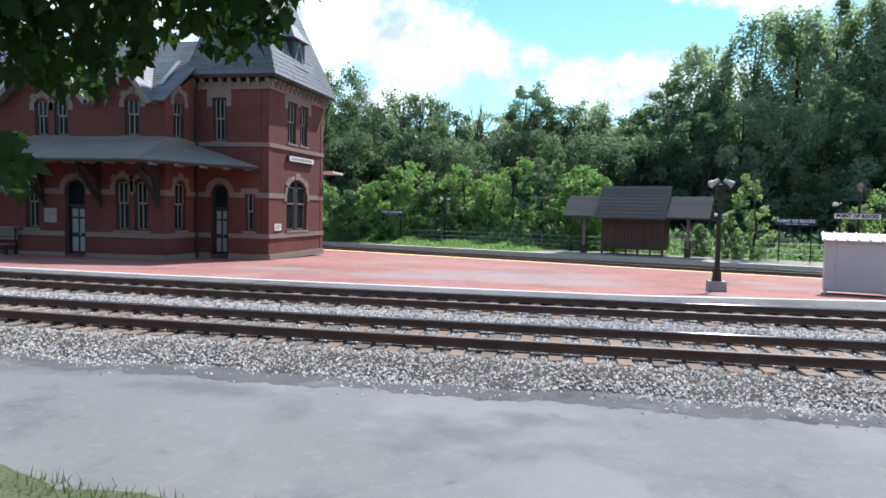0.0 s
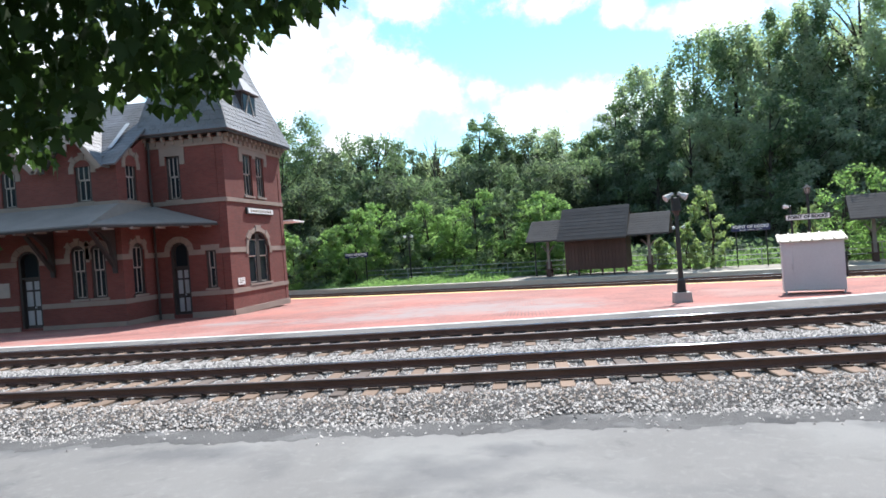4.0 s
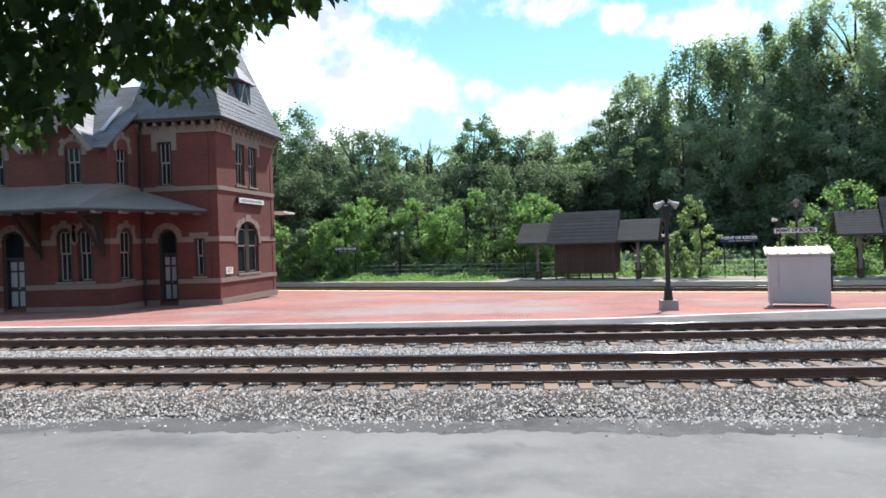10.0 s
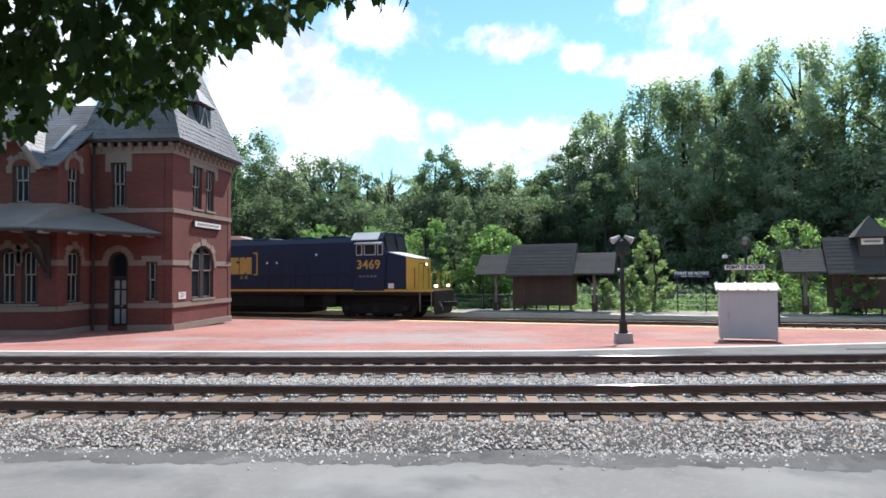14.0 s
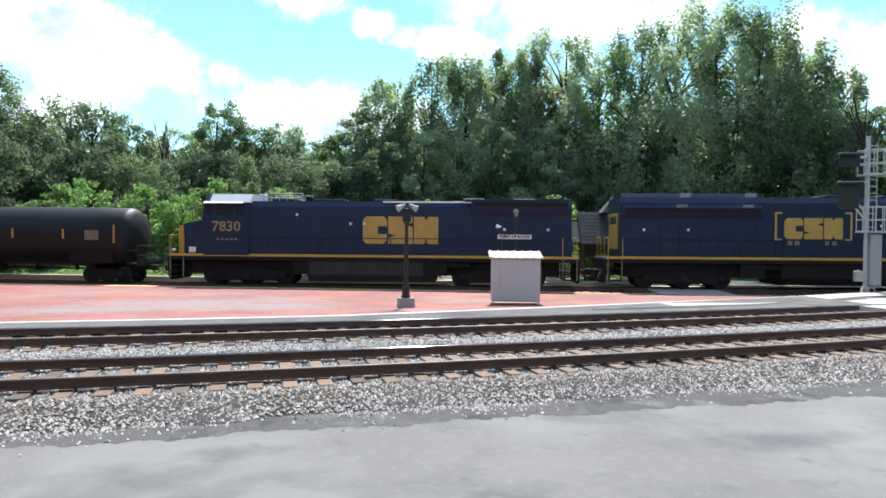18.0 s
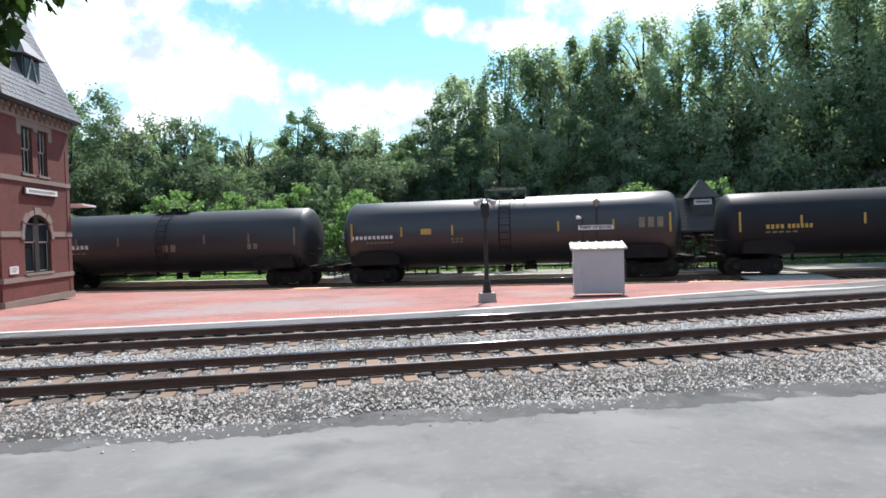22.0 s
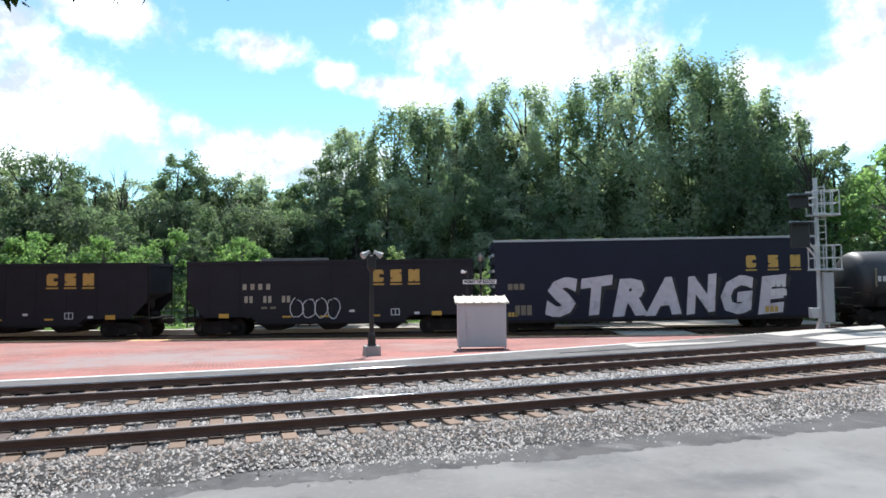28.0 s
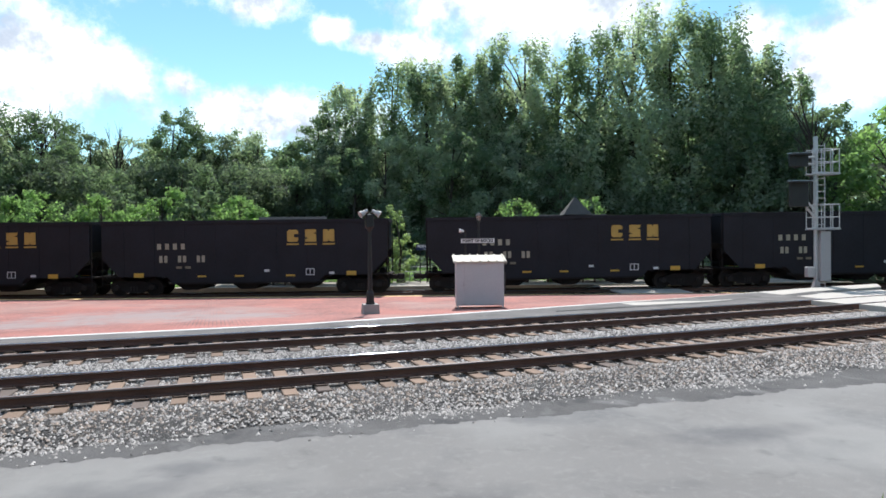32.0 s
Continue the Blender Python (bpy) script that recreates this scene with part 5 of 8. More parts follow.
for x0, x1, y0, y1 in ((18.85, 23.6, 9.3, 10.05), (18.85, 23.6, 10.35, 11.55), (18.85, 23.6, 11.85, 13.95), (18.6, 23.6, 14.19, 15.48), (18.9, 24.4, 15.70, 17.3)):
    lean_ = 0.55 if y0 > 15.6 else 0.0
    pts = [(x, y + bend(x)) for x, y in ((x0, y0), (x1, y0), (x1 + lean_, y1), (x0 + lean_, y1))]
    slab("crossing_panel", pts, [0.026] * 4, 0.2, M_concrete, "pale concrete walkway panel across the tracks")
for c0, c1, nm in ((34.0, 35.85, "near"), (36.2, 37.35, "mid"), (37.7, 39.0, "far")):
    pts = []
    for s, c in ((20.5, c0), (24.1, c0), (24.1, c1), (20.5, c1)):
        p = Vector((0, c, 0)) + FAR_U * s
        pts.append((p.x + (c - 36) * 0.25, p.y))
    near_ = nm == "near"
    slab("crossing_panel", pts, [-0.56 if near_ else far_z(22.3) - 0.015] * 2 + [far_z(22.3) - 0.015] * 2, 0.08 if near_ else 0.25, M_concrete, "pale concrete walkway panel across the far line")


# ---- beyond the far line: shelters, fence, signs ----
FPZ = -0.38


def on_far(x, c):
    return x, c - FAR_SLOPE * x


def shelter(x, y, label, cupola):
    """An open timber shelter: a planked hut on short legs under a tall shingled roof, with lower side roofs on posts."""
    e = thing("platform_shelter", label, "shelter", (x, y, FPZ), FAR_RZ, group="timber shelters")
    # planks of the hut
    hut = None
    bm = bmesh.new()
    box(bm, -1.8, 1.8, 0.10, 0.16, 0.36, 2.2)
    box(bm, -1.8, -1.74, 0.16, 1.9, 0.36, 2.2)
    box(bm, 1.74, 1.8, 0.16, 1.9, 0.36, 2.2)
    box(bm, -1.8, 1.8, 1.84, 1.9, 0.36, 2.2)
    hut = part("hut", bm, M_brownwood, e, "dark brown planked hut")
    n = 18
    me = None
    for k in range(n):
        w = 3.64 / n
        xx = -1.82 + (k + 0.5) * w
        if me is None:
            b2 = bmesh.new()
            box(b2, -w / 2 + 0.006, w / 2 - 0.006, 0.06, 0.098, 0.34, 2.18, 0.004)
            first = part("plank", b2, M_brownwood, hut)
            me = first.data
            first.location.x = xx
        else:
            ob = link("plank", me, None, hut)
            ob.location.x = xx
    for k in range(6):
        bm = bmesh.new()
        xx = -1.75 + k * 0.7
        box(bm, xx - 0.05, xx + 0.05, 0.1, 0.2, 0, 0.38)
        part("leg", bm, M_brownwood, e)
    # roofs
    def roof(x0, x1, z0, z1, y0, yr, y1, name, shift=0.0):
        for a, b, za, zb_ in ((y0, yr, z0, z1), (y1, yr, z0, z1)):
            bm = bmesh.new()
            pts = [(x0, a, za), (x1, a, za), (x1 + shift, b, zb_), (x0 + shift, b, zb_)]
            lo = [bm.verts.new(Vector(p)) for p in pts]
            hi = [bm.verts.new(Vector(p) + Vector((0, 0, 0.09))) for p in pts]
            bm.faces.new(lo)
            bm.faces.new(hi[::-1])
            for i in range(4):
                bm.faces.new((lo[i], hi[i], hi[(i + 1) % 4], lo[(i + 1) % 4]))
            r = part(name, bm, M_shingle, e, "weathered grey shingle roof")
            if a == y0:
                rows = 9
                for q in range(rows):
                    f0 = q / rows
                    b2 = bmesh.new()
                    ya, za2 = a + (b - a) * f0, za + (zb_ - za) * f0
                    yb, zb3 = a + (b - a) * (f0 + 1.05 / rows), za + (zb_ - za) * (f0 + 1.05 / rows)
                    vs = [b2.verts.new(v) for v in ((x0, ya, za2 + 0.104), (x1, ya, za2 + 0.104), (x1, yb, zb3 + 0.095), (x0, yb, zb3 + 0.095), (x0, ya, za2 + 0.088), (x1, ya, za2 + 0.088))]
                    b2.faces.new(vs[:4])
                    b2.faces.new((vs[4], vs[5], vs[1], vs[0]))
                    part("shingle_course", b2, M_shingle, r)
    roof(-2.1, 2.0, 2.1, 3.98, -0.55, 1.1, 2.6, "main_roof")
    roof(-4.1, -2.1, 2.17, 3.38, -0.4, 1.0, 2.2, "side_roof")
    roof(2.0, 4.3, 2.17, 3.38, -0.4, 1.0, 2.2, "side_roof")
    for s in (-1.95, 1.9):
        bm = bmesh.new()
        prism(bm, [(-0.3, 2.15), (2.4, 2.15), (1.1, 3.9)], "x", s, s + 0.05)
        part("gable_board", bm, M_brownwood, e)
    for xx in (-3.0, 3.05):
        bm = bmesh.new()
        box(bm, xx - 0.08, xx + 0.08, 0.5, 0.66, 0, 2.35)
        p = part("post", bm, M_postwood, e)
        bm = bmesh.new()
        prism(bm, [(xx - 0.45, 1.95), (xx - 0.37, 1.95), (xx, 1.5), (xx + 0.37, 1.95), (xx + 0.45, 1.95), (xx, 1.38)], "y", 0.54, 0.62)
        part("brace", bm, M_postwood, p)
        bm = bmesh.new()
        box(bm, xx - 0.3, xx + 0.3, 0.2, 1.0, 0.42, 0.47, 0.01)
        box(bm, xx - 0.12, xx + 0.12, 0.25, 0.33, 0, 0.42)
        box(bm, xx - 0.12, xx + 0.12, 0.85, 0.93, 0, 0.42)
        box(bm, xx - 0.16, xx + 0.16, 0.52, 0.6, 0.47, 0.95)
        part("seat", bm, M_brownwood, e, "brown timber seat round the post")
    if cupola:
        bm = bmesh.new()
        box(bm, -0.55, 0.55, 0.1, 1.3, 3.0, 4.05)
        cu = part("cupola", bm, M_shingle, e)
        bm = bmesh.new()
        vs = [bm.verts.new(p) for p in ((-0.85, -0.25, 4.02), (0.85, -0.25, 4.02), (0.85, 1.55, 4.02), (-0.85, 1.55, 4.02), (0, 0.65, 5.15))]
        bm.faces.new(vs[:4][::-1])
        for i in range(4):
            bm.faces.new((vs[i], vs[(i + 1) % 4], vs[4]))
        part("cupola_roof", bm, M_shingle, cu, "pointed shingle cupola roof")
        bm = bmesh.new()
        box(bm, -0.48, 0.48, 0.06, 0.1, 3.62, 3.95)
        pn = part("sign_panel", bm, M_white, cu, "pale sign panel")
        bm = bmesh.new()
        box(bm, -0.36, 0.36, 0.05, 0.06, 3.74, 3.83)
        part("letter_bar", bm, M_letter_dim, pn)
        bm = bmesh.new()
        box(bm, -0.2, 0.85, 0.02, 0.06, 1.86, 1.96)
        part("notice_strip", bm, M_white, e, "white notice strip")
    return e


shelter(4.15, 39.55, "brown timber shelter with weathered shingle roofs on the far platform", False)
shelter(20.35, 34.1, "brown timber shelter with a pointed cupola on the far platform", True)

# pipe fence along the back of the far platform
fence = thing("pipe_fence", "grey metal pipe fence along the back of the far platform", "fence")
s = -24.0
while s < 36:
    p = Vector((0, 43.2, FPZ)) + FAR_U * s
    bm = bmesh.new()
    rod(bm, (p.x, p.y, FPZ), (p.x, p.y, FPZ + 0.95), 0.03, 6)
    part("post", bm, M_fence, fence)
    s += 1.9
for z in (0.35, 0.62, 0.93):
    a = Vector((0, 43.2, FPZ + z)) + FAR_U * -24
    b = Vector((0, 43.2, FPZ + z)) + FAR_U * 35.7
    bm = bmesh.new()
    rod(bm, a, b, 0.025, 6)
    part("rail", bm, M_fence, fence)


def name_sign(x, c, label):
    px2, py2 = on_far(x, c)
    e = thing("name_sign", label, "sign", (px2, py2, FPZ), FAR_RZ, group="navy name signs")
    for xx in (-0.75, 0.75):
        bm = bmesh.new()
        box(bm, xx - 0.03, xx + 0.03, -0.035, 0.03, 0, 2.3)
        part("post", bm, M_black, e)
    bm = bmesh.new()
    box(bm, -0.98, 0.98, -0.08, -0.04, 1.98, 2.33, 0.005)
    part("board", bm, M_navy_sign, e)
    words("lettering", "POINT OF ROCKS", 0.22, M_white, e, (0, -0.086, 2.21), width=1.8, bold=0.008, depth=0.002)
    for k in range(3):
        bm = bmesh.new()
        box(bm, -0.55 + k * 0.4, -0.22 + k * 0.4, -0.088, -0.08, 2.03, 2.065)
        part("letter_bar", bm, M_letter_white, e)
    return e


name_sign(12.45, 42.0, "navy name sign with white letters on two posts")
name_sign(-12.0, 42.0, "navy name sign with white letters on two posts")


def far_lamp(x, c, h=3.15):
    px2, py2 = on_far(x, c)
    e = thing("far_lamp_post", "slim black lamp post with twin white heads", "lamp post", (px2, py2, FPZ), FAR_RZ, group="slim lamp posts")
    bm = bmesh.new()
    rod(bm, (0, 0, 0), (0, 0, h), 0.045, 8)
    rod(bm, (0, 0, 0), (0, 0, 0.4), 0.09, 8, 0.06)
    rod(bm, (-0.3, 0, h), (0.3, 0, h), 0.025, 6)
    part("pole", bm, M_black, e)
    for s2 in (-1, 1):
        bm = bmesh.new()
        rod(bm, (s2 * 0.16, -0.03, h + 0.06), (s2 * 0.34, -0.06, h + 0.05), 0.05, 10, 0.1)
        part("loudspeaker_horn", bm, M_white, e)
    return e


far_lamp(-7.9, 42.2)
far_lamp(-15.6, 42.2)
far_lamp(0.7, 42.4, 2.2)
far_lamp(9.0, 42.4, 2.4)


# ---- trees ----
def leaf_cloud(pts, nrm, size, rng, spread=0.7, ratio=0.6):
    """Bent leaf sprays, two triangles each, at the points, loosely facing the given ways."""
    n = len(pts)
    d = nrm + rng.normal(0, spread, (n, 3))
    d /= np.linalg.norm(d, axis=1)[:, None] + 1e-9
    t = np.cross(d, rng.normal(0, 1, (n, 3)))
    t /= np.linalg.norm(t, axis=1)[:, None] + 1e-9
    b = np.cross(d, t)
    s = (size * rng.uniform(0.55, 1.35, n))[:, None]
    a0, a1 = pts - t * s * 0.5, pts + t * s * 0.5 - d * s * 0.15
    w = b * s * ratio * 0.5
    co = np.stack([a0, pts + w, a1, pts - w], 1).reshape(-1, 3)
    idx = np.arange(4 * n).reshape(n, 4)
    return co, idx


def limb_mesh(bm, p, q, r0, r1, bend_=0.0, rnd=random):
    mid = (Vector(p) + Vector(q)) / 2 + Vector((rnd.uniform(-1, 1), rnd.uniform(-1, 1), rnd.uniform(-0.3, 0.3))) * bend_
    rod(bm, p, mid, r0, 7, (r0 + r1) / 2)
    rod(bm, mid, q, (r0 + r1) / 2, 6, r1)


def tree(x, y, top, radius, material, seed, low=0.12, leaf=0.42, n=5200, lobes=16, tall=1.0, label="", group="trees behind the fence", airy=0.0, z0=-0.9, name="tree", broad=0.82, clump=(0.15, 0.30)):
    """A tapered trunk with limbs and a crown of leaf sprays gathered in uneven lobes."""
    rng = np.random.default_rng(seed)
    rnd = random.Random(seed)
    e = thing(name, label or "leafy green tree in full summer foliage", "tree", (x, y, z0), 0, group=group)
    h = top - z0
    bm = bmesh.new()
    tr = max(0.06, h * 0.016)
    fork = Vector((rnd.uniform(-0.3, 0.3), rnd.uniform(-0.3, 0.3), h * 0.45))
    tip = Vector((rnd.uniform(-0.4, 0.4), 0, h * 0.9))
    limb_mesh(bm, (0, 0, -0.1), fork, tr * 1.25, tr * 0.75, 0.006 * h, rnd)
    limb_mesh(bm, fork, tip, tr * 0.7, tr * 0.15, 0.006 * h, rnd)
    k = lobes * 5
    f = (np.arange(k) + rng.uniform(0, 1, k)) / k
    prof = np.sin(np.pi * (0.14 + broad * f)) ** 0.7
    ang = rng.uniform(0, 2 * np.pi, k)
    lean = radius * 0.25 * np.stack([np.cos(7 * f + seed), np.sin(5 * f + seed)], 1)
    rr = radius * 1.12 * prof * rng.uniform(0.18, 1.0, k) ** 0.55
    cen = np.stack([rr * np.cos(ang) + lean[:, 0], rr * np.sin(ang) + lean[:, 1], h * (low + (0.95 - low) * f)], 1)
    size = radius * rng.uniform(*clump, k) * (1 - 0.35 * f)
    rad = np.stack([size, size, size * rng.uniform(0.55, 0.95, k) * tall], 1)
    for i in range(0, k, 4):
        c = Vector(cen[i])
        zz = c.z * 0.78
        root = fork * (zz / fork.z) if zz < fork.z else fork.lerp(tip, (zz - fork.z) / (tip.z - fork.z))
        limb_mesh(bm, root, c, tr * 0.26, tr * 0.05, 0.02 * h, rnd)
    part("trunk", bm, M_bark, e)
    w = size ** 1.6
    pick = rng.choice(k, n, p=w / w.sum())
    v = np.clip(rng.normal(0, 0.62, (n, 3)), -1.05 - 0.1 * airy, 1.05 + 0.1 * airy)
    pts = cen[pick] + v * rad[pick]
    v = v[pts[:, 2] > 0.05]
    pts = pts[pts[:, 2] > 0.05]
    nrm = v * 0.9 + np.array([0, -0.1, 0.75])
    co, idx = leaf_cloud(pts, nrm, leaf, rng)
    link("crown", fast_mesh("crown", co, idx, 4), material, e)
    return e


def polar(az, dist):
    return -dist * math.sin(radians(az)), dist * math.cos(radians(az))


def top_at(el, dist):
    return EYE[2] + dist * math.tan(radians(el))


# woods behind: azimuth from the middle of the tracks (left is plus), elevation of the top, distance, crown radius
BACK = [(20.4, 11.6, 62, 3.6), (17.6, 9.2, 64, 3.4), (15.6, 8.9, 66, 3.0), (13.9, 10.2, 64, 3.8), (11.6, 9.9, 63, 3.2), (9.3, 8.4, 66, 3.0), (6.6, 8.3, 67, 3.0), (3.4, 10.7, 64, 2.6), (1.6, 8.7, 66, 3.2),
        (-1.0, 9.1, 63, 3.0), (-3.2, 9.5, 63, 3.0), (-5.2, 8.8, 64, 2.8), (-8.4, 10.8, 64, 2.6), (-10.4, 9.2, 62, 3.0), (24.5, 10.8, 64, 4.0), (29.0, 11.0, 64, 4.5)]
for i, (az, el, d, r) in enumerate(BACK):
    m = (M_leaf_mid, M_leaf_dark, M_leaf_silver, M_leaf_mid)[i % 4]
    tree(*polar(az, d), top_at(el + 0.4, d), r, m, 100 + i, low=0.1, leaf=0.26, n=14000, lobes=18, label="tall leafy woodland tree" if i % 3 else "tall woodland tree with a ragged crown", airy=0.6, broad=0.74, clump=(0.2, 0.36))
MIDROW = [(19.0, 6.6), (16.2, 6.0), (13.2, 6.4), (10.3, 6.9), (8.0, 6.3), (5.2, 6.9), (2.6, 7.0), (0.2, 6.5), (-2.2, 6.8), (-4.6, 6.4), (-6.6, 6.9), (-9.2, 7.4), (22.0, 7.0)]
for i, (az, el) in enumerate(MIDROW):
    d = 57 + (i * 7 % 4)
    tree(*polar(az, d), top_at(el, d), 2.9, (M_leaf_dark, M_leaf_mid, M_leaf_dark)[i % 3], 200 + i, low=0.06, leaf=0.24, n=11500, lobes=15, label="dense dark green tree at the wood's edge", broad=0.74, clump=(0.2, 0.38))
BIG = [(-12.2, 13.6, 50, 2.6), (-14.9, 14.5, 50, 2.8), (-17.7, 14.9, 51, 2.7), (-20.6, 14.9, 50, 2.6), (-23.2, 15.8, 49, 2.3), (-26.4, 16.9, 49, 2.6), (-29.4, 15.3, 50, 2.4), (-32.6, 16.8, 47, 2.9), (-35.6, 18.1, 46, 3.4), (-38.6, 17.4, 46, 3.2), (-41.6, 16.9, 46, 3.2), (-44.4, 14.9, 46, 2.6), (-46.6, 12.3, 47, 2.2)]
for i, (az, el, d, r) in enumerate(BIG):
    d, r = d * 1.28, r * 1.28
    tree(*polar(az, d), top_at(el + 0.7, d), r * 1.15, M_leaf_silver if i % 3 != 1 else M_leaf_mid, 300 + i, low=0.05, leaf=0.31, n=25000, lobes=27, tall=2.6, label="tall tree with upright branches, silvery leaves greyed for distance haze", airy=1.0, broad=0.66, clump=(0.11, 0.25))
RIGHT = [(-50.2, 10.6, 56, 3.2), (-53.5, 10.3, 55, 3.4), (-57.0, 10.5, 55, 3.6), (-48.4, 9.0, 60, 3.0), (-61.0, 10.5, 55, 4.0)]
for i, (az, el, d, r) in enumerate(RIGHT):
    tree(*polar(az, d), top_at(el, d), r, (M_leaf_mid, M_leaf_light)[i % 2], 350 + i, low=0.06, leaf=0.30, n=9500, lobes=18, label="leafy tree beyond the crossing")
FILL = [(-11.5, 8.5), (-14.0, 9.6), (-17.0, 8.8), (-20.0, 10.0), (-23.0, 8.8), (-26.0, 10.5), (-29.5, 9.2), (-33.0, 10.6), (-36.5, 9.0), (-40.0, 10.4), (-43.5, 8.0), (-47.0, 7.6)]
for i, (az, el) in enumerate(FILL):
    d = 57 + 1.3 * (i % 3)
    tree(*polar(az, d), top_at(el, d), 3.5, (M_leaf_mid, M_leaf_silver, M_leaf_silver)[i % 3], 400 + i, low=0.04, leaf=0.29, n=11500, lobes=16, label="dark undergrowth tree in the shade")
# bright young trees and bushes just behind the fence
BUSH = [(20.3, 2.4, 50), (18.4, 1.6, 49), (16.9, 2.4, 49.5), (14.4, 3.8, 50), (12.6, 4.4, 51.5), (10.6, 2.6, 50), (8.4, 4.2, 50), (6.1, 3.4, 50), (4.1, 4.8, 48.5), (1.7, 4.8, 47.5), (-0.5, 3.7, 47), (-2.3, 4.3, 47), (-3.7, 3.0, 46)]
for i, (az, el, d) in enumerate(BUSH):
    tree(*polar(az, d), top_at(el, d), 1.55 + 0.12 * el, M_leaf_light if i % 4 != 1 else M_leaf_mid, 500 + i, low=0.03, leaf=0.21, n=6500, lobes=13, label="bright green young tree behind the fence", group="young trees by the fence")
SMALL = [(-15.1, 3.6, 40.5, 0.95), (-13.6, 0.6, 41, 0.7), (-22.2, 1.2, 38.3, 0.75), (-24.8, 4.0, 42, 1.7), (-26.6, 3.2, 42, 1.4), (-11.4, -0.6, 42, 0.6), (-29.2, 1.5, 40, 0.9), (-32.5, 4.0, 43, 1.6), (17.2, 0.2, 47.5, 0.9), (14.8, -0.4, 47.5, 0.7)]
for i, (az, el, d, r) in enumerate(SMALL):
    tree(*polar(az, d), top_at(el, d), r, M_leaf_pale if i in (0, 1, 2, 5) else M_leaf_light, 600 + i, low=0.03, leaf=0.17, n=2600, lobes=13, tall=1.3, label="small pale green sapling by the fence", group="saplings by the fence", name="sapling")

# bare dead crowns that stand over the wood
def snag(az, el, d, seed):
    rnd = random.Random(seed)
    x, y = polar(az, d)
    top = top_at(el, d) + 0.95
    e = thing("dead_tree", "bare grey dead treetop standing out of the wood", "tree", (x, y, -0.95), 0, group="bare dead trees")
    bm = bmesh.new()
    rod(bm, (0, 0, 0), (0.1, 0, top * 0.75), 0.2, 7, 0.1)
    for k in range(26):
        z = top * rnd.uniform(0.55, 0.8)
        a = rnd.uniform(0, 6.28)
        q = Vector((math.cos(a) * rnd.uniform(0.4, 1.7), math.sin(a) * 1.2, 0)) + Vector((0, 0, min(top, z + rnd.uniform(1.2, 3.2))))
        rod(bm, (0.1, 0, z), q, 0.05, 5, 0.012)
        for _ in range(3):
            q2 = q + Vector((rnd.uniform(-0.5, 0.5), rnd.uniform(-0.4, 0.4), rnd.uniform(0.2, 0.7)))
            rod(bm, Vector((0.1, 0, z)).lerp(q, 0.7), q2, 0.02, 4, 0.008)
    part("branch", bm, M_bark, e)


snag(7.4, 9.7, 65, 1)
snag(12.4, 11.0, 64, 2)
snag(-48.6, 10.6, 52, 3)

# the dark depth of the wood and the weeds along the fence
rng = np.random.default_rng(7)
n = 90000
az = rng.uniform(-75, 62, n)
dist = rng.uniform(66, 90, n)
skyline = np.interp(az, [-75, -48, -46, -12, -10, 0, 17, 20, 62], [7.6, 7.6, 9.2, 9.2, 7.4, 7.0, 6.8, 8.6, 9.0]) + 0.55 * np.sin(az * 1.9) + 0.35 * np.sin(az * 4.3 + 1) + rng.normal(0, 0.25, n)
zz = -0.6 + rng.uniform(0, 1, n) ** 0.7 * (2.6 + dist * np.tan(np.radians(skyline)))
pts = np.stack([-dist * np.sin(np.radians(az)), dist * np.cos(np.radians(az)), zz], 1)
co, idx = leaf_cloud(pts, np.tile([0, -0.6, 0.5], (n, 1)), 0.75, rng)
tagged(link("far_woods", fast_mesh("far_woods", co, idx, 4), M_leaf_dark), "dense dark green woodland behind the tree line", "woods", kind="stuff")
# trees added out of view behind the lane, which hold back sky light
n = 32000
pts = np.stack([rng.uniform(-120, 120, n), rng.uniform(-34, -20, n), 0.3 + rng.uniform(0, 1, n) * 15.0], 1)
pts[:, 2] *= 0.85 + 0.15 * np.sin(pts[:, 0] * 0.4)
co, idx = leaf_cloud(pts, np.tile([0, 0.6, 0.5], (n, 1)), 1.5, rng)
tagged(link("woods_behind", fast_mesh("woods_behind", co, idx, 4), M_leaf_dark), "unseen woodland added behind the lane to close the place and block sky light", "woods", kind="stuff")
n = 26000
s = rng.uniform(-26, 38, n)
off = rng.uniform(0.0, 3.2, n)
zz = -0.6 + rng.uniform(0, 1, n) ** 1.5 * (0.9 + 0.3 * np.sin(s))
bx_ = s * FAR_U.x + off * FAR_N.x
by_ = 43.6 + s * FAR_U.y + off * FAR_N.y
co, idx = leaf_cloud(np.stack([bx_, by_, zz], 1), np.tile([0, -0.3, 0.7], (n, 1)), 0.16, rng)
n = 30000
s = rng.uniform(-26, -0.5, n)
off = rng.uniform(-3.9, 0.0, n)
zz = -0.38 + rng.uniform(0, 1, n) ** 1.6 * (0.30 + 0.16 * np.sin(s * 1.7) + 0.1 * np.sin(s * 4.1)) * np.clip((off + 4.2) / 1.5, 0.3, 1)
low_co, low_idx = leaf_cloud(np.stack([s * FAR_U.x + off * FAR_N.x, 43.6 + s * FAR_U.y + off * FAR_N.y, zz], 1), np.tile([0, -0.3, 0.7], (n, 1)), 0.12, rng)
tagged(link("platform_weeds", fast_mesh("platform_weeds", low_co, low_idx, 4), M_leaf_light), "low green weeds grown over the far platform", "weeds", kind="stuff")
tagged(link("fence_weeds", fast_mesh("fence_weeds", co, idx, 4), M_leaf_light), "bright green weeds and vines along the pipe fence", "weeds", kind="stuff")
n = 16000
ga = rng.uniform(-62, 50, n)
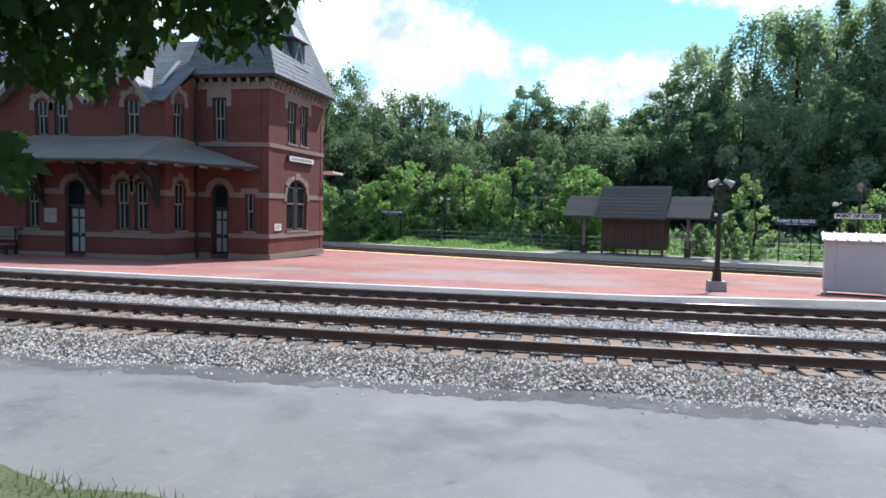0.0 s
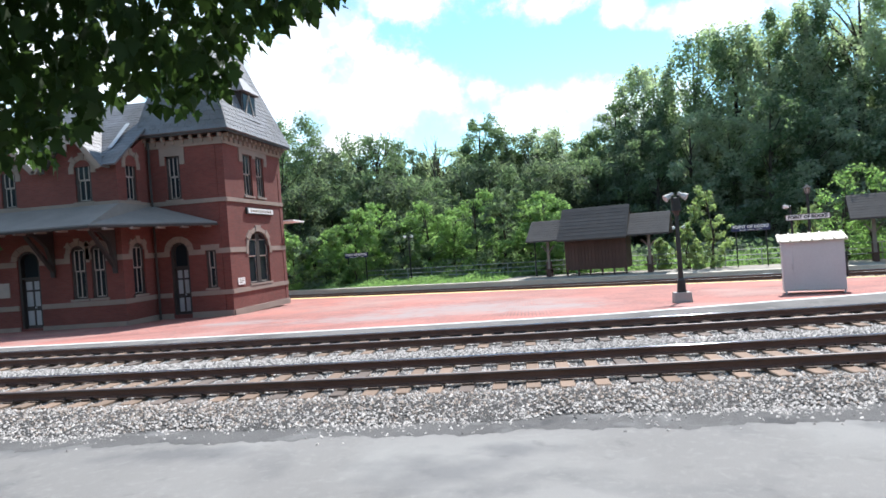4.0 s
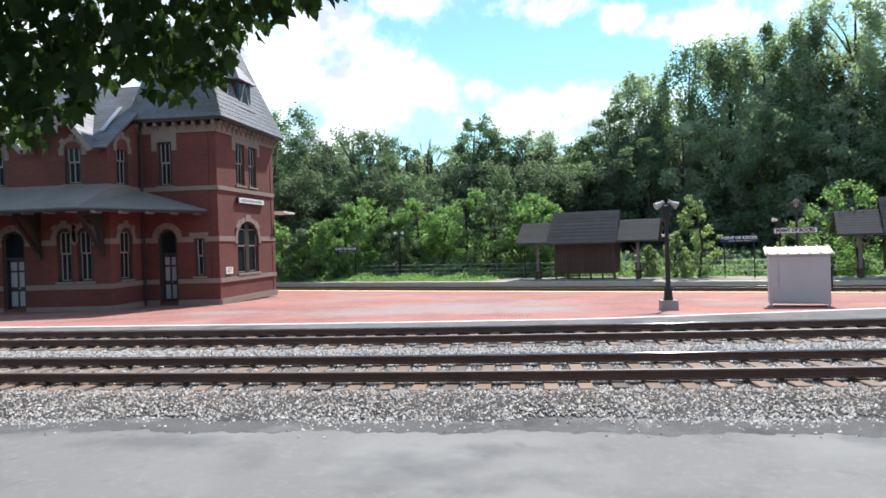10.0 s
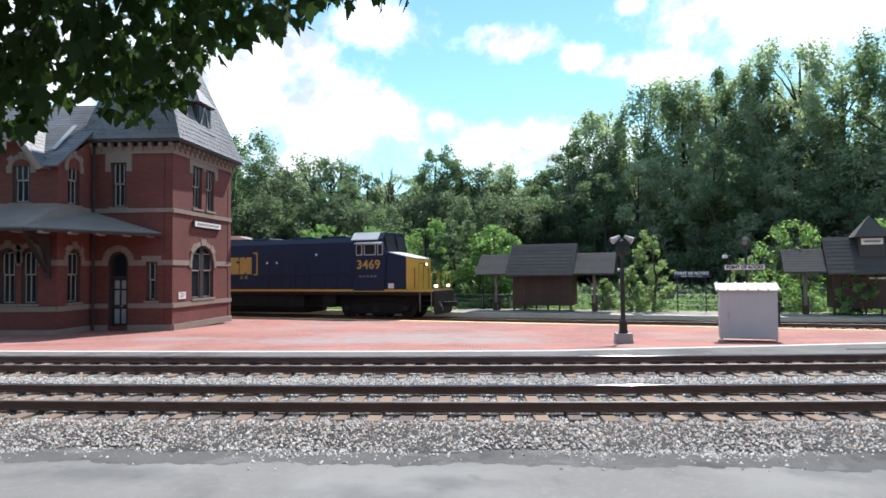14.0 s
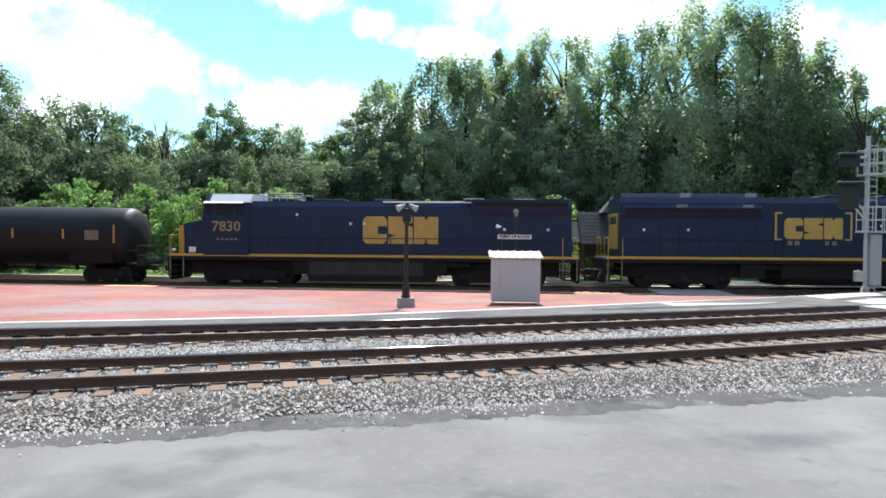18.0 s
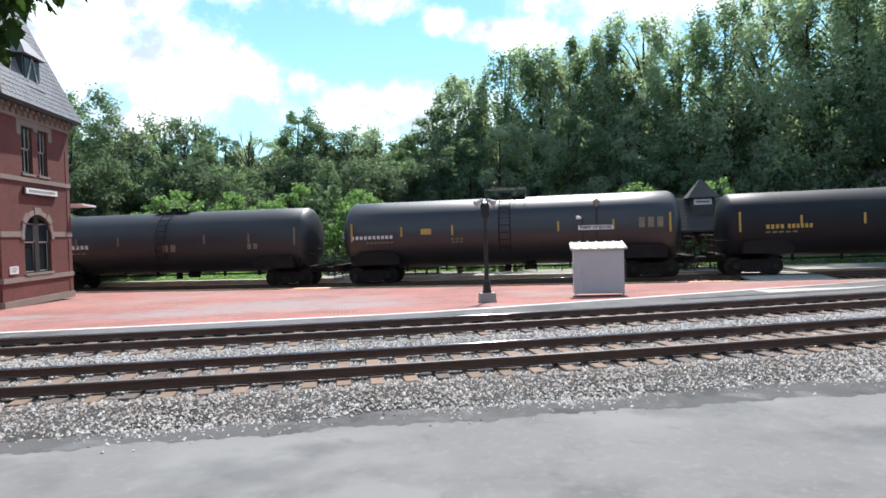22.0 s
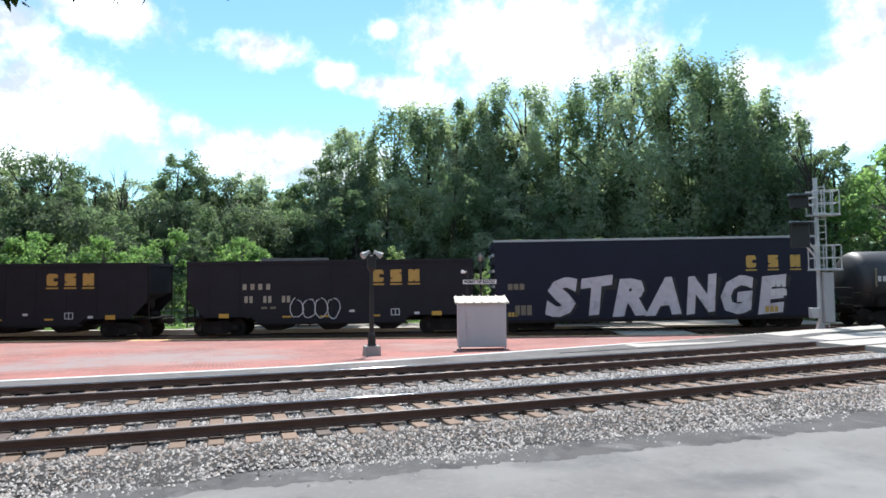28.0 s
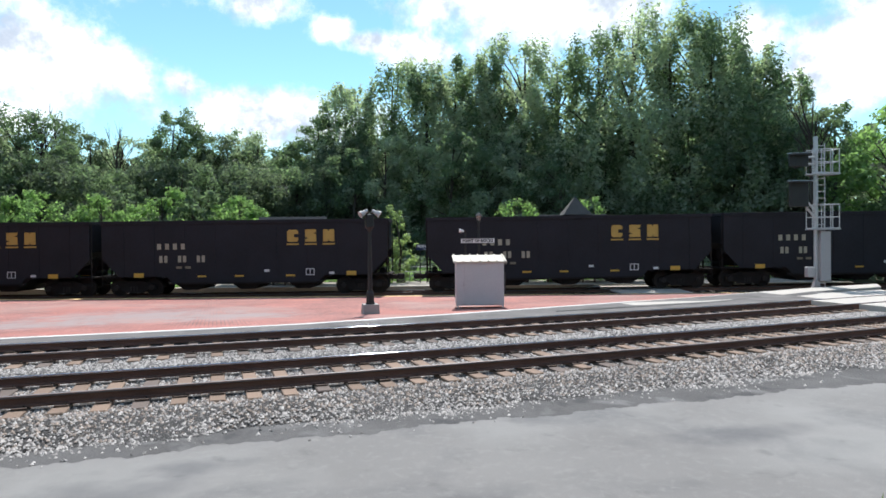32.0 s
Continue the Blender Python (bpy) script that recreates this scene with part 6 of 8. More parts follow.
gd = rng.uniform(43, 50, n)
zz = -0.6 + rng.uniform(0, 1, n) ** 1.3 * 1.6
pts = np.stack([-gd * np.sin(np.radians(ga)), gd * np.cos(np.radians(ga)) + 3.2 - 0.02 * gd * (ga < 0) * np.abs(ga) * 0.0, zz], 1)
pts = pts[pts[:, 1] > 44.5 - FAR_SLOPE * pts[:, 0]]
co, idx = leaf_cloud(pts, np.tile([0, -0.3, 0.7], (len(pts), 1)), 0.4, rng)
tagged(link("undergrowth", fast_mesh("undergrowth", co, idx, 4), M_leaf_mid), "low green undergrowth at the foot of the trees", "undergrowth", kind="stuff")


# ---- the maple over the lane ----
maple = thing("maple_tree", "maple tree with dark hanging leaves over the grass bank", "tree", (-8.2, 3.4, 0.1))
bm = bmesh.new()
limb_mesh(bm, (0, 0, -0.4), (0.2, 0.1, 3.2), 0.32, 0.22, 0.1, random.Random(1))
limb_mesh(bm, (0.2, 0.1, 3.2), (0.1, 0.4, 9.0), 0.2, 0.05, 0.3, random.Random(2))
rnd = random.Random(5)


def low_edge(a):
    """How low the leaves hang, in degrees over the eye, from the trunk side outwards."""
    return 0.45 + np.interp(a, [-16, -4, 0.3, 4, 7.4, 10.4, 13.4, 15, 18.3, 20.2, 22, 23.5, 25.2, 27.6, 29.4, 32, 33, 35, 36.5, 38, 40.7, 42.4, 46, 60], [27, 24.5, 23.4, 22.6, 21.6, 22.2, 20.9, 19.4, 18.6, 17.8, 16.2, 14.6, 12.2, 11.0, 11.8, 13.0, 11.8, 10.3, 8.0, 7.3, 7.6, 7.9, 9, 10])


def maple_leaf():
    """The outline of a five-pointed leaf, stem at the origin."""
    half = [(0.03, 0.06), (0.30, -0.02), (0.24, 0.14), (0.50, 0.34), (0.36, 0.38), (0.40, 0.52), (0.22, 0.50), (0.17, 0.70), (0.0, 1.0)]
    return np.array([(0, 0)] + half + [(-u, v) for u, v in half[-2::-1]])


shape = maple_leaf()
n = 42000
a = rng.uniform(-14, 58, n)
el = rng.uniform(0, 50, n)
edge = low_edge(a) + np.abs(rng.normal(0, 1.0, n)) * 0.6 + 0.35 * np.sin(a * 2.1)
thin = np.clip((el - edge) / 1.2, 0.35, 1) * np.where(a < 16, 0.8, 1.0) * np.where(el > 32, 0.3, 1.0)
# gaps between the sprays, and one spray that hangs by itself
thin *= np.where(np.sin(a * 0.9 + 0.6 * np.sin(el * 0.7)) * np.sin(el * 1.25 + 0.8 * np.sin(a * 0.5)) > 0.72, 0.35, 1.0)
spray = (a > 42.4 + 0.25 * np.abs(el - 3.0)) & (el > 0.8) & (el < 5.2)
keep = ((el > edge) & (rng.uniform(0, 1, n) < thin * 0.68)) | (spray & (rng.uniform(0, 1, n) < 0.6))
a, el = a[keep], el[keep]
d = rng.uniform(2.7, 4.3, len(a))
pts = np.stack([-d * np.cos(np.radians(el)) * np.sin(np.radians(a)), d * np.cos(np.radians(el)) * np.cos(np.radians(a)), EYE[2] + d * np.sin(np.radians(el))], 1)
pts -= np.array([-8.2, 3.4, 0.1])
# limbs run out into the hanging leaves, and the rest of the crown rounds off over the trunk
ends = [Vector(pts[i]) + Vector((0, 0, 0.8)) for i in rng.choice(len(pts), 18, replace=False)]
for k in range(12):
    an = rnd.uniform(0.6, 5.7)
    ends.append(Vector((math.cos(an) * rnd.uniform(2, 4), math.sin(an) * rnd.uniform(2, 4), rnd.uniform(5.5, 8.5))))
for q in ends:
    limb_mesh(bm, (0.2, 0.1, rnd.uniform(2.6, 4.4)), q, 0.05, 0.01, 0.3, rnd)
part("trunk", bm, M_bark, maple)
k = 17000
v = rng.normal(0, 1, (k, 3))
v *= (rng.uniform(0.2, 1, k) ** 0.4 / np.linalg.norm(v, axis=1))[:, None]
more = v * np.array([5.6, 4.6, 3.0]) + np.array([0.8, -0.8, 7.0]) + 0.35 * np.sin(4 * v[:, ::-1])
wx, wy, wz = more[:, 0] - 8.2, more[:, 1] + 3.4, more[:, 2] + 0.1 - EYE[2]
out_ = (np.degrees(np.arctan2(-wx, wy)) > 47) | (np.degrees(np.arctan2(-wx, wy)) < -90) | (wz / np.hypot(wx, wy) > 0.72)
pts = np.concatenate([pts, more[out_]])
n = len(pts)
down = rng.normal(0, 0.45, (n, 3)) + np.array([0, 0, -1.0])
down /= np.linalg.norm(down, axis=1)[:, None]
side = np.cross(down, rng.normal(0, 1, (n, 3)))
side /= np.linalg.norm(side, axis=1)[:, None]
fold = np.cross(down, side)
sz = rng.uniform(0.058, 0.098, n)
k = len(shape)
co = pts[:, None, :] + sz[:, None, None] * (shape[None, :, 0, None] * side[:, None, :] + shape[None, :, 1, None] * down[:, None, :] + 0.25 * np.abs(shape[None, :, 0, None]) * fold[:, None, :])
link("crown", fast_mesh("crown", co.reshape(-1, 3), np.arange(n * k).reshape(n, k), k), M_maple, maple)
tw = bmesh.new()
for q in ends:
    for _ in range(3):
        limb_mesh(tw, q, q + Vector((rnd.uniform(-0.6, 0.9), rnd.uniform(-0.6, 0.6), rnd.uniform(-0.5, 0.3))), 0.012, 0.004, 0.05, rnd)
tagged(part("twigs", tw, M_bark, maple), kind="stuff")

# grass blades on the bank
n = 14000
gx2 = rng.uniform(-9, 9, n)
gy2 = rng.uniform(2.2, 4.75, n)
edge = np.array([bank_edge(v) for v in gx2]) + rng.normal(0, 0.07, n)
ok = gy2 < edge
gx2, gy2 = gx2[ok], gy2[ok]
n = len(gx2)
base = np.stack([gx2, gy2, np.interp(gy2, [0, 1.2, 2.6, 3.9, 4.4, 5], [0.42, 0.40, 0.1, -0.26, -0.31, -0.31])], 1)
tip = base + np.stack([rng.normal(0, 0.04, n), rng.normal(0, 0.04, n), rng.uniform(0.05, 0.14, n)], 1)
wv = np.stack([rng.uniform(0.004, 0.009, n), rng.normal(0, 0.004, n), np.zeros(n)], 1)
co = np.stack([base - wv, base + wv, tip], 1).reshape(-1, 3)
tagged(link("grass_blades", fast_mesh("grass_blades", co, np.arange(3 * n).reshape(n, 3), 3), M_blade), "short green grass along the asphalt", "grass", kind="stuff")

# loose crushed stone on the ballast, as it lies between the rails
n = 228000
sx_ = rng.uniform(-16, 30, n)
sy_ = rng.uniform(7.65, 16.5, n)
bnd = np.array([bend(v) for v in sx_])
yy = sy_ + bnd * np.clip((sy_ - 8.3) / 1.2, 0.3, 1)
zt = np.interp(sy_, [8.3, 8.6] + [y for y, z in BED], [-0.30, -0.285] + [z - 0.004 for y, z in BED])
gone = np.zeros(n, bool)
for dd in (10.165, 11.67, 14.086, 15.591):
    gone |= np.abs(sy_ - dd) < 0.075
ontie = (np.mod(sx_ + 19, 0.5) < 0.12) | (np.mod(sx_ + 19, 0.5) > 0.38)
inside = ((sy_ > 9.66) & (sy_ < 12.1)) | ((sy_ > 13.6) & (sy_ < 16.0))
gone |= ontie & inside & (rng.uniform(0, 1, n) < 0.96)
gone |= sy_ > 15.66
gone |= (inside | ((sy_ > 12.1) & (sy_ < 13.6))) & (rng.uniform(0, 1, n) < 0.28)
# stones strewn over the crumbled edge, in drifts
rim = 8.5 + 0.13 * np.sin(1.3 * sx_ + 1) + 0.08 * np.sin(3.1 * sx_) + 0.05 * np.sin(7.7 * sx_)
gone |= (sy_ < rim) & (rng.uniform(0, 1, n) > 0.45 * np.exp(-(rim - sy_) / 0.13))
gone |= (sx_ > 18.7) & (sx_ < 23.6)
sx_, yy, zt, sy_ = sx_[~gone], yy[~gone], zt[~gone], sy_[~gone]
n = len(sx_)
octa = np.array([(1, 0, -0.35), (-1, 0, -0.35), (0, 1, -0.35), (0, -1, -0.35), (0, 0, 1)], float)
tri = np.array([(0, 2, 4), (2, 1, 4), (1, 3, 4), (3, 0, 4)])
rad_ = rng.uniform(0.012, 0.030, (n, 1, 1)) * rng.uniform(0.6, 1.3, (n, 5, 1))
th = rng.uniform(0, 6.28, n)
rot_ = np.zeros((n, 3, 3))
rot_[:, 0, 0], rot_[:, 0, 1], rot_[:, 1, 0], rot_[:, 1, 1], rot_[:, 2, 2] = np.cos(th), -np.sin(th), np.sin(th), np.cos(th), 0.8
rot_[:, 0, 2] = rng.normal(0, 0.4, n)
co = np.einsum('nij,nkj->nki', rot_, octa[None] * rad_) + np.stack([sx_, yy, zt + 0.012], 1)[:, None, :]
rust = ((sy_ > 8.6) & (sy_ < 9.0) & (rng.uniform(0, 1, n) < 0.18)) | ((sy_ > 9.0) & (sy_ < 10.3) & (rng.uniform(0, 1, n) < 0.42)) | ((sy_ > 10.3) & (sy_ < 11.6)) & (rng.uniform(0, 1, n) < 0.25)
for nm, msk, mt, lb in (("ballast_stones", ~rust, M_stone, "loose grey crushed stones on the track bed"), ("rusty_stones", rust, M_rust_stone, "rust-stained crushed stones along the near rail")):
    c2 = co[msk].reshape(-1, 3)
    i2 = (tri[None] + 5 * np.arange(msk.sum())[:, None, None]).reshape(-1, 3)
    tagged(link(nm, fast_mesh(nm, c2, i2, 3), mt), lb, "ballast", kind="stuff")


# ---- the freight train: every car is built about its own middle, z from the railhead, and runs along the far line ----
moving = []


def both(bm, x0, x1, y, t, z0, z1):
    """The same slab on both sides."""
    box(bm, x0, x1, -y - t, -y, z0, z1)
    box(bm, x0, x1, y, y + t, z0, z1)


def wheelset(parent, x, r=0.46):
    for y in (-0.75, 0.75):
        bm = bmesh.new()
        rod(bm, (x, y - 0.065, r), (x, y + 0.065, r), r, 20)
        s = -1 if y < 0 else 1
        rod(bm, (x, y - s * 0.09, r), (x, y - s * 0.06, r), r + 0.03, 20)
        rod(bm, (x, y + s * 0.06, r), (x, y + s * 0.12, r), 0.14, 10)
        part("wheel", bm, M_wheel, parent, smooth=False)
    bm = bmesh.new()
    rod(bm, (x, -0.75, r), (x, 0.75, r), 0.09, 8)
    part("axle", bm, M_wheel, parent)


def truck(car, x, axles=(-0.9, 0.9), r=0.44, name="truck"):
    """A bogie: two cast side frames with springs and journal boxes, wheels and axles."""
    lo, hi = axles[0], axles[-1]
    bm = bmesh.new()
    box(bm, x - 0.3, x + 0.3, -1.15, 1.15, r + 0.05, r + 0.35, 0.03)
    t = part(name, bm, M_loco_dark, car)
    for y in (-1.12, 0.98):
        bm = bmesh.new()
        prism(bm, [(x + lo - 0.25, r - 0.12), (x + lo + 0.2, r - 0.12), (x + lo + 0.42, r - 0.28), (x + hi - 0.42, r - 0.28), (x + hi - 0.2, r - 0.12), (x + hi + 0.25, r - 0.12), (x + hi + 0.25, r + 0.12), (x + 0.5 * hi, r + 0.34), (x + 0.5 * lo, r + 0.34), (x + lo - 0.25, r + 0.12)], "y", y, y + 0.14)
        part("side_frame", bm, M_loco_dark, t)
        for a in axles:
            bm = bmesh.new()
            ys = y - 0.06 if y < 0 else y + 0.14
            rod(bm, (x + a, ys, r), (x + a, ys + 0.06, r), 0.14, 10)
            part("journal_box", bm, M_wheel, t)
        for k in (-0.14, 0.0, 0.14):
            bm = bmesh.new()
            yy = y + 0.02 if y < 0 else y + 0.12
            rod(bm, (x + k, yy, r - 0.2), (x + k, yy, r + 0.1), 0.05, 8)
            part("spring", bm, M_wheel, t)
    for a in axles:
        wheelset(t, x + a, r)
    return t


def coupler(car, x, sgn):
    bm = bmesh.new()
    box(bm, min(x, x - sgn * 0.9), max(x, x - sgn * 0.9), -0.12, 0.12, 0.68, 0.92, 0.02)
    box(bm, min(x + sgn * 0.12, x - sgn * 0.2), max(x + sgn * 0.12, x - sgn * 0.2), -0.2, 0.16, 0.66, 0.96, 0.03)
    part("coupler", bm, M_wheel, car)
    bm = bmesh.new()
    rod(bm, (x - sgn * 0.5, 0.3, 0.75), (x - sgn * 0.1, 0.28, 0.5), 0.03, 6)
    rod(bm, (x - sgn * 0.1, 0.28, 0.5), (x + sgn * 0.15, 0.15, 0.6), 0.03, 6)
    part("brake_hose", bm, M_black, car)


def emblem(car, x, z, w, h, y, material=None, gap=0.06):
    """Three yellow blocks with notches, standing for the railway's painted emblem."""
    material = material or M_lettering
    sy = -1 if y < 0 else 1
    for k in range(3):
        bm = bmesh.new()
        bw = w / 3 - gap
        a = x - w / 2 + k * w / 3 + gap / 2
        def up(pts):
            prism(bm, [(a + bw * u if sy < 0 else 2 * x - a - bw * u, z - h / 2 + h * v) for u, v in pts], "y", min(y, y + sy * 0.006), max(y, y + sy * 0.006))
        c = 0.14
        up([(c, 0), (1 - c, 0), (1, c), (1, 0.36), (0.62, 0.36), (0.62, 0.64), (1, 0.64), (1, 1 - c), (1 - c, 1), (c, 1), (0, 1 - c), (0, c)] if k == 0 else
           [(0, 0), (1, 0), (1, 0.62), (0.7, 0.7), (1, 0.78), (1, 1), (0, 1), (0, 0.38), (0.3, 0.3), (0, 0.22)] if k == 1 else
           [(0, 0), (0.42, 0), (0.5, 0.16), (0.58, 0), (1, 0), (1, 1), (0.58, 1), (0.5, 0.84), (0.42, 1), (0, 1)])
        part("emblem_block", bm, material, car, "yellow emblem block")


def bars(car, x, z, n, w, h, y, material, gap=0.35):
    """A row of plain bars in place of small stencilled writing."""
    step = w / n
    sy = -1 if y < 0 else 1
    for k in range(n):
        bm = bmesh.new()
        a = x - w / 2 + k * step
        box(bm, a, a + step * (1 - gap), min(y, y + sy * 0.006), max(y, y + sy * 0.006), z - h / 2, z + h / 2)
        part("stencil_bar", bm, material, car)


def sill_marks(car, y, zs, material, w=0.28, h=0.09, name="reflector"):
    for x, z in zs:
        bm = bmesh.new()
        sy = -1 if y < 0 else 1
        box(bm, x - w / 2, x + w / 2, min(y, y + sy * 0.008), max(y, y + sy * 0.008), z - h / 2, z + h / 2)
        part(name, bm, material, car)


def locomotive(label, half, body_rear, nose_front, nose_rear, cab_rear, hood_top, cab_top, number, wide_cap, logo_x, logo_w, logo_h, bracket):
    """A six-axle diesel locomotive that faces +x."""
    e = thing("locomotive", label, "locomotive", group="locomotives of the freight train")
    W2 = 1.5
    fr = half - (1.2 if bracket else 0.9)
    # heights of the nose at its back and front
    nz1, nz0 = (3.70, 3.28) if bracket else (3.3, 3.0)
    rr = -half + 0.7
    bm = bmesh.new()
    box(bm, rr, fr, -W2, W2, 1.22, 1.47, 0.02)
    part("frame", bm, M_loco_dark, e)
    bm = bmesh.new()
    both(bm, rr, fr, W2, 0.015, 1.42, 1.55)
    part("sill_stripe", bm, M_loco_yellow, e, "yellow stripe along the frame")
    # long hood with doors and a flared radiator
    hood_w = 1.46
    bm = bmesh.new()
    prism(bm, [(-hood_w, 1.47), (hood_w, 1.47), (hood_w, hood_top - 0.28), (hood_w - 0.22, hood_top), (-hood_w + 0.22, hood_top), (-hood_w, hood_top - 0.28)], "x", body_rear, cab_rear)
    hood = part("long_hood", bm, M_loco_blue, e, "dark navy engine hood")
    rad0, rad1 = body_rear + 0.15, body_rear + (7.0 if bracket else 5.1)
    bm = bmesh.new()
    if bracket:
        prism(bm, [(-hood_w, 3.45), (hood_w, 3.45), (1.60, 3.7), (1.60, 4.0), (0.95, hood_top + 0.22), (-0.95, hood_top + 0.22), (-1.60, 4.0), (-1.60, 3.7)], "x", rad0, rad1)
        for y in (-1, 1):
            for x0 in (rad0 + 2.6, rad1 - 1.0):
                b2 = bmesh.new()
                vs_ = [b2.verts.new(p_) for p_ in ((x0, y * 1.59, 4.03), (x0 + 0.55, y * 1.59, 4.03), (x0 + 0.95, y * 0.97, hood_top + 0.235), (x0 + 0.4, y * 0.97, hood_top + 0.235))]
                vs2 = [b2.verts.new(v_.co - Vector((0, y * 0.02, 0.04))) for v_ in vs_]
                b2.faces.new(vs_)
                b2.faces.new(vs2[::-1])
                for q_ in range(4):
                    b2.faces.new((vs_[q_], vs2[q_], vs2[(q_ + 1) % 4], vs_[(q_ + 1) % 4]))
                part("roof_panel", b2, M_roofgrey, e, "faded grey sloping roof panel")
        b2 = bmesh.new()
        box(b2, body_rear - 0.03, body_rear - 0.002, -1.05, 1.05, 1.9, 3.75, 0.01)
        endp = part("rear_panel", b2, M_loco_yellow, e, "yellow rear end panel")
        b2 = bmesh.new()
        box(b2, body_rear - 0.045, body_rear - 0.03, -0.75, 0.75, 3.2, 3.6)
        part("rear_window", b2, M_glasscab, endp)
    else:
        prism(bm, [(-hood_w, 3.55), (hood_w, 3.55), (1.62, 3.95), (1.62, hood_top + 0.12), (-1.62, hood_top + 0.12), (-1.62, 3.95)], "x", rad0, rad1)
        for y in (-1, 1):
            # white strip draws the sunlit line along the hood's edge
            b2 = bmesh.new()
            box(b2, -5.8, -0.7, min(y * 1.2, y * 1.3), max(y * 1.2, y * 1.3), hood_top - 0.06, hood_top + 0.03, 0.01)
            part("roof_edge", b2, M_white, e, "white strip standing for sunlight on the roof edge")
    rad = part("radiator", bm, M_loco_blue, e, "flared radiator section")
    for k in range(0 if bracket else 4):
        bm = bmesh.new()
        x = rad0 + 0.4 + k * 1.3
        box(bm, x, x + 1.05, -1.5, 1.5, hood_top + 0.12, hood_top + 0.17, 0.01)
        part("radiator_grille", bm, M_galv if k % 2 else M_loco_dark, rad)
    bm = bmesh.new()
    both(bm, rad0 + 0.1, rad1 - 0.1, 1.60, 0.025, 3.74 if bracket else hood_top - 0.25, 3.97 if bracket else hood_top - 0.02)
    part("intake_grille", bm, M_loco_dark, rad)
    n = int((cab_rear - body_rear) / 0.95)
    for k in range(n):
        x = body_rear + 0.15 + k * (cab_rear - body_rear - 0.2) / n
        for y in (-1, 1):
            bm = bmesh.new()
            y0 = y * hood_w
            box(bm, x, x + 0.82, min(y0, y0 + y * 0.018), max(y0, y0 + y * 0.018), 1.62, 3.35, 0.004)
            part("hood_door", bm, M_loco_blue, hood)
    for x, w in ((cab_rear - 1.6, 1.3), (cab_rear - 4.0, 1.6), (cab_rear - 7.0, 1.2)):
        bm = bmesh.new()
        box(bm, x - w / 2, x + w / 2, -0.7, 0.7, hood_top, hood_top + 0.16, 0.03)
        part("roof_hatch", bm, M_loco_blue, hood)
    bm = bmesh.new()
    rod(bm, (cab_rear - 2.8, 0, hood_top), (cab_rear - 2.8, 0, hood_top + 0.25), 0.22, 12)
    part("exhaust_stack", bm, M_loco_dark, hood)
    # cab and nose
    bm = bmesh.new()
    prism(bm, [(cab_rear, 1.47), (nose_rear, 1.47), (nose_rear + 0.12, nz1 - 0.1), (nose_rear - 0.10, cab_top - 0.32), (cab_rear, cab_top - 0.32)], "y", -1.52, 1.52)
    cab = part("cab", bm, M_loco_blue, e, "navy driving cab")
    # white roof shell: the sun's highlight is put into its colour
    bm = bmesh.new()
    prism(bm, [(-1.6, cab_top - 0.36), (-1.2, cab_top + 0.06), (1.2, cab_top + 0.06), (1.6, cab_top - 0.36), (1.56, cab_top - 0.40), (-1.56, cab_top - 0.40)], "x", cab_rear - 0.1, nose_rear - 0.36)
    part("cab_roof", bm, M_white, cab, "cab roof coloured white for the sunlight on it")
    bm = bmesh.new()
    prism(bm, [(-1.56, cab_top - 0.37), (-1.18, cab_top + 0.03), (1.18, cab_top + 0.03), (1.56, cab_top - 0.37)], "x", nose_rear - 0.36, nose_rear - 0.06)
    part("cab_brow", bm, M_loco_blue, cab)
    for y in (-1, 1):
        bm = bmesh.new()
        prism(bm, [(y * 1.53, 4.27), (y * 1.78, 4.17), (y * 1.78, 4.15), (y * 1.53, 4.24)], "x", cab_rear + 0.1 * (nose_rear - cab_rear), cab_rear + 0.97 * (nose_rear - cab_rear))
        part("window_visor", bm, M_white, cab, "white visor over the cab windows")
    for y in (-1, 1):
        w = (nose_rear - cab_rear)
        for a, b in ((0.10, 0.30), (0.36, 0.74), (0.80, 0.97)):
            bm = bmesh.new()
            y0 = y * 1.525
            box(bm, cab_rear + a * w, cab_rear + b * w, min(y0, y0 + y * 0.02), max(y0, y0 + y * 0.02), 3.5, 4.15)
            f = part("cab_window", bm, M_box if bracket else M_loco_blue, cab)
            bm = bmesh.new()
            box(bm, cab_rear + a * w + 0.05, cab_rear + b * w - 0.05, min(y0 + y * 0.02, y0 + y * 0.03), max(y0 + y * 0.02, y0 + y * 0.03), 3.55, 4.10)
            part("pane", bm, M_glasscab, f)
    for y0, y1 in ((-1.3, -0.15), (0.15, 1.3)):
        bm = bmesh.new()
        prism(bm, [(nose_rear + 0.125, nz1 - 0.06), (nose_rear + 0.145, nz1 - 0.06), (nose_rear - 0.03, cab_top - 0.12), (nose_rear - 0.055, cab_top - 0.12)], "y", y0, y1)
        part("windscreen", bm, M_glasscab, cab)
    bm = bmesh.new()
    # the nose is cut back at its corners
    plan = [(nose_rear, -1.45), (nose_front - 0.45, -1.45), (nose_front, -0.95), (nose_front, 0.95), (nose_front - 0.45, 1.45), (nose_rear, 1.45)]
    slope = (nz1 - nz0) / (nose_front - nose_rear)
    low_ = [bm.verts.new((x, y, 1.47)) for x, y in plan]
    up_ = [bm.verts.new((x, y, nz1 - slope * (x - nose_rear))) for x, y in plan]
    bm.faces.new(low_[::-1])
    bm.faces.new(up_)
    for q in range(6):
        bm.faces.new((low_[q], low_[(q + 1) % 6], up_[(q + 1) % 6], up_[q]))
    nose = part("nose", bm, M_loco_blue, e, "navy short nose")
    bm = bmesh.new()
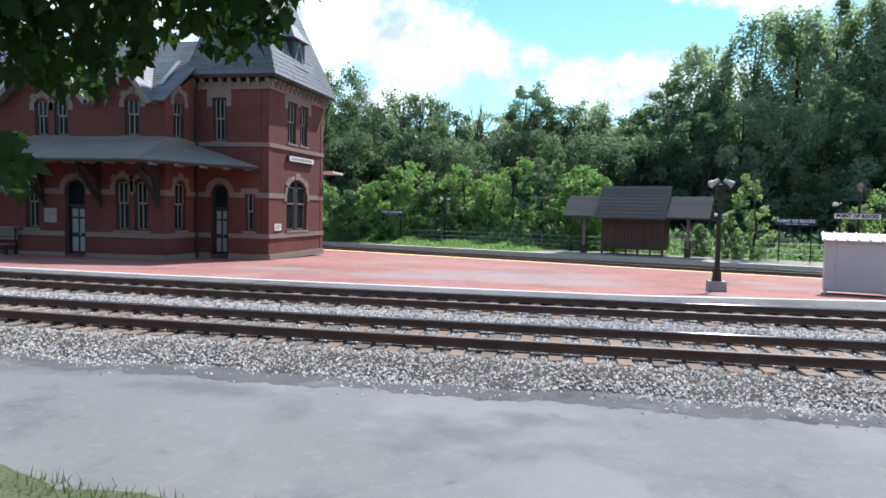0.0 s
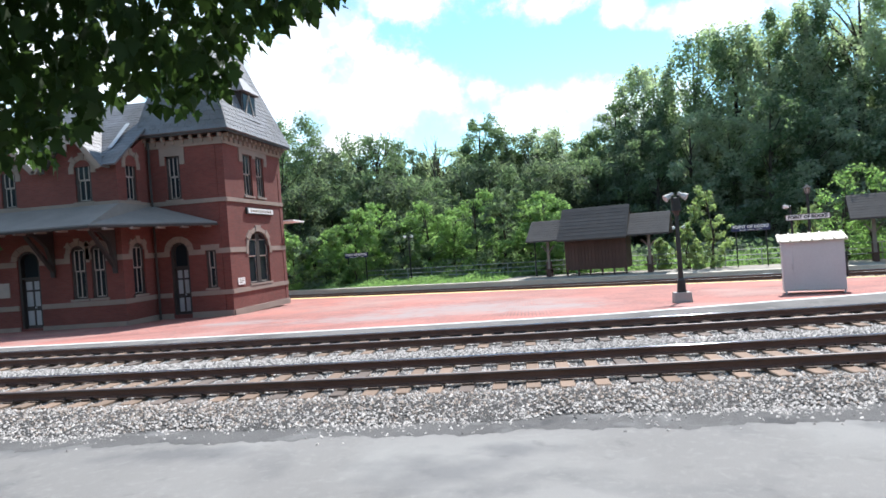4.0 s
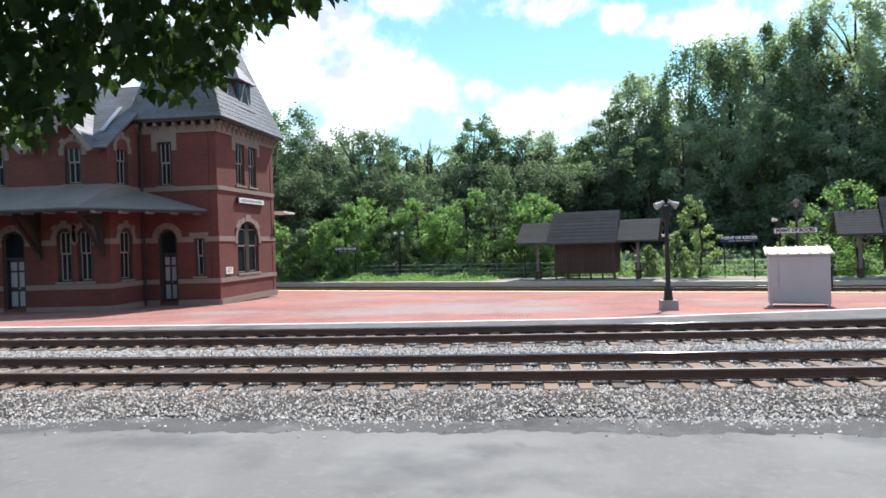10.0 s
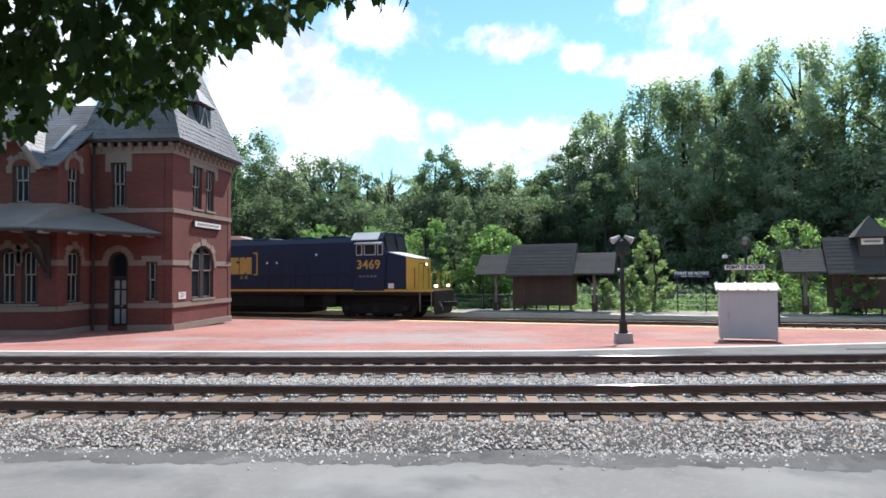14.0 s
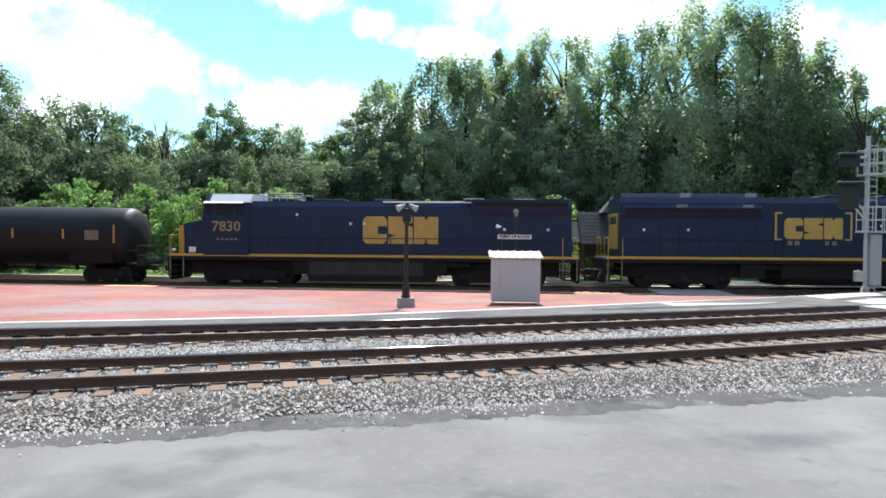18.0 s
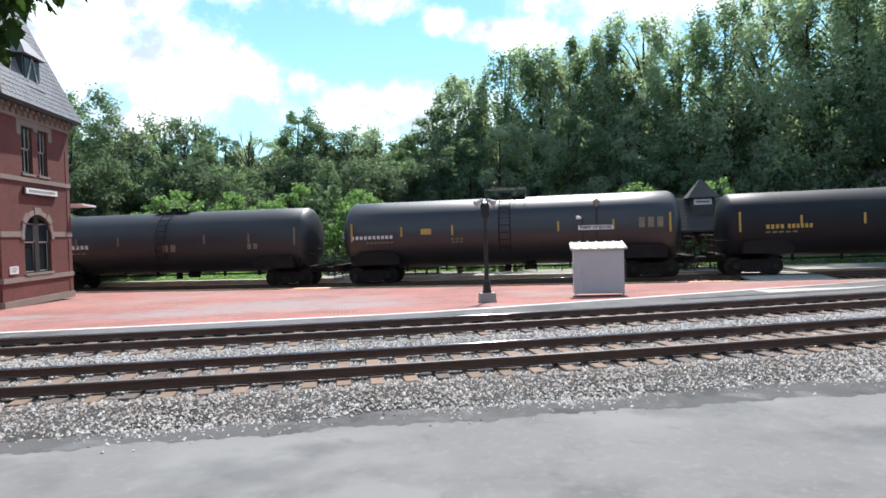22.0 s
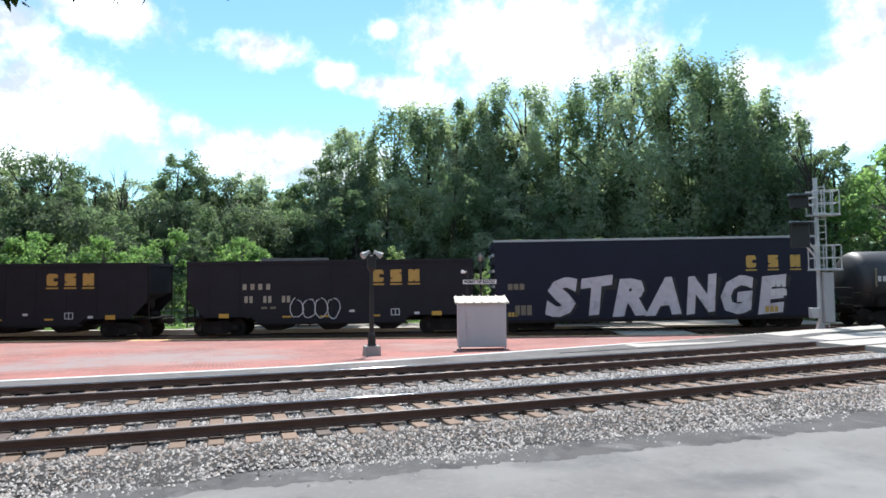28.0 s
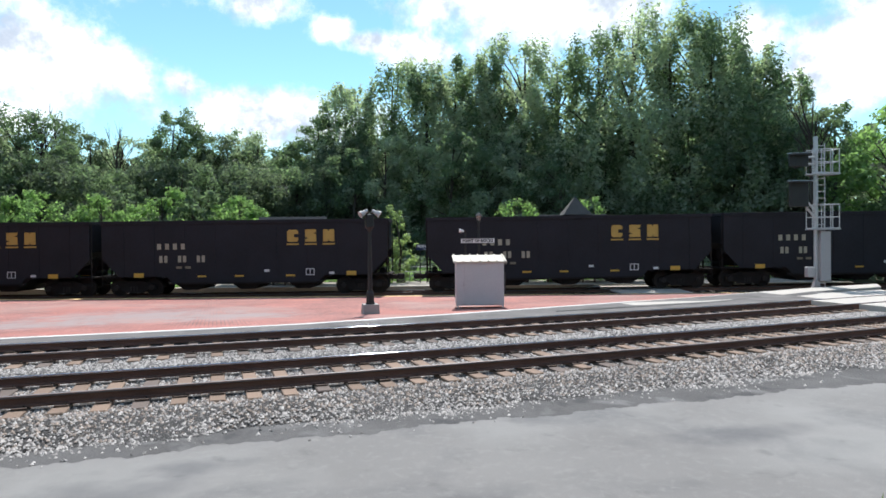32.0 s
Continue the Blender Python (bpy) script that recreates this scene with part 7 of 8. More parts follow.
    edge_ = [(nose_front - 0.47, -1.452), (nose_front - 0.45, -1.47), (nose_front + 0.012, -0.96), (nose_front + 0.012, 0.96), (nose_front - 0.45, 1.47), (nose_front - 0.47, 1.452)]
    low_ = [bm.verts.new((x, y, 1.5)) for x, y in edge_]
    up_ = [bm.verts.new((x, y, nz1 - slope * (x - nose_rear) - 0.03)) for x, y in edge_]
    for q in range(5):
        bm.faces.new((low_[q], low_[q + 1], up_[q + 1], up_[q]))
    bm.faces.new(up_)
    part("nose_front", bm, M_loco_yellow, nose, "yellow nose front")
    # pale sheet over the navy nose top, sunlight given by its colour
    bm = bmesh.new()
    prism(bm, [(nose_rear + 0.14, nz1 - slope * 0.14 + 0.004), (nose_front - 0.04, nz0 + slope * 0.04 + 0.004), (nose_front - 0.04, nz0 + slope * 0.04 + 0.024), (nose_rear + 0.14, nz1 - slope * 0.14 + 0.024)], "y", -0.98, 0.98)
    part("nose_top", bm, M_box if bracket else M_galv, nose, "pale nose top coloured as if sunlit")
    nf = nose_front + 0.012
    bm = bmesh.new()
    box(bm, nf, nf + 0.012, -0.78, -0.16, 1.55, 3.0, 0.004)
    door_ = part("nose_door", bm, M_loco_yellow, nose, "yellow nose door")
    bm = bmesh.new()
    for y0, y1, z0_, z1_ in ((-0.82, -0.79, 1.52, 3.03), (-0.15, -0.12, 1.52, 3.03), (-0.79, -0.15, 3.0, 3.03)):
        box(bm, nf, nf + 0.014, y0, y1, z0_, z1_)
    rod(bm, (nf + 0.012, -0.25, 2.2), (nf + 0.06, -0.25, 2.2), 0.03, 6)
    part("door_seal", bm, M_loco_dark, door_)
    for y in (-1.12, 0.55):
        bm = bmesh.new()
        dx_ = -0.17 if y < -1 else 0.0
        rod(bm, (nf + dx_ + 0.06, y, 1.6), (nf + dx_ + 0.06, y, 2.75), 0.018, 6)
        for z in (1.65, 2.7):
            rod(bm, (nf + dx_ - 0.02, y, z), (nf + dx_ + 0.06, y, z), 0.014, 5)
        part("grab_iron", bm, M_loco_dark, nose)
    bm = bmesh.new()
    box(bm, nf, nf + 0.05, 0.05, 0.42, nz0 - 0.42, nz0 - 0.2, 0.01)
    part("headlight_case", bm, M_loco_dark, nose)
    for y in (0.14, 0.33):
        bm = bmesh.new()
        rod(bm, (nf + 0.03, y, nz0 - 0.31), (nf + 0.07, y, nz0 - 0.31), 0.075, 12)
        part("headlight", bm, M_lamp_on if bracket else M_white, nose)
    for y in (-0.95, 0.95):
        bm = bmesh.new()
        rod(bm, (fr - 0.1, y, 1.72), (fr + 0.05, y, 1.72), 0.075, 12)
        part("ditch_light", bm, M_lamp_on if bracket else M_white, e)
    # end platforms, steps, rails
    for x, s in ((fr, 1), (rr, -1)):
        bm = bmesh.new()
        prism(bm, [(-1.5, 1.4), (1.5, 1.4), (1.4, 0.35), (1.1, 0.15), (-1.1, 0.15), (-1.4, 0.35)], "x", min(x, x + s * 0.08), max(x, x + s * 0.08))
        part("pilot", bm, M_loco_dark, e)
        for y in (-1, 1):
            for k in range(4):
                bm = bmesh.new()
                box(bm, min(x - s * 0.75, x - s * 0.1), max(x - s * 0.75, x - s * 0.1), min(y * 1.15, y * 1.5), max(y * 1.15, y * 1.5), 0.32 + k * 0.3, 0.36 + k * 0.3)
                part("step", bm, M_loco_dark, e)
            for xx in (x - s * 0.77, x - s * 0.08):
                bm = bmesh.new()
                box(bm, xx - 0.02, xx + 0.02, min(y * 1.46, y * 1.52), max(y * 1.46, y * 1.52), 0.3, 1.5)
                part("step_stile", bm, M_postwood, e, "worn grey step edge")
            bm = bmesh.new()
            rod(bm, (x - s * 0.8, y * 1.5, 1.45), (x - s * 0.8, y * 1.5, 2.5), 0.022, 6)
            part("grab_rail", bm, M_loco_yellow, e)
            bm = bmesh.new()
            rod(bm, (x - s * 0.08, y * 1.5, 1.45), (x - s * 0.08, y * 1.5, 2.5), 0.022, 6)
            rod(bm, (x - s * 0.08, y * 1.5, 2.5), (x - s * 0.08, y * 0.5, 2.5), 0.02, 6)
            rod(bm, (x - s * 0.08, y * 0.5, 1.5), (x - s * 0.08, y * 0.5, 2.5), 0.02, 6)
            part("handrail", bm, M_loco_yellow, e)
        coupler(e, x + s * 0.75, s)
        for y in (-0.75, 0.75):
            bm = bmesh.new()
            hp = [(x + s * (0.08 + 0.22 * math.sin(a)), y + 0.12 * a / 3.1, 0.85 - 0.38 * math.sin(a) ** 2 - 0.06 * a) for a in [0.31 * k for k in range(11)]]
            for p, q in zip(hp, hp[1:]):
                rod(bm, p, q, 0.022, 5)
            part("air_hose", bm, M_postwood, e)
    for y in (-1, 1):
        bm = bmesh.new()
        n = 9
        for k in range(n + 1):
            x = body_rear + (cab_rear - body_rear) * k / n
            rod(bm, (x, y * 1.52, 1.5), (x, y * 1.52, 2.4), 0.016, 5)
        rod(bm, (body_rear, y * 1.52, 2.4), (cab_rear, y * 1.52, 2.4), 0.016, 5)
        part("walkway_rail", bm, M_loco_blue, e)
    # plain dark block that closes the gap under the frame
    bm = bmesh.new()
    box(bm, rr + 0.9, fr - 0.9, -0.95, 0.95, 0.5, 1.21)
    part("underframe", bm, M_loco_dark, e, "dark underframe block filling the gap between the trucks")
    for y in (-1, 1):
        for x0, x1 in ((-half + 7.4, -half + 8.6), (half - 8.3, half - 7.4)):
            bm = bmesh.new()
            box(bm, x0, x1, min(y * 1.0, y * 1.42), max(y * 1.0, y * 1.42), 0.5, 1.2, 0.03)
            part("equipment_box", bm, M_loco_dark, e)
    # fuel tank, air tanks
    bm = bmesh.new()
    prism(bm, [(-1.4, 1.22), (1.4, 1.22), (1.4, 0.5), (1.15, 0.14), (-1.15, 0.14), (-1.4, 0.5)], "x", -3.4, 3.2)
    part("fuel_tank", bm, M_loco_dark if bracket else M_fuel, e)
    for y in (-1.2, 1.2):
        bm = bmesh.new()
        rod(bm, (-5.2, y, 1.05), (-3.4, y, 1.05), 0.17, 12)
        part("air_tank", bm, M_loco_dark, e)
    for x in (-half + 4.7, half - 4.9):
        truck(e, x, (-1.9, 0.0, 1.9), 0.53)
    # writing
    for y, rz in ((-1, 0.0), (1, 180.0)):
        yy = y * (hood_w + 0.024)
        emblem(e, logo_x, 3.0 if bracket else 2.83, logo_w, logo_h, yy)
        if bracket:
            for s in (-1, 1):
                bm = bmesh.new()
                x = logo_x + s * (logo_w / 2 + 0.38)
                box(bm, x - 0.05, x + 0.05, min(yy, yy + y * 0.006), max(yy, yy + y * 0.006), 2.4, 3.8)
                for z in (2.4, 3.73):
                    box(bm, min(x, x - s * 0.3), max(x, x - s * 0.3), min(yy, yy + y * 0.006), max(yy, yy + y * 0.006), z, z + 0.09)
                part("emblem_bracket", bm, M_lettering, e)
            bars(e, logo_x - 0.9, 2.28, 2, 0.7, 0.22, yy, M_letter_dim)
            bars(e, logo_x + 0.9, 2.28, 2, 0.7, 0.22, yy, M_letter_dim)
        words("road_number", number, 0.72, M_lettering if bracket else M_letter_old, e, ((cab_rear + nose_rear) / 2, y * 1.535, 2.95), rz=rz, width=1.5, bold=0.012)
        bars(e, (cab_rear + nose_rear) / 2, 2.3, 5, 1.2, 0.09, y * 1.53, M_letter_dim)
        sill_marks(e, y * 1.49, [(nose_rear + (0.42 if bracket else 0.6), 1.75)], M_white, 0.36, 0.28, "notice_plate")
        sill_marks(e, yy, [(cab_rear - 2.5, 3.6), (cab_rear - 5.3, 3.15), (cab_rear - 6.0, 3.15), (body_rear + 3.4, 2.9), (body_rear + 1.2, 2.9)], M_white, 0.12, 0.12, "data_plate")
    bm = bmesh.new()
    rod(bm, (cab_rear - 0.6, 0.3, cab_top), (cab_rear - 0.1, 0.3, cab_top + 0.12), 0.07, 8, 0.03)
    rod(bm, (cab_rear - 0.6, 0.3, hood_top), (cab_rear - 0.6, 0.3, cab_top), 0.03, 6)
    part("horn", bm, M_galv, e)
    if wide_cap:
        for y in (-1, 1):
            bm = bmesh.new()
            for k in range(6):
                x = cab_rear - 0.6 - k * 0.42
                rod(bm, (x, y, hood_top), (x, y, hood_top + 0.42), 0.02, 5)
            for z in (0.2, 0.42):
                rod(bm, (cab_rear - 0.6, y, hood_top + z), (cab_rear - 2.7, y, hood_top + z), 0.02, 5)
            part("roof_rail", bm, M_galv, e)
    # the body rides a little over its trucks
    for ob in e.children:
        if not ob.name.startswith(("truck", "coupler", "brake_hose")):
            ob.location.z += 0.1
    return e


def tank_car(label, L, zb, zt, material, marks):
    """A tank car: barrel with domed ends, saddle ends, ladders, top platform, brake gear, trucks."""
    e = thing("tank_car", label, "tank car", group="tank cars of the freight train")
    r = (zt - zb) / 2
    zc = (zt + zb) / 2
    h = L / 2
    prof = [(-h, 0.0), (-h + 0.06, r * 0.45), (-h + 0.22, r * 0.8), (-h + 0.42, r * 0.95), (-h + 0.6, r)]
    prof += [(-h + 0.6 + (L - 1.2) * k / 10, r + 0.01 * (k % 2)) for k in range(1, 10)]
    prof += [(-x, q) for x, q in prof[:5][::-1]]
    vs, fs, seg = [], [], 32
    for x, q in prof:
        for k in range(seg):
            a = 2 * math.pi * k / seg
            vs.append((x, q * math.cos(a), zc + q * math.sin(a)))
    for i in range(len(prof) - 1):
        for k in range(seg):
            fs.append((i * seg + k, (i + 1) * seg + k, (i + 1) * seg + (k + 1) % seg, i * seg + (k + 1) % seg))
    me = quad_mesh("barrel", vs, fs)
    for p in me.polygons:
        p.use_smooth = True
    barrel = link("barrel", me, material, e)
    for k in range(1, 6):
        bm = bmesh.new()
        x = -h + L * k / 6
        bmesh.ops.create_cone(bm, cap_ends=False, segments=32, radius1=r + 0.012, radius2=r + 0.012, depth=0.05, matrix=Matrix.Translation((x, 0, zc)) @ Matrix.Rotation(math.pi / 2, 4, 'Y'))
        part("weld_band", bm, material, barrel, smooth=True)
    # stub sills, end platforms
    for s in (-1, 1):
        x = s * h
        bm = bmesh.new()
        box(bm, min(x - s * 3.0, x + s * 0.5), max(x - s * 3.0, x + s * 0.5), -0.3, 0.3, 0.72, zb + 0.18)
        part("stub_sill", bm, M_loco_dark, e)
        bm = bmesh.new()
        prism(bm, [(x - s * 3.2, zb + 0.25), (x - s * 0.9, zb + 0.25), (x - s * 0.9, zb + 0.75), (x - s * 1.2, zb + 0.9), (x - s * 2.8, zb + 0.9), (x - s * 3.2, zb + 0.6)], "y", -r + 0.12, r - 0.12)
        part("saddle", bm, M_loco_dark, e)
        bm = bmesh.new()
        box(bm, min(x - s * 0.1, x + s * 0.45), max(x - s * 0.1, x + s * 0.45), -1.45, 1.45, 1.02, 1.1)
        box(bm, min(x + s * 0.38, x + s * 0.45), max(x + s * 0.38, x + s * 0.45), -1.45, 1.45, 0.95, 1.15)
        part("end_platform", bm, M_loco_dark, e)
        bm = bmesh.new()
        for y in (-1.42, 1.42):
            rod(bm, (x + s * 0.42, y, 1.1), (x + s * 0.42, y, 2.1), 0.02, 5)
            rod(bm, (x - s * 0.6, y, 1.1), (x - s * 0.6, y, 1.75), 0.02, 5)
            rod(bm, (x + s * 0.42, y, 1.75), (x - s * 0.6, y, 1.75), 0.02, 5)
            for k in range(4):
                box(bm, min(x + s * 0.42, x - s * 0.05), max(x + s * 0.42, x - s * 0.05), y - 0.02, y + 0.02, 0.35 + k * 0.22, 0.38 + k * 0.22)
            rod(bm, (x + s * 0.42, y, 0.35), (x + s * 0.42, y, 1.1), 0.02, 5)
            rod(bm, (x - s * 0.05, y, 0.35), (x - s * 0.05, y, 1.1), 0.02, 5)
        rod(bm, (x + s * 0.42, -1.42, 2.0), (x + s * 0.42, 1.42, 2.0), 0.02, 5)
        rod(bm, (x + s * 0.42, -1.42, 1.5), (x + s * 0.42, 1.42, 1.5), 0.02, 5)
        part("end_rail", bm, M_loco_dark, e, "end ladder and handrail")
        coupler(e, x + s * 0.72, s)
        truck(e, x - s * 1.55)
    # brake rigging and outlet under the belly
    bm = bmesh.new()
    rod(bm, (-h + 3.0, -0.5, zb - 0.12), (h - 3.0, -0.5, zb - 0.12), 0.025, 5)
    rod(bm, (-h + 3.0, 0.5, zb - 0.12), (h - 3.0, 0.5, zb - 0.12), 0.025, 5)
    for k in range(6):
        x = -h + 3.4 + (L - 6.8) * k / 5
        box(bm, x - 0.04, x + 0.04, -0.6, -0.4, zb - 0.2, zb + 0.25)
    part("brake_rod", bm, M_loco_dark, e)
    bm = bmesh.new()
    rod(bm, (0, 0, zb - 0.35), (0, 0, zb + 0.1), 0.18, 10)
    part("outlet_valve", bm, M_loco_dark, e)
    bm = bmesh.new()
    rod(bm, (0.9, -0.4, zb - 0.1), (1.5, -0.4, zb - 0.1), 0.16, 10)
    part("brake_cylinder", bm, M_loco_dark, e)
    # top platform with railing, hatch
    bm = bmesh.new()
    box(bm, -1.05, 1.05, -0.6, 0.6, zt + 0.0, zt + 0.03)
    plat = part("top_platform", bm, M_loco_dark, e)
    bm = bmesh.new()
    rod(bm, (0, 0, zt - 0.1), (0, 0, zt + 0.26), 0.3, 14)
    part("hatch", bm, M_loco_dark, plat)
    bm = bmesh.new()
    for y in (-0.6, 0.6):
        for x in (-1.05, -0.5, 0.5, 1.05):
            rod(bm, (x, y, zt + 0.02), (x, y, zt + 0.45), 0.016, 5)
        rod(bm, (-1.05, y, zt + 0.45), (1.05, y, zt + 0.45), 0.016, 5)
    part("top_rail", bm, M_postwood, plat)
    for y in (-1, 1):
        bm = bmesh.new()
        for x in (-0.28, 0.28):
            pts = [(x, y * (r + 0.1) * math.sin(a), zc + (r + 0.1) * math.cos(a)) for a in [0.35 + 0.2 * k for k in range(10)]]
            for p, q in zip(pts, pts[1:]):
                rod(bm, p, q, 0.022, 5)
        for k in range(9):
            a = 0.4 + 0.2 * k
            rod(bm, (-0.28, y * (r + 0.1) * math.sin(a), zc + (r + 0.1) * math.cos(a)), (0.28, y * (r + 0.1) * math.sin(a), zc + (r + 0.1) * math.cos(a)), 0.018, 5)
        part("side_ladder", bm, M_loco_dark, e)
        yy = y * (r + 0.016)
        for x in [-h + 0.75, h - 0.75] + [-h + 0.75 + (L - 1.5) * k / 6 for k in (1, 2, 4, 5)]:
            tall = abs(x) > h - 1
            bm = bmesh.new()
            box(bm, x - 0.05, x + 0.05, min(yy, yy + y * 0.01), max(yy, yy + y * 0.01), zc - (0.3 if tall else 0.1), zc + (0.65 if tall else 0.4))
            part("reflector", bm, M_letter_dim if material is M_tank_sheen else M_lettering, e)
        for x, dz, n, w, hh, kind in marks:
            m = {"w": M_letter_white, "d": M_letter_dim, "y": M_lettering}[kind]
            bars(e, x, zc + dz, n, w, hh, y * (r + 0.002 + 0.014) if abs(dz) < 0.35 else y * (r * math.cos(math.asin(min(0.95, abs(dz) / r))) + 0.035), m)
    return e


def hopper_car(label, L, ztop, scrawl=False):
    """A steel open hopper with sloped end bays, side posts and sill reflectors."""
    e = thing("hopper_car", label, "hopper car", group="hopper cars of the freight train")
    h = L / 2
    W = 1.52
    sill = 0.66
    bm = bmesh.new()
    # side sheets with a cut-out over each truck
    out = [(-h + 0.15, ztop), (h - 0.15, ztop), (h - 0.15, 1.9), (h - 1.0, 1.0), (h - 3.4, 1.0), (h - 3.7, sill), (-h + 3.7, sill), (-h + 3.4, 1.0), (-h + 1.0, 1.0), (-h + 0.15, 1.9)]
    for y in (-W, W - 0.05):
        prism(bm, out, "y", y, y + 0.05)
    body = part("side_sheet", bm, M_hopper, e, "black steel side sheets")
    for s in (-1, 1):
        bm = bmesh.new()
        x = s * (h - 0.15)
        pts = [(x, ztop - 0.05), (x - s * 0.06, ztop - 0.05), (x - s * 0.06, 2.35), (x - s * 3.0, 1.0), (x - s * 3.0, 0.92), (x, 2.28)]
        prism(bm, pts, "y", -W + 0.05, W - 0.05)
        part("end_slope", bm, M_hopper, e)
    bm = bmesh.new()
    both(bm, -h + 0.1, h - 0.1, W, 0.07, ztop - 0.12, ztop + 0.03)
    box(bm, -h + 0.08, -h + 0.16, -W, W, ztop - 0.12, ztop + 0.03)
    box(bm, h - 0.16, h - 0.08, -W, W, ztop - 0.12, ztop + 0.03)
    part("top_chord", bm, M_hopper, e)
    bm = bmesh.new()
    both(bm, -h + 3.5, h - 3.5, W - 0.25, 0.25, 0.6, 0.7)
    part("side_sill", bm, M_loco_dark, e)
    for k in range(9):
        x = -h + 1.2 + (L - 2.4) * k / 8
        for y in (-W - 0.02, W):
            bm = bmesh.new()
            box(bm, x - 0.06, x + 0.06, y, y + 0.02, 1.0, ztop - 0.13)
            part("side_post", bm, M_hopper, body)
    for x in (-2.9, 0.0, 2.9):
        bm = bmesh.new()
        prism(bm, [(x - 1.3, 1.0), (x + 1.3, 1.0), (x + 0.35, 0.3), (x - 0.35, 0.3)], "y", -1.2, 1.2)
        part("hopper_bay", bm, M_loco_dark, e)
    bm = bmesh.new()
    box(bm, -h + 0.1, h - 0.1, -0.25, 0.25, 0.68, 0.95)
    part("centre_sill", bm, M_loco_dark, e)
    for s in (-1, 1):
        x = s * h
        for y in (-W + 0.1, W - 0.1):
            bm = bmesh.new()
            rod(bm, (x - s * 0.1, y, 0.5), (x - s * 0.1, y, ztop), 0.03, 5)
            rod(bm, (x - s * 0.75, y, 0.9), (x - s * 0.75, y, 2.2), 0.03, 5)
            for k in range(8):
                rod(bm, (x - s * 0.1, y, 0.6 + k * 0.4), (x - s * 0.5, y, 0.6 + k * 0.4), 0.018, 5)
            part("end_ladder", bm, M_loco_dark, e)
        bm = bmesh.new()
        box(bm, min(x, x - s * 1.1), max(x, x - s * 1.1), -1.4, 1.4, 0.95, 1.02)
        rod(bm, (x - s * 0.5, -0.5, 1.15), (x - s * 0.5, 0.6, 1.15), 0.16, 10)
        rod(bm, (x - s * 0.25, -0.75, 1.0), (x - s * 0.25, -0.75, 1.75), 0.04, 6)
        rod(bm, (x - s * 0.2, -0.75, 1.75), (x - s * 0.3, -0.75, 1.75), 0.28, 14)
        part("brake_gear", bm, M_loco_dark, e)
        coupler(e, x + s * 0.5, s)
        truck(e, x - s * 1.55)
    for y in (-1, 1):
        yy = y * (W + 0.022)
        f = -y
        lx = f * (h - 4.05)
        emblem(e, lx, ztop - 0.8, 2.75, 0.62, yy, gap=0.35)
        for k in range(3):
            bm = bmesh.new()
            a = lx - 1.375 + k * 2.75 / 3 + 0.175
            box(bm, a - 0.03, a + 2.75 / 3 - 0.32, min(yy, yy + y * 0.006), max(yy, yy + y * 0.006), ztop - 1.27, ztop - 1.19)
            part("emblem_underline", bm, M_lettering, e)
        bars(e, -lx - f * 0.3, ztop - 1.28, 4, 1.6, 0.3, yy, M_letter_cream, gap=0.5)
        for k in range(3):
            bars(e, -lx + f * (-0.75 + 0.95 * k), ztop - 1.92, 2, 0.5, 0.34, yy, M_letter_cream, gap=0.35)
        bars(e, -lx + f * 0.3, ztop - 2.35, 2, 0.9, 0.12, yy, M_letter_dim)
        sill_marks(e, yy, [(x, 1.08) for x in (-h + 2.0, h - 2.0)], M_loco_yellow, 0.5, 0.22)
        sill_marks(e, yy, [(x, 1.0) for x in (-h + 5.2, -h + 7.1, h - 5.1)], M_loco_yellow, 0.45, 0.09)
        sill_marks(e, yy, [(f * (h - 6.3), 1.25), (f * (h - 3.0), 1.1)], M_letter_white, 0.26, 0.12, "data_plate")
        bm = bmesh.new()
        xx = f * (h - 4.1)
        for a, b, c, d in ((-0.22, 0.22, 1.0, 1.04), (-0.22, 0.22, 1.3, 1.34), (-0.22, -0.18, 1.0, 1.34), (0.18, 0.22, 1.0, 1.34), (-0.02, 0.02, 1.0, 1.34)):
            box(bm, xx + a, xx + b, min(yy, yy + y * 0.006), max(yy, yy + y * 0.006), c, d)
        part("inspection_stencil", bm, M_letter_white, e)
    if scrawl:
        cu = bmesh.new()
        rnd = random.Random(4)
        x0 = -1.7
        for k in range(4):
            pts = [(x0 + k * 0.62 + 0.3 * math.sin(a) * (1 + 0.2 * rnd.random()), 1.42 + 0.52 * math.cos(a) * (0.8 + 0.3 * rnd.random())) for a in [0.55 * i for i in range(12)]]
            for p, q in zip(pts, pts[1:]):
                rod(cu, (p[0], -W - 0.024, p[1]), (q[0], -W - 0.024, q[1]), 0.022, 4)
        part("spray_scrawl", cu, M_letter_white, e, "thin white spray-painted loops")
    return e


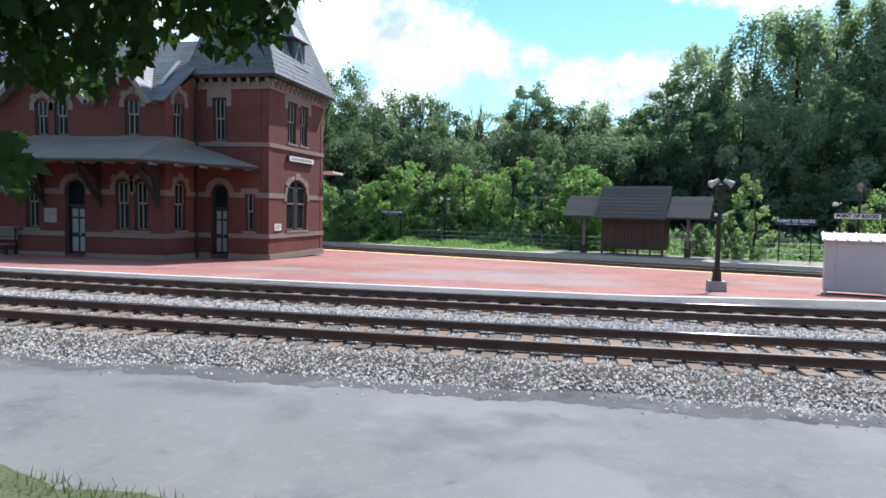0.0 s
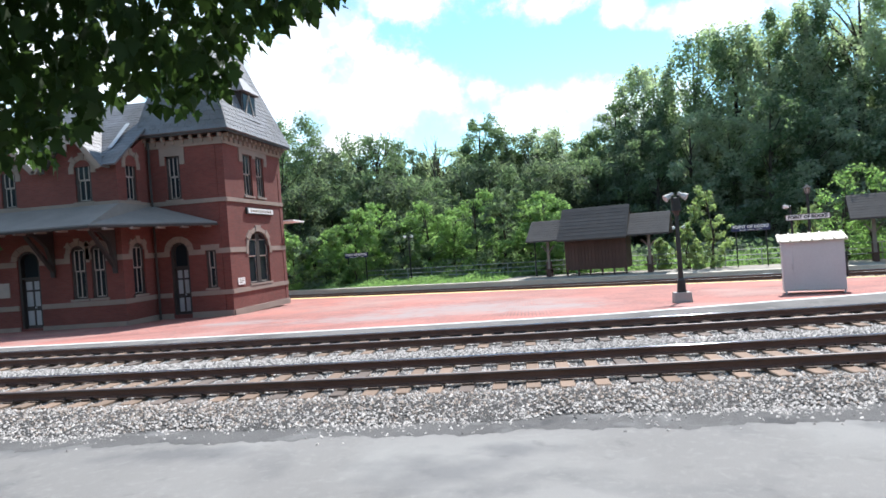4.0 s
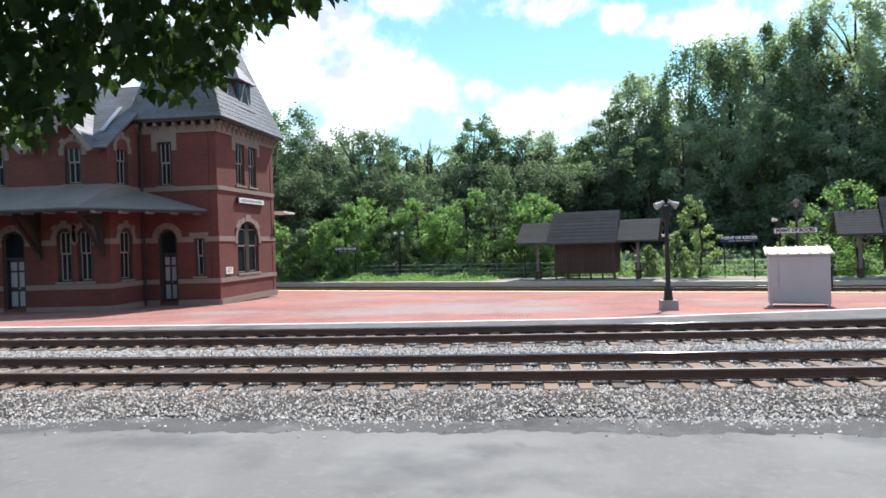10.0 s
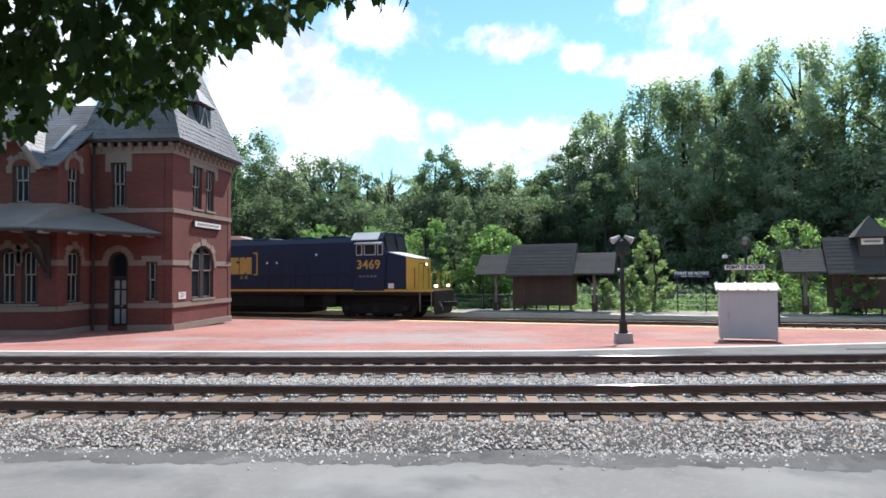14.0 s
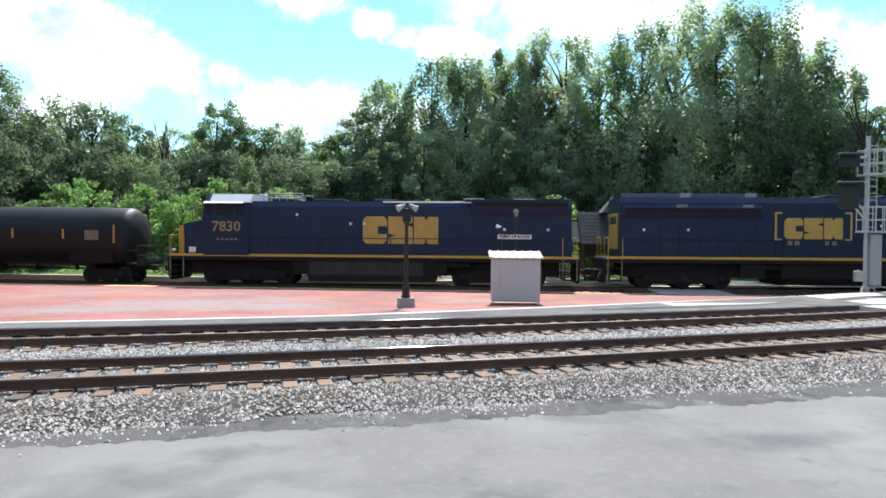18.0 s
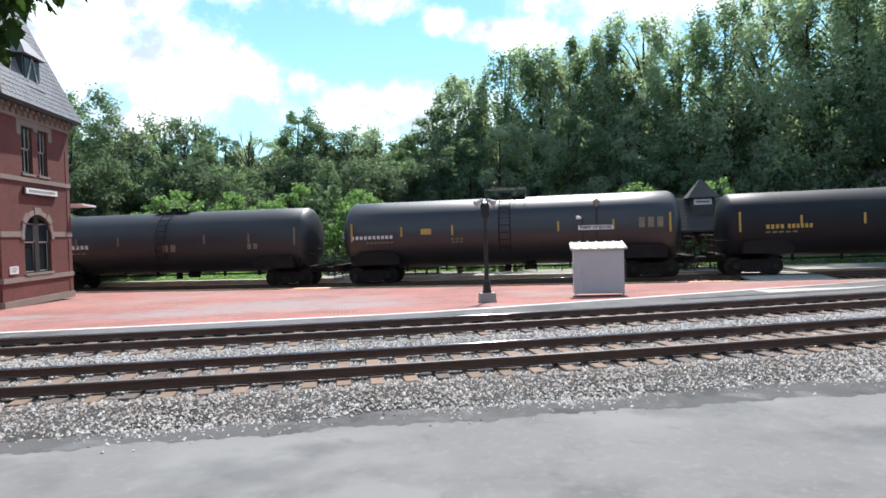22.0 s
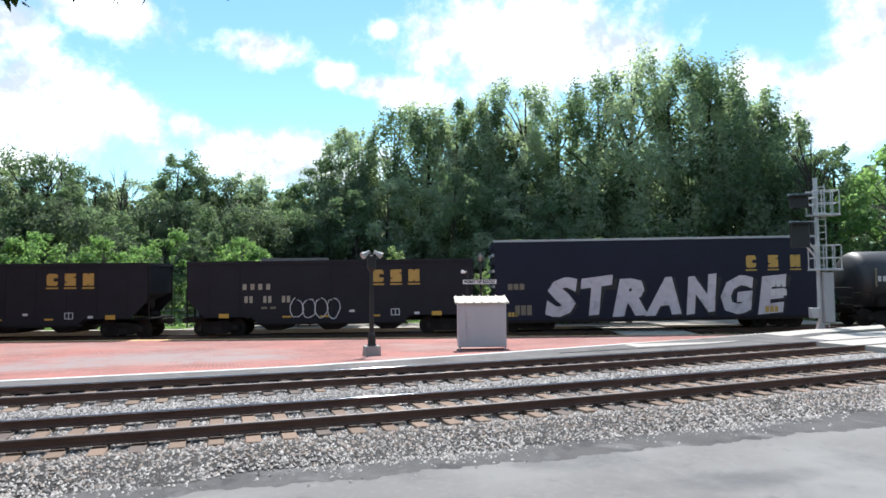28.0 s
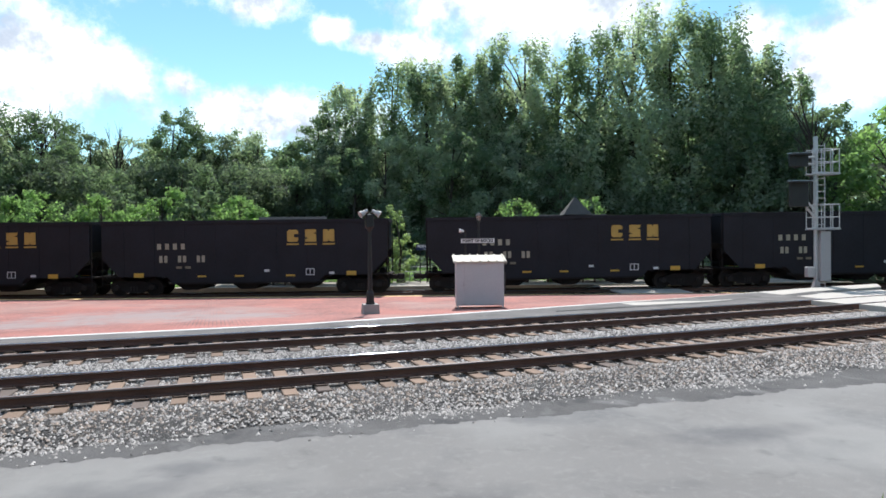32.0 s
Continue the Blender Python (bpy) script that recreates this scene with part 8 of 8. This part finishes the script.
def tall_gondola(label, L, ztop):
    """A tall smooth-sided gondola with ribbed ends and a spray-painted side."""
    e = thing("gondola_car", label, "gondola car")
    h = L / 2
    W = 1.52
    bm = bmesh.new()
    for y in (-W, W - 0.06):
        prism(bm, [(-h + 0.1, 0.62), (h - 0.1, 0.62), (h - 0.1, ztop), (-h + 0.1, ztop)], "y", y, y + 0.06)
    body = part("side_sheet", bm, M_boxcar, e, "dark navy steel side sheets")
    bm = bmesh.new()
    box(bm, -h + 0.1, -h + 0.16, -W + 0.06, W - 0.06, 0.9, ztop)
    box(bm, h - 0.16, h - 0.1, -W + 0.06, W - 0.06, 0.9, ztop)
    box(bm, -h + 0.16, h - 0.16, -W + 0.06, W - 0.06, 0.9, 1.0)
    part("end_sheet", bm, M_boxcar, e)
    bm = bmesh.new()
    both(bm, -h + 0.05, h - 0.05, W, 0.06, ztop - 0.06, ztop + 0.05)
    part("top_chord", bm, M_galv, e, "pale worn top edge")
    for s in (-1, 1):
        for k in range(9):
            bm = bmesh.new()
            z = 1.1 + k * 0.4
            prism(bm, [(-W + 0.1, z), (W - 0.1, z), (W - 0.1, z + 0.14), (-W + 0.1, z + 0.14)], "x", min(s * (h - 0.1), s * (h + 0.0)), max(s * (h - 0.1), s * (h + 0.0)))
            part("end_rib", bm, M_galv if k % 2 else M_boxcar, e)
        bm = bmesh.new()
        for y in (-W + 0.05, W - 0.05):
            for k in range(10):
                rod(bm, (s * (h - 0.08), y, 0.5 + k * 0.4), (s * (h - 0.5), y * 1.01, 0.5 + k * 0.4), 0.018, 5)
        part("corner_ladder", bm, M_loco_dark, e)
        coupler(e, s * (h + 0.55), s)
        truck(e, s * (h - 1.9))
    bm = bmesh.new()
    both(bm, -h + 0.1, h - 0.1, W - 0.2, 0.24, 0.5, 0.66)
    box(bm, -h + 0.1, h - 0.1, -0.25, 0.25, 0.66, 0.92)
    part("side_sill", bm, M_loco_dark, e)
    for y in (-1, 1):
        yy = y * (W + 0.004)
        emblem(e, -y * (h - 2.35), ztop - 1.25, 3.4, 0.62, y * (W + 0.004), gap=0.62)
        for k in range(3):
            bm = bmesh.new()
            a = -y * (h - 2.35) - 1.7 + k * 3.4 / 3 + 0.3
            box(bm, a - 0.02, a + 0.55, min(yy, yy + y * 0.006), max(yy, yy + y * 0.006), ztop - 1.72, ztop - 1.65)
            part("emblem_underline", bm, M_lettering, e)
    # the word sprayed on the near side, slightly leaning letters of one height
    rnd = random.Random(2)
    text = "STRANGE"
    x = -h + 2.3
    wds = [1.9, 1.75, 1.85, 1.9, 1.85, 1.8, 1.75]
    for k, ch in enumerate(text):
        w = wds[k]
        back = words("graffiti_shadow", ch, 2.35, M_black, e, (x + w / 2 + 0.09, -W - 0.004, 1.66 - 0.05), width=w * 1.04, bold=0.17, shear=0.24, depth=0.001)
        ob = words("graffiti_letter", ch, 2.35, M_graffiti, e, (x + w / 2, -W - 0.008, 1.66 + 0.05 * math.sin(k * 2)), width=w * 0.99, bold=0.15, shear=0.24, depth=0.001)
        ob.rotation_euler.rotate_axis('Z', radians(rnd.uniform(2, 7)))
        x += w * 0.98
    for xx, zz, ww, hh, m in ((-h + 1.55, 1.15, 0.9, 0.5, M_letter_dim), (-h + 1.2, 2.35, 0.9, 0.3, M_letter_dim), (-h + 1.0, 0.95, 0.5, 0.22, M_lettering), (h - 2.1, 2.3, 0.8, 0.34, M_letter_white), (h - 2.1, 1.85, 0.85, 0.34, M_letter_white), (h - 2.5, 1.0, 0.7, 0.3, M_lettering)):
        bars(e, xx, zz, 3, ww, hh, -W - 0.006, m, gap=0.2)
    return e


SPEED = 11.0             # metres a second


def ride(s, turn):
    """The pose of a car whose middle is s metres along the far line."""
    p, h = far_xy(s)
    tilt = -math.degrees(math.atan((far_z(s + 5) - far_z(s - 5)) / 10)) * (-1 if turn else 1)
    return pose(p.x, p.y, far_z(s), 0, tilt, h + turn)


def place(ob, s, turn=0.0):
    """Where a car's middle is at 20 s."""
    moving.append((ob, s, turn))
    ob.matrix_basis = ride(s - 20 * SPEED, turn)


lead = locomotive("navy diesel locomotive with yellow nose leading the freight train", 12.8, -11.45, 10.45, 8.63, 6.65, 4.55, 4.78, "3469", False, -1.93, 2.9, 1.05, True)
place(lead, 52.6)
second = locomotive("older navy diesel locomotive running backwards behind the leader", 11.4, -10.35, 10.2, 8.65, 6.25, 4.3, 4.6, "7830", True, -1.63, 3.95, 1.4, False)
place(second, 28.4, 180.0)
T1 = tank_car("long dull black tank car with yellow stencils", 17.9, 0.84, 4.04, M_tank, [(-6.6, -0.1, 4, 0.85, 0.2, "y"), (-5.5, -0.1, 6, 1.15, 0.2, "y"), (-6.3, -0.36, 5, 1.5, 0.07, "d"), (7.2, 0.1, 1, 1.15, 0.5, "d")])
place(T1, 6.8)
T2 = tank_car("glossy black tank car reflecting the sky", 17.55, 0.82, 4.37, M_tank_gloss, [(-6.9, -0.1, 10, 2.3, 0.17, "w"), (-6.5, -0.38, 7, 1.5, 0.07, "d"), (-3.9, 0.12, 1, 0.85, 0.3, "y"), (-2.4, -0.3, 3, 0.7, 0.08, "d"), (-2.4, -0.45, 3, 0.6, 0.08, "d"), (7.2, 0.2, 3, 1.3, 0.5, "d")])
place(T2, -12.65)
T3 = tank_car("dusty dark grey tank car with faded stencils", 17.2, 0.8, 4.29, M_tank_sheen, [(-5.7, -0.1, 9, 2.6, 0.22, "w"), (-5.4, -0.45, 5, 1.6, 0.08, "d"), (0.6, -0.3, 2, 0.9, 0.4, "d"), (5.5, -0.3, 2, 0.7, 0.3, "d")])
place(T3, -31.75)
T4 = tank_car("short black tank car with white stencils", 12.3, 0.8, 3.91, M_tank_sheen, [(-4.3, 0.1, 8, 2.0, 0.28, "w"), (-2.0, 0.1, 3, 0.8, 0.2, "y"), (1.8, -0.1, 1, 0.42, 0.55, "w"), (3.0, 0.12, 4, 1.2, 0.12, "w"), (4.4, 0.1, 3, 0.9, 0.4, "d"), (5.2, 0.12, 2, 0.7, 0.14, "w")])
place(T4, -48.55)
G1 = tall_gondola("tall navy gondola car with silver spray-painted letters", 16.7, 4.69)
place(G1, -65.1)
H1 = hopper_car("black open hopper car with a white spray scrawl", 14.8, 3.81, scrawl=True)
place(H1, -81.75)
hs = [H1]
for s in (-98.3, -113.45, -130.0, -145.15, -161.7):
    hp_ = hopper_car("black open hopper car with yellow emblem blocks", 14.8, 3.81) if len(hs) == 1 else copy_thing(hs[1], pose(0, 0, 0))
    hs.append(hp_)
    place(hp_, s)


def motions():
    """The train comes in from behind the station at a steady pace."""
    for ob, s0, turn in moving:
        walk(ob, [(i * 0.5, ride(s0 + SPEED * (i * 0.5 - 20), turn)) for i in range(65)])


motions()
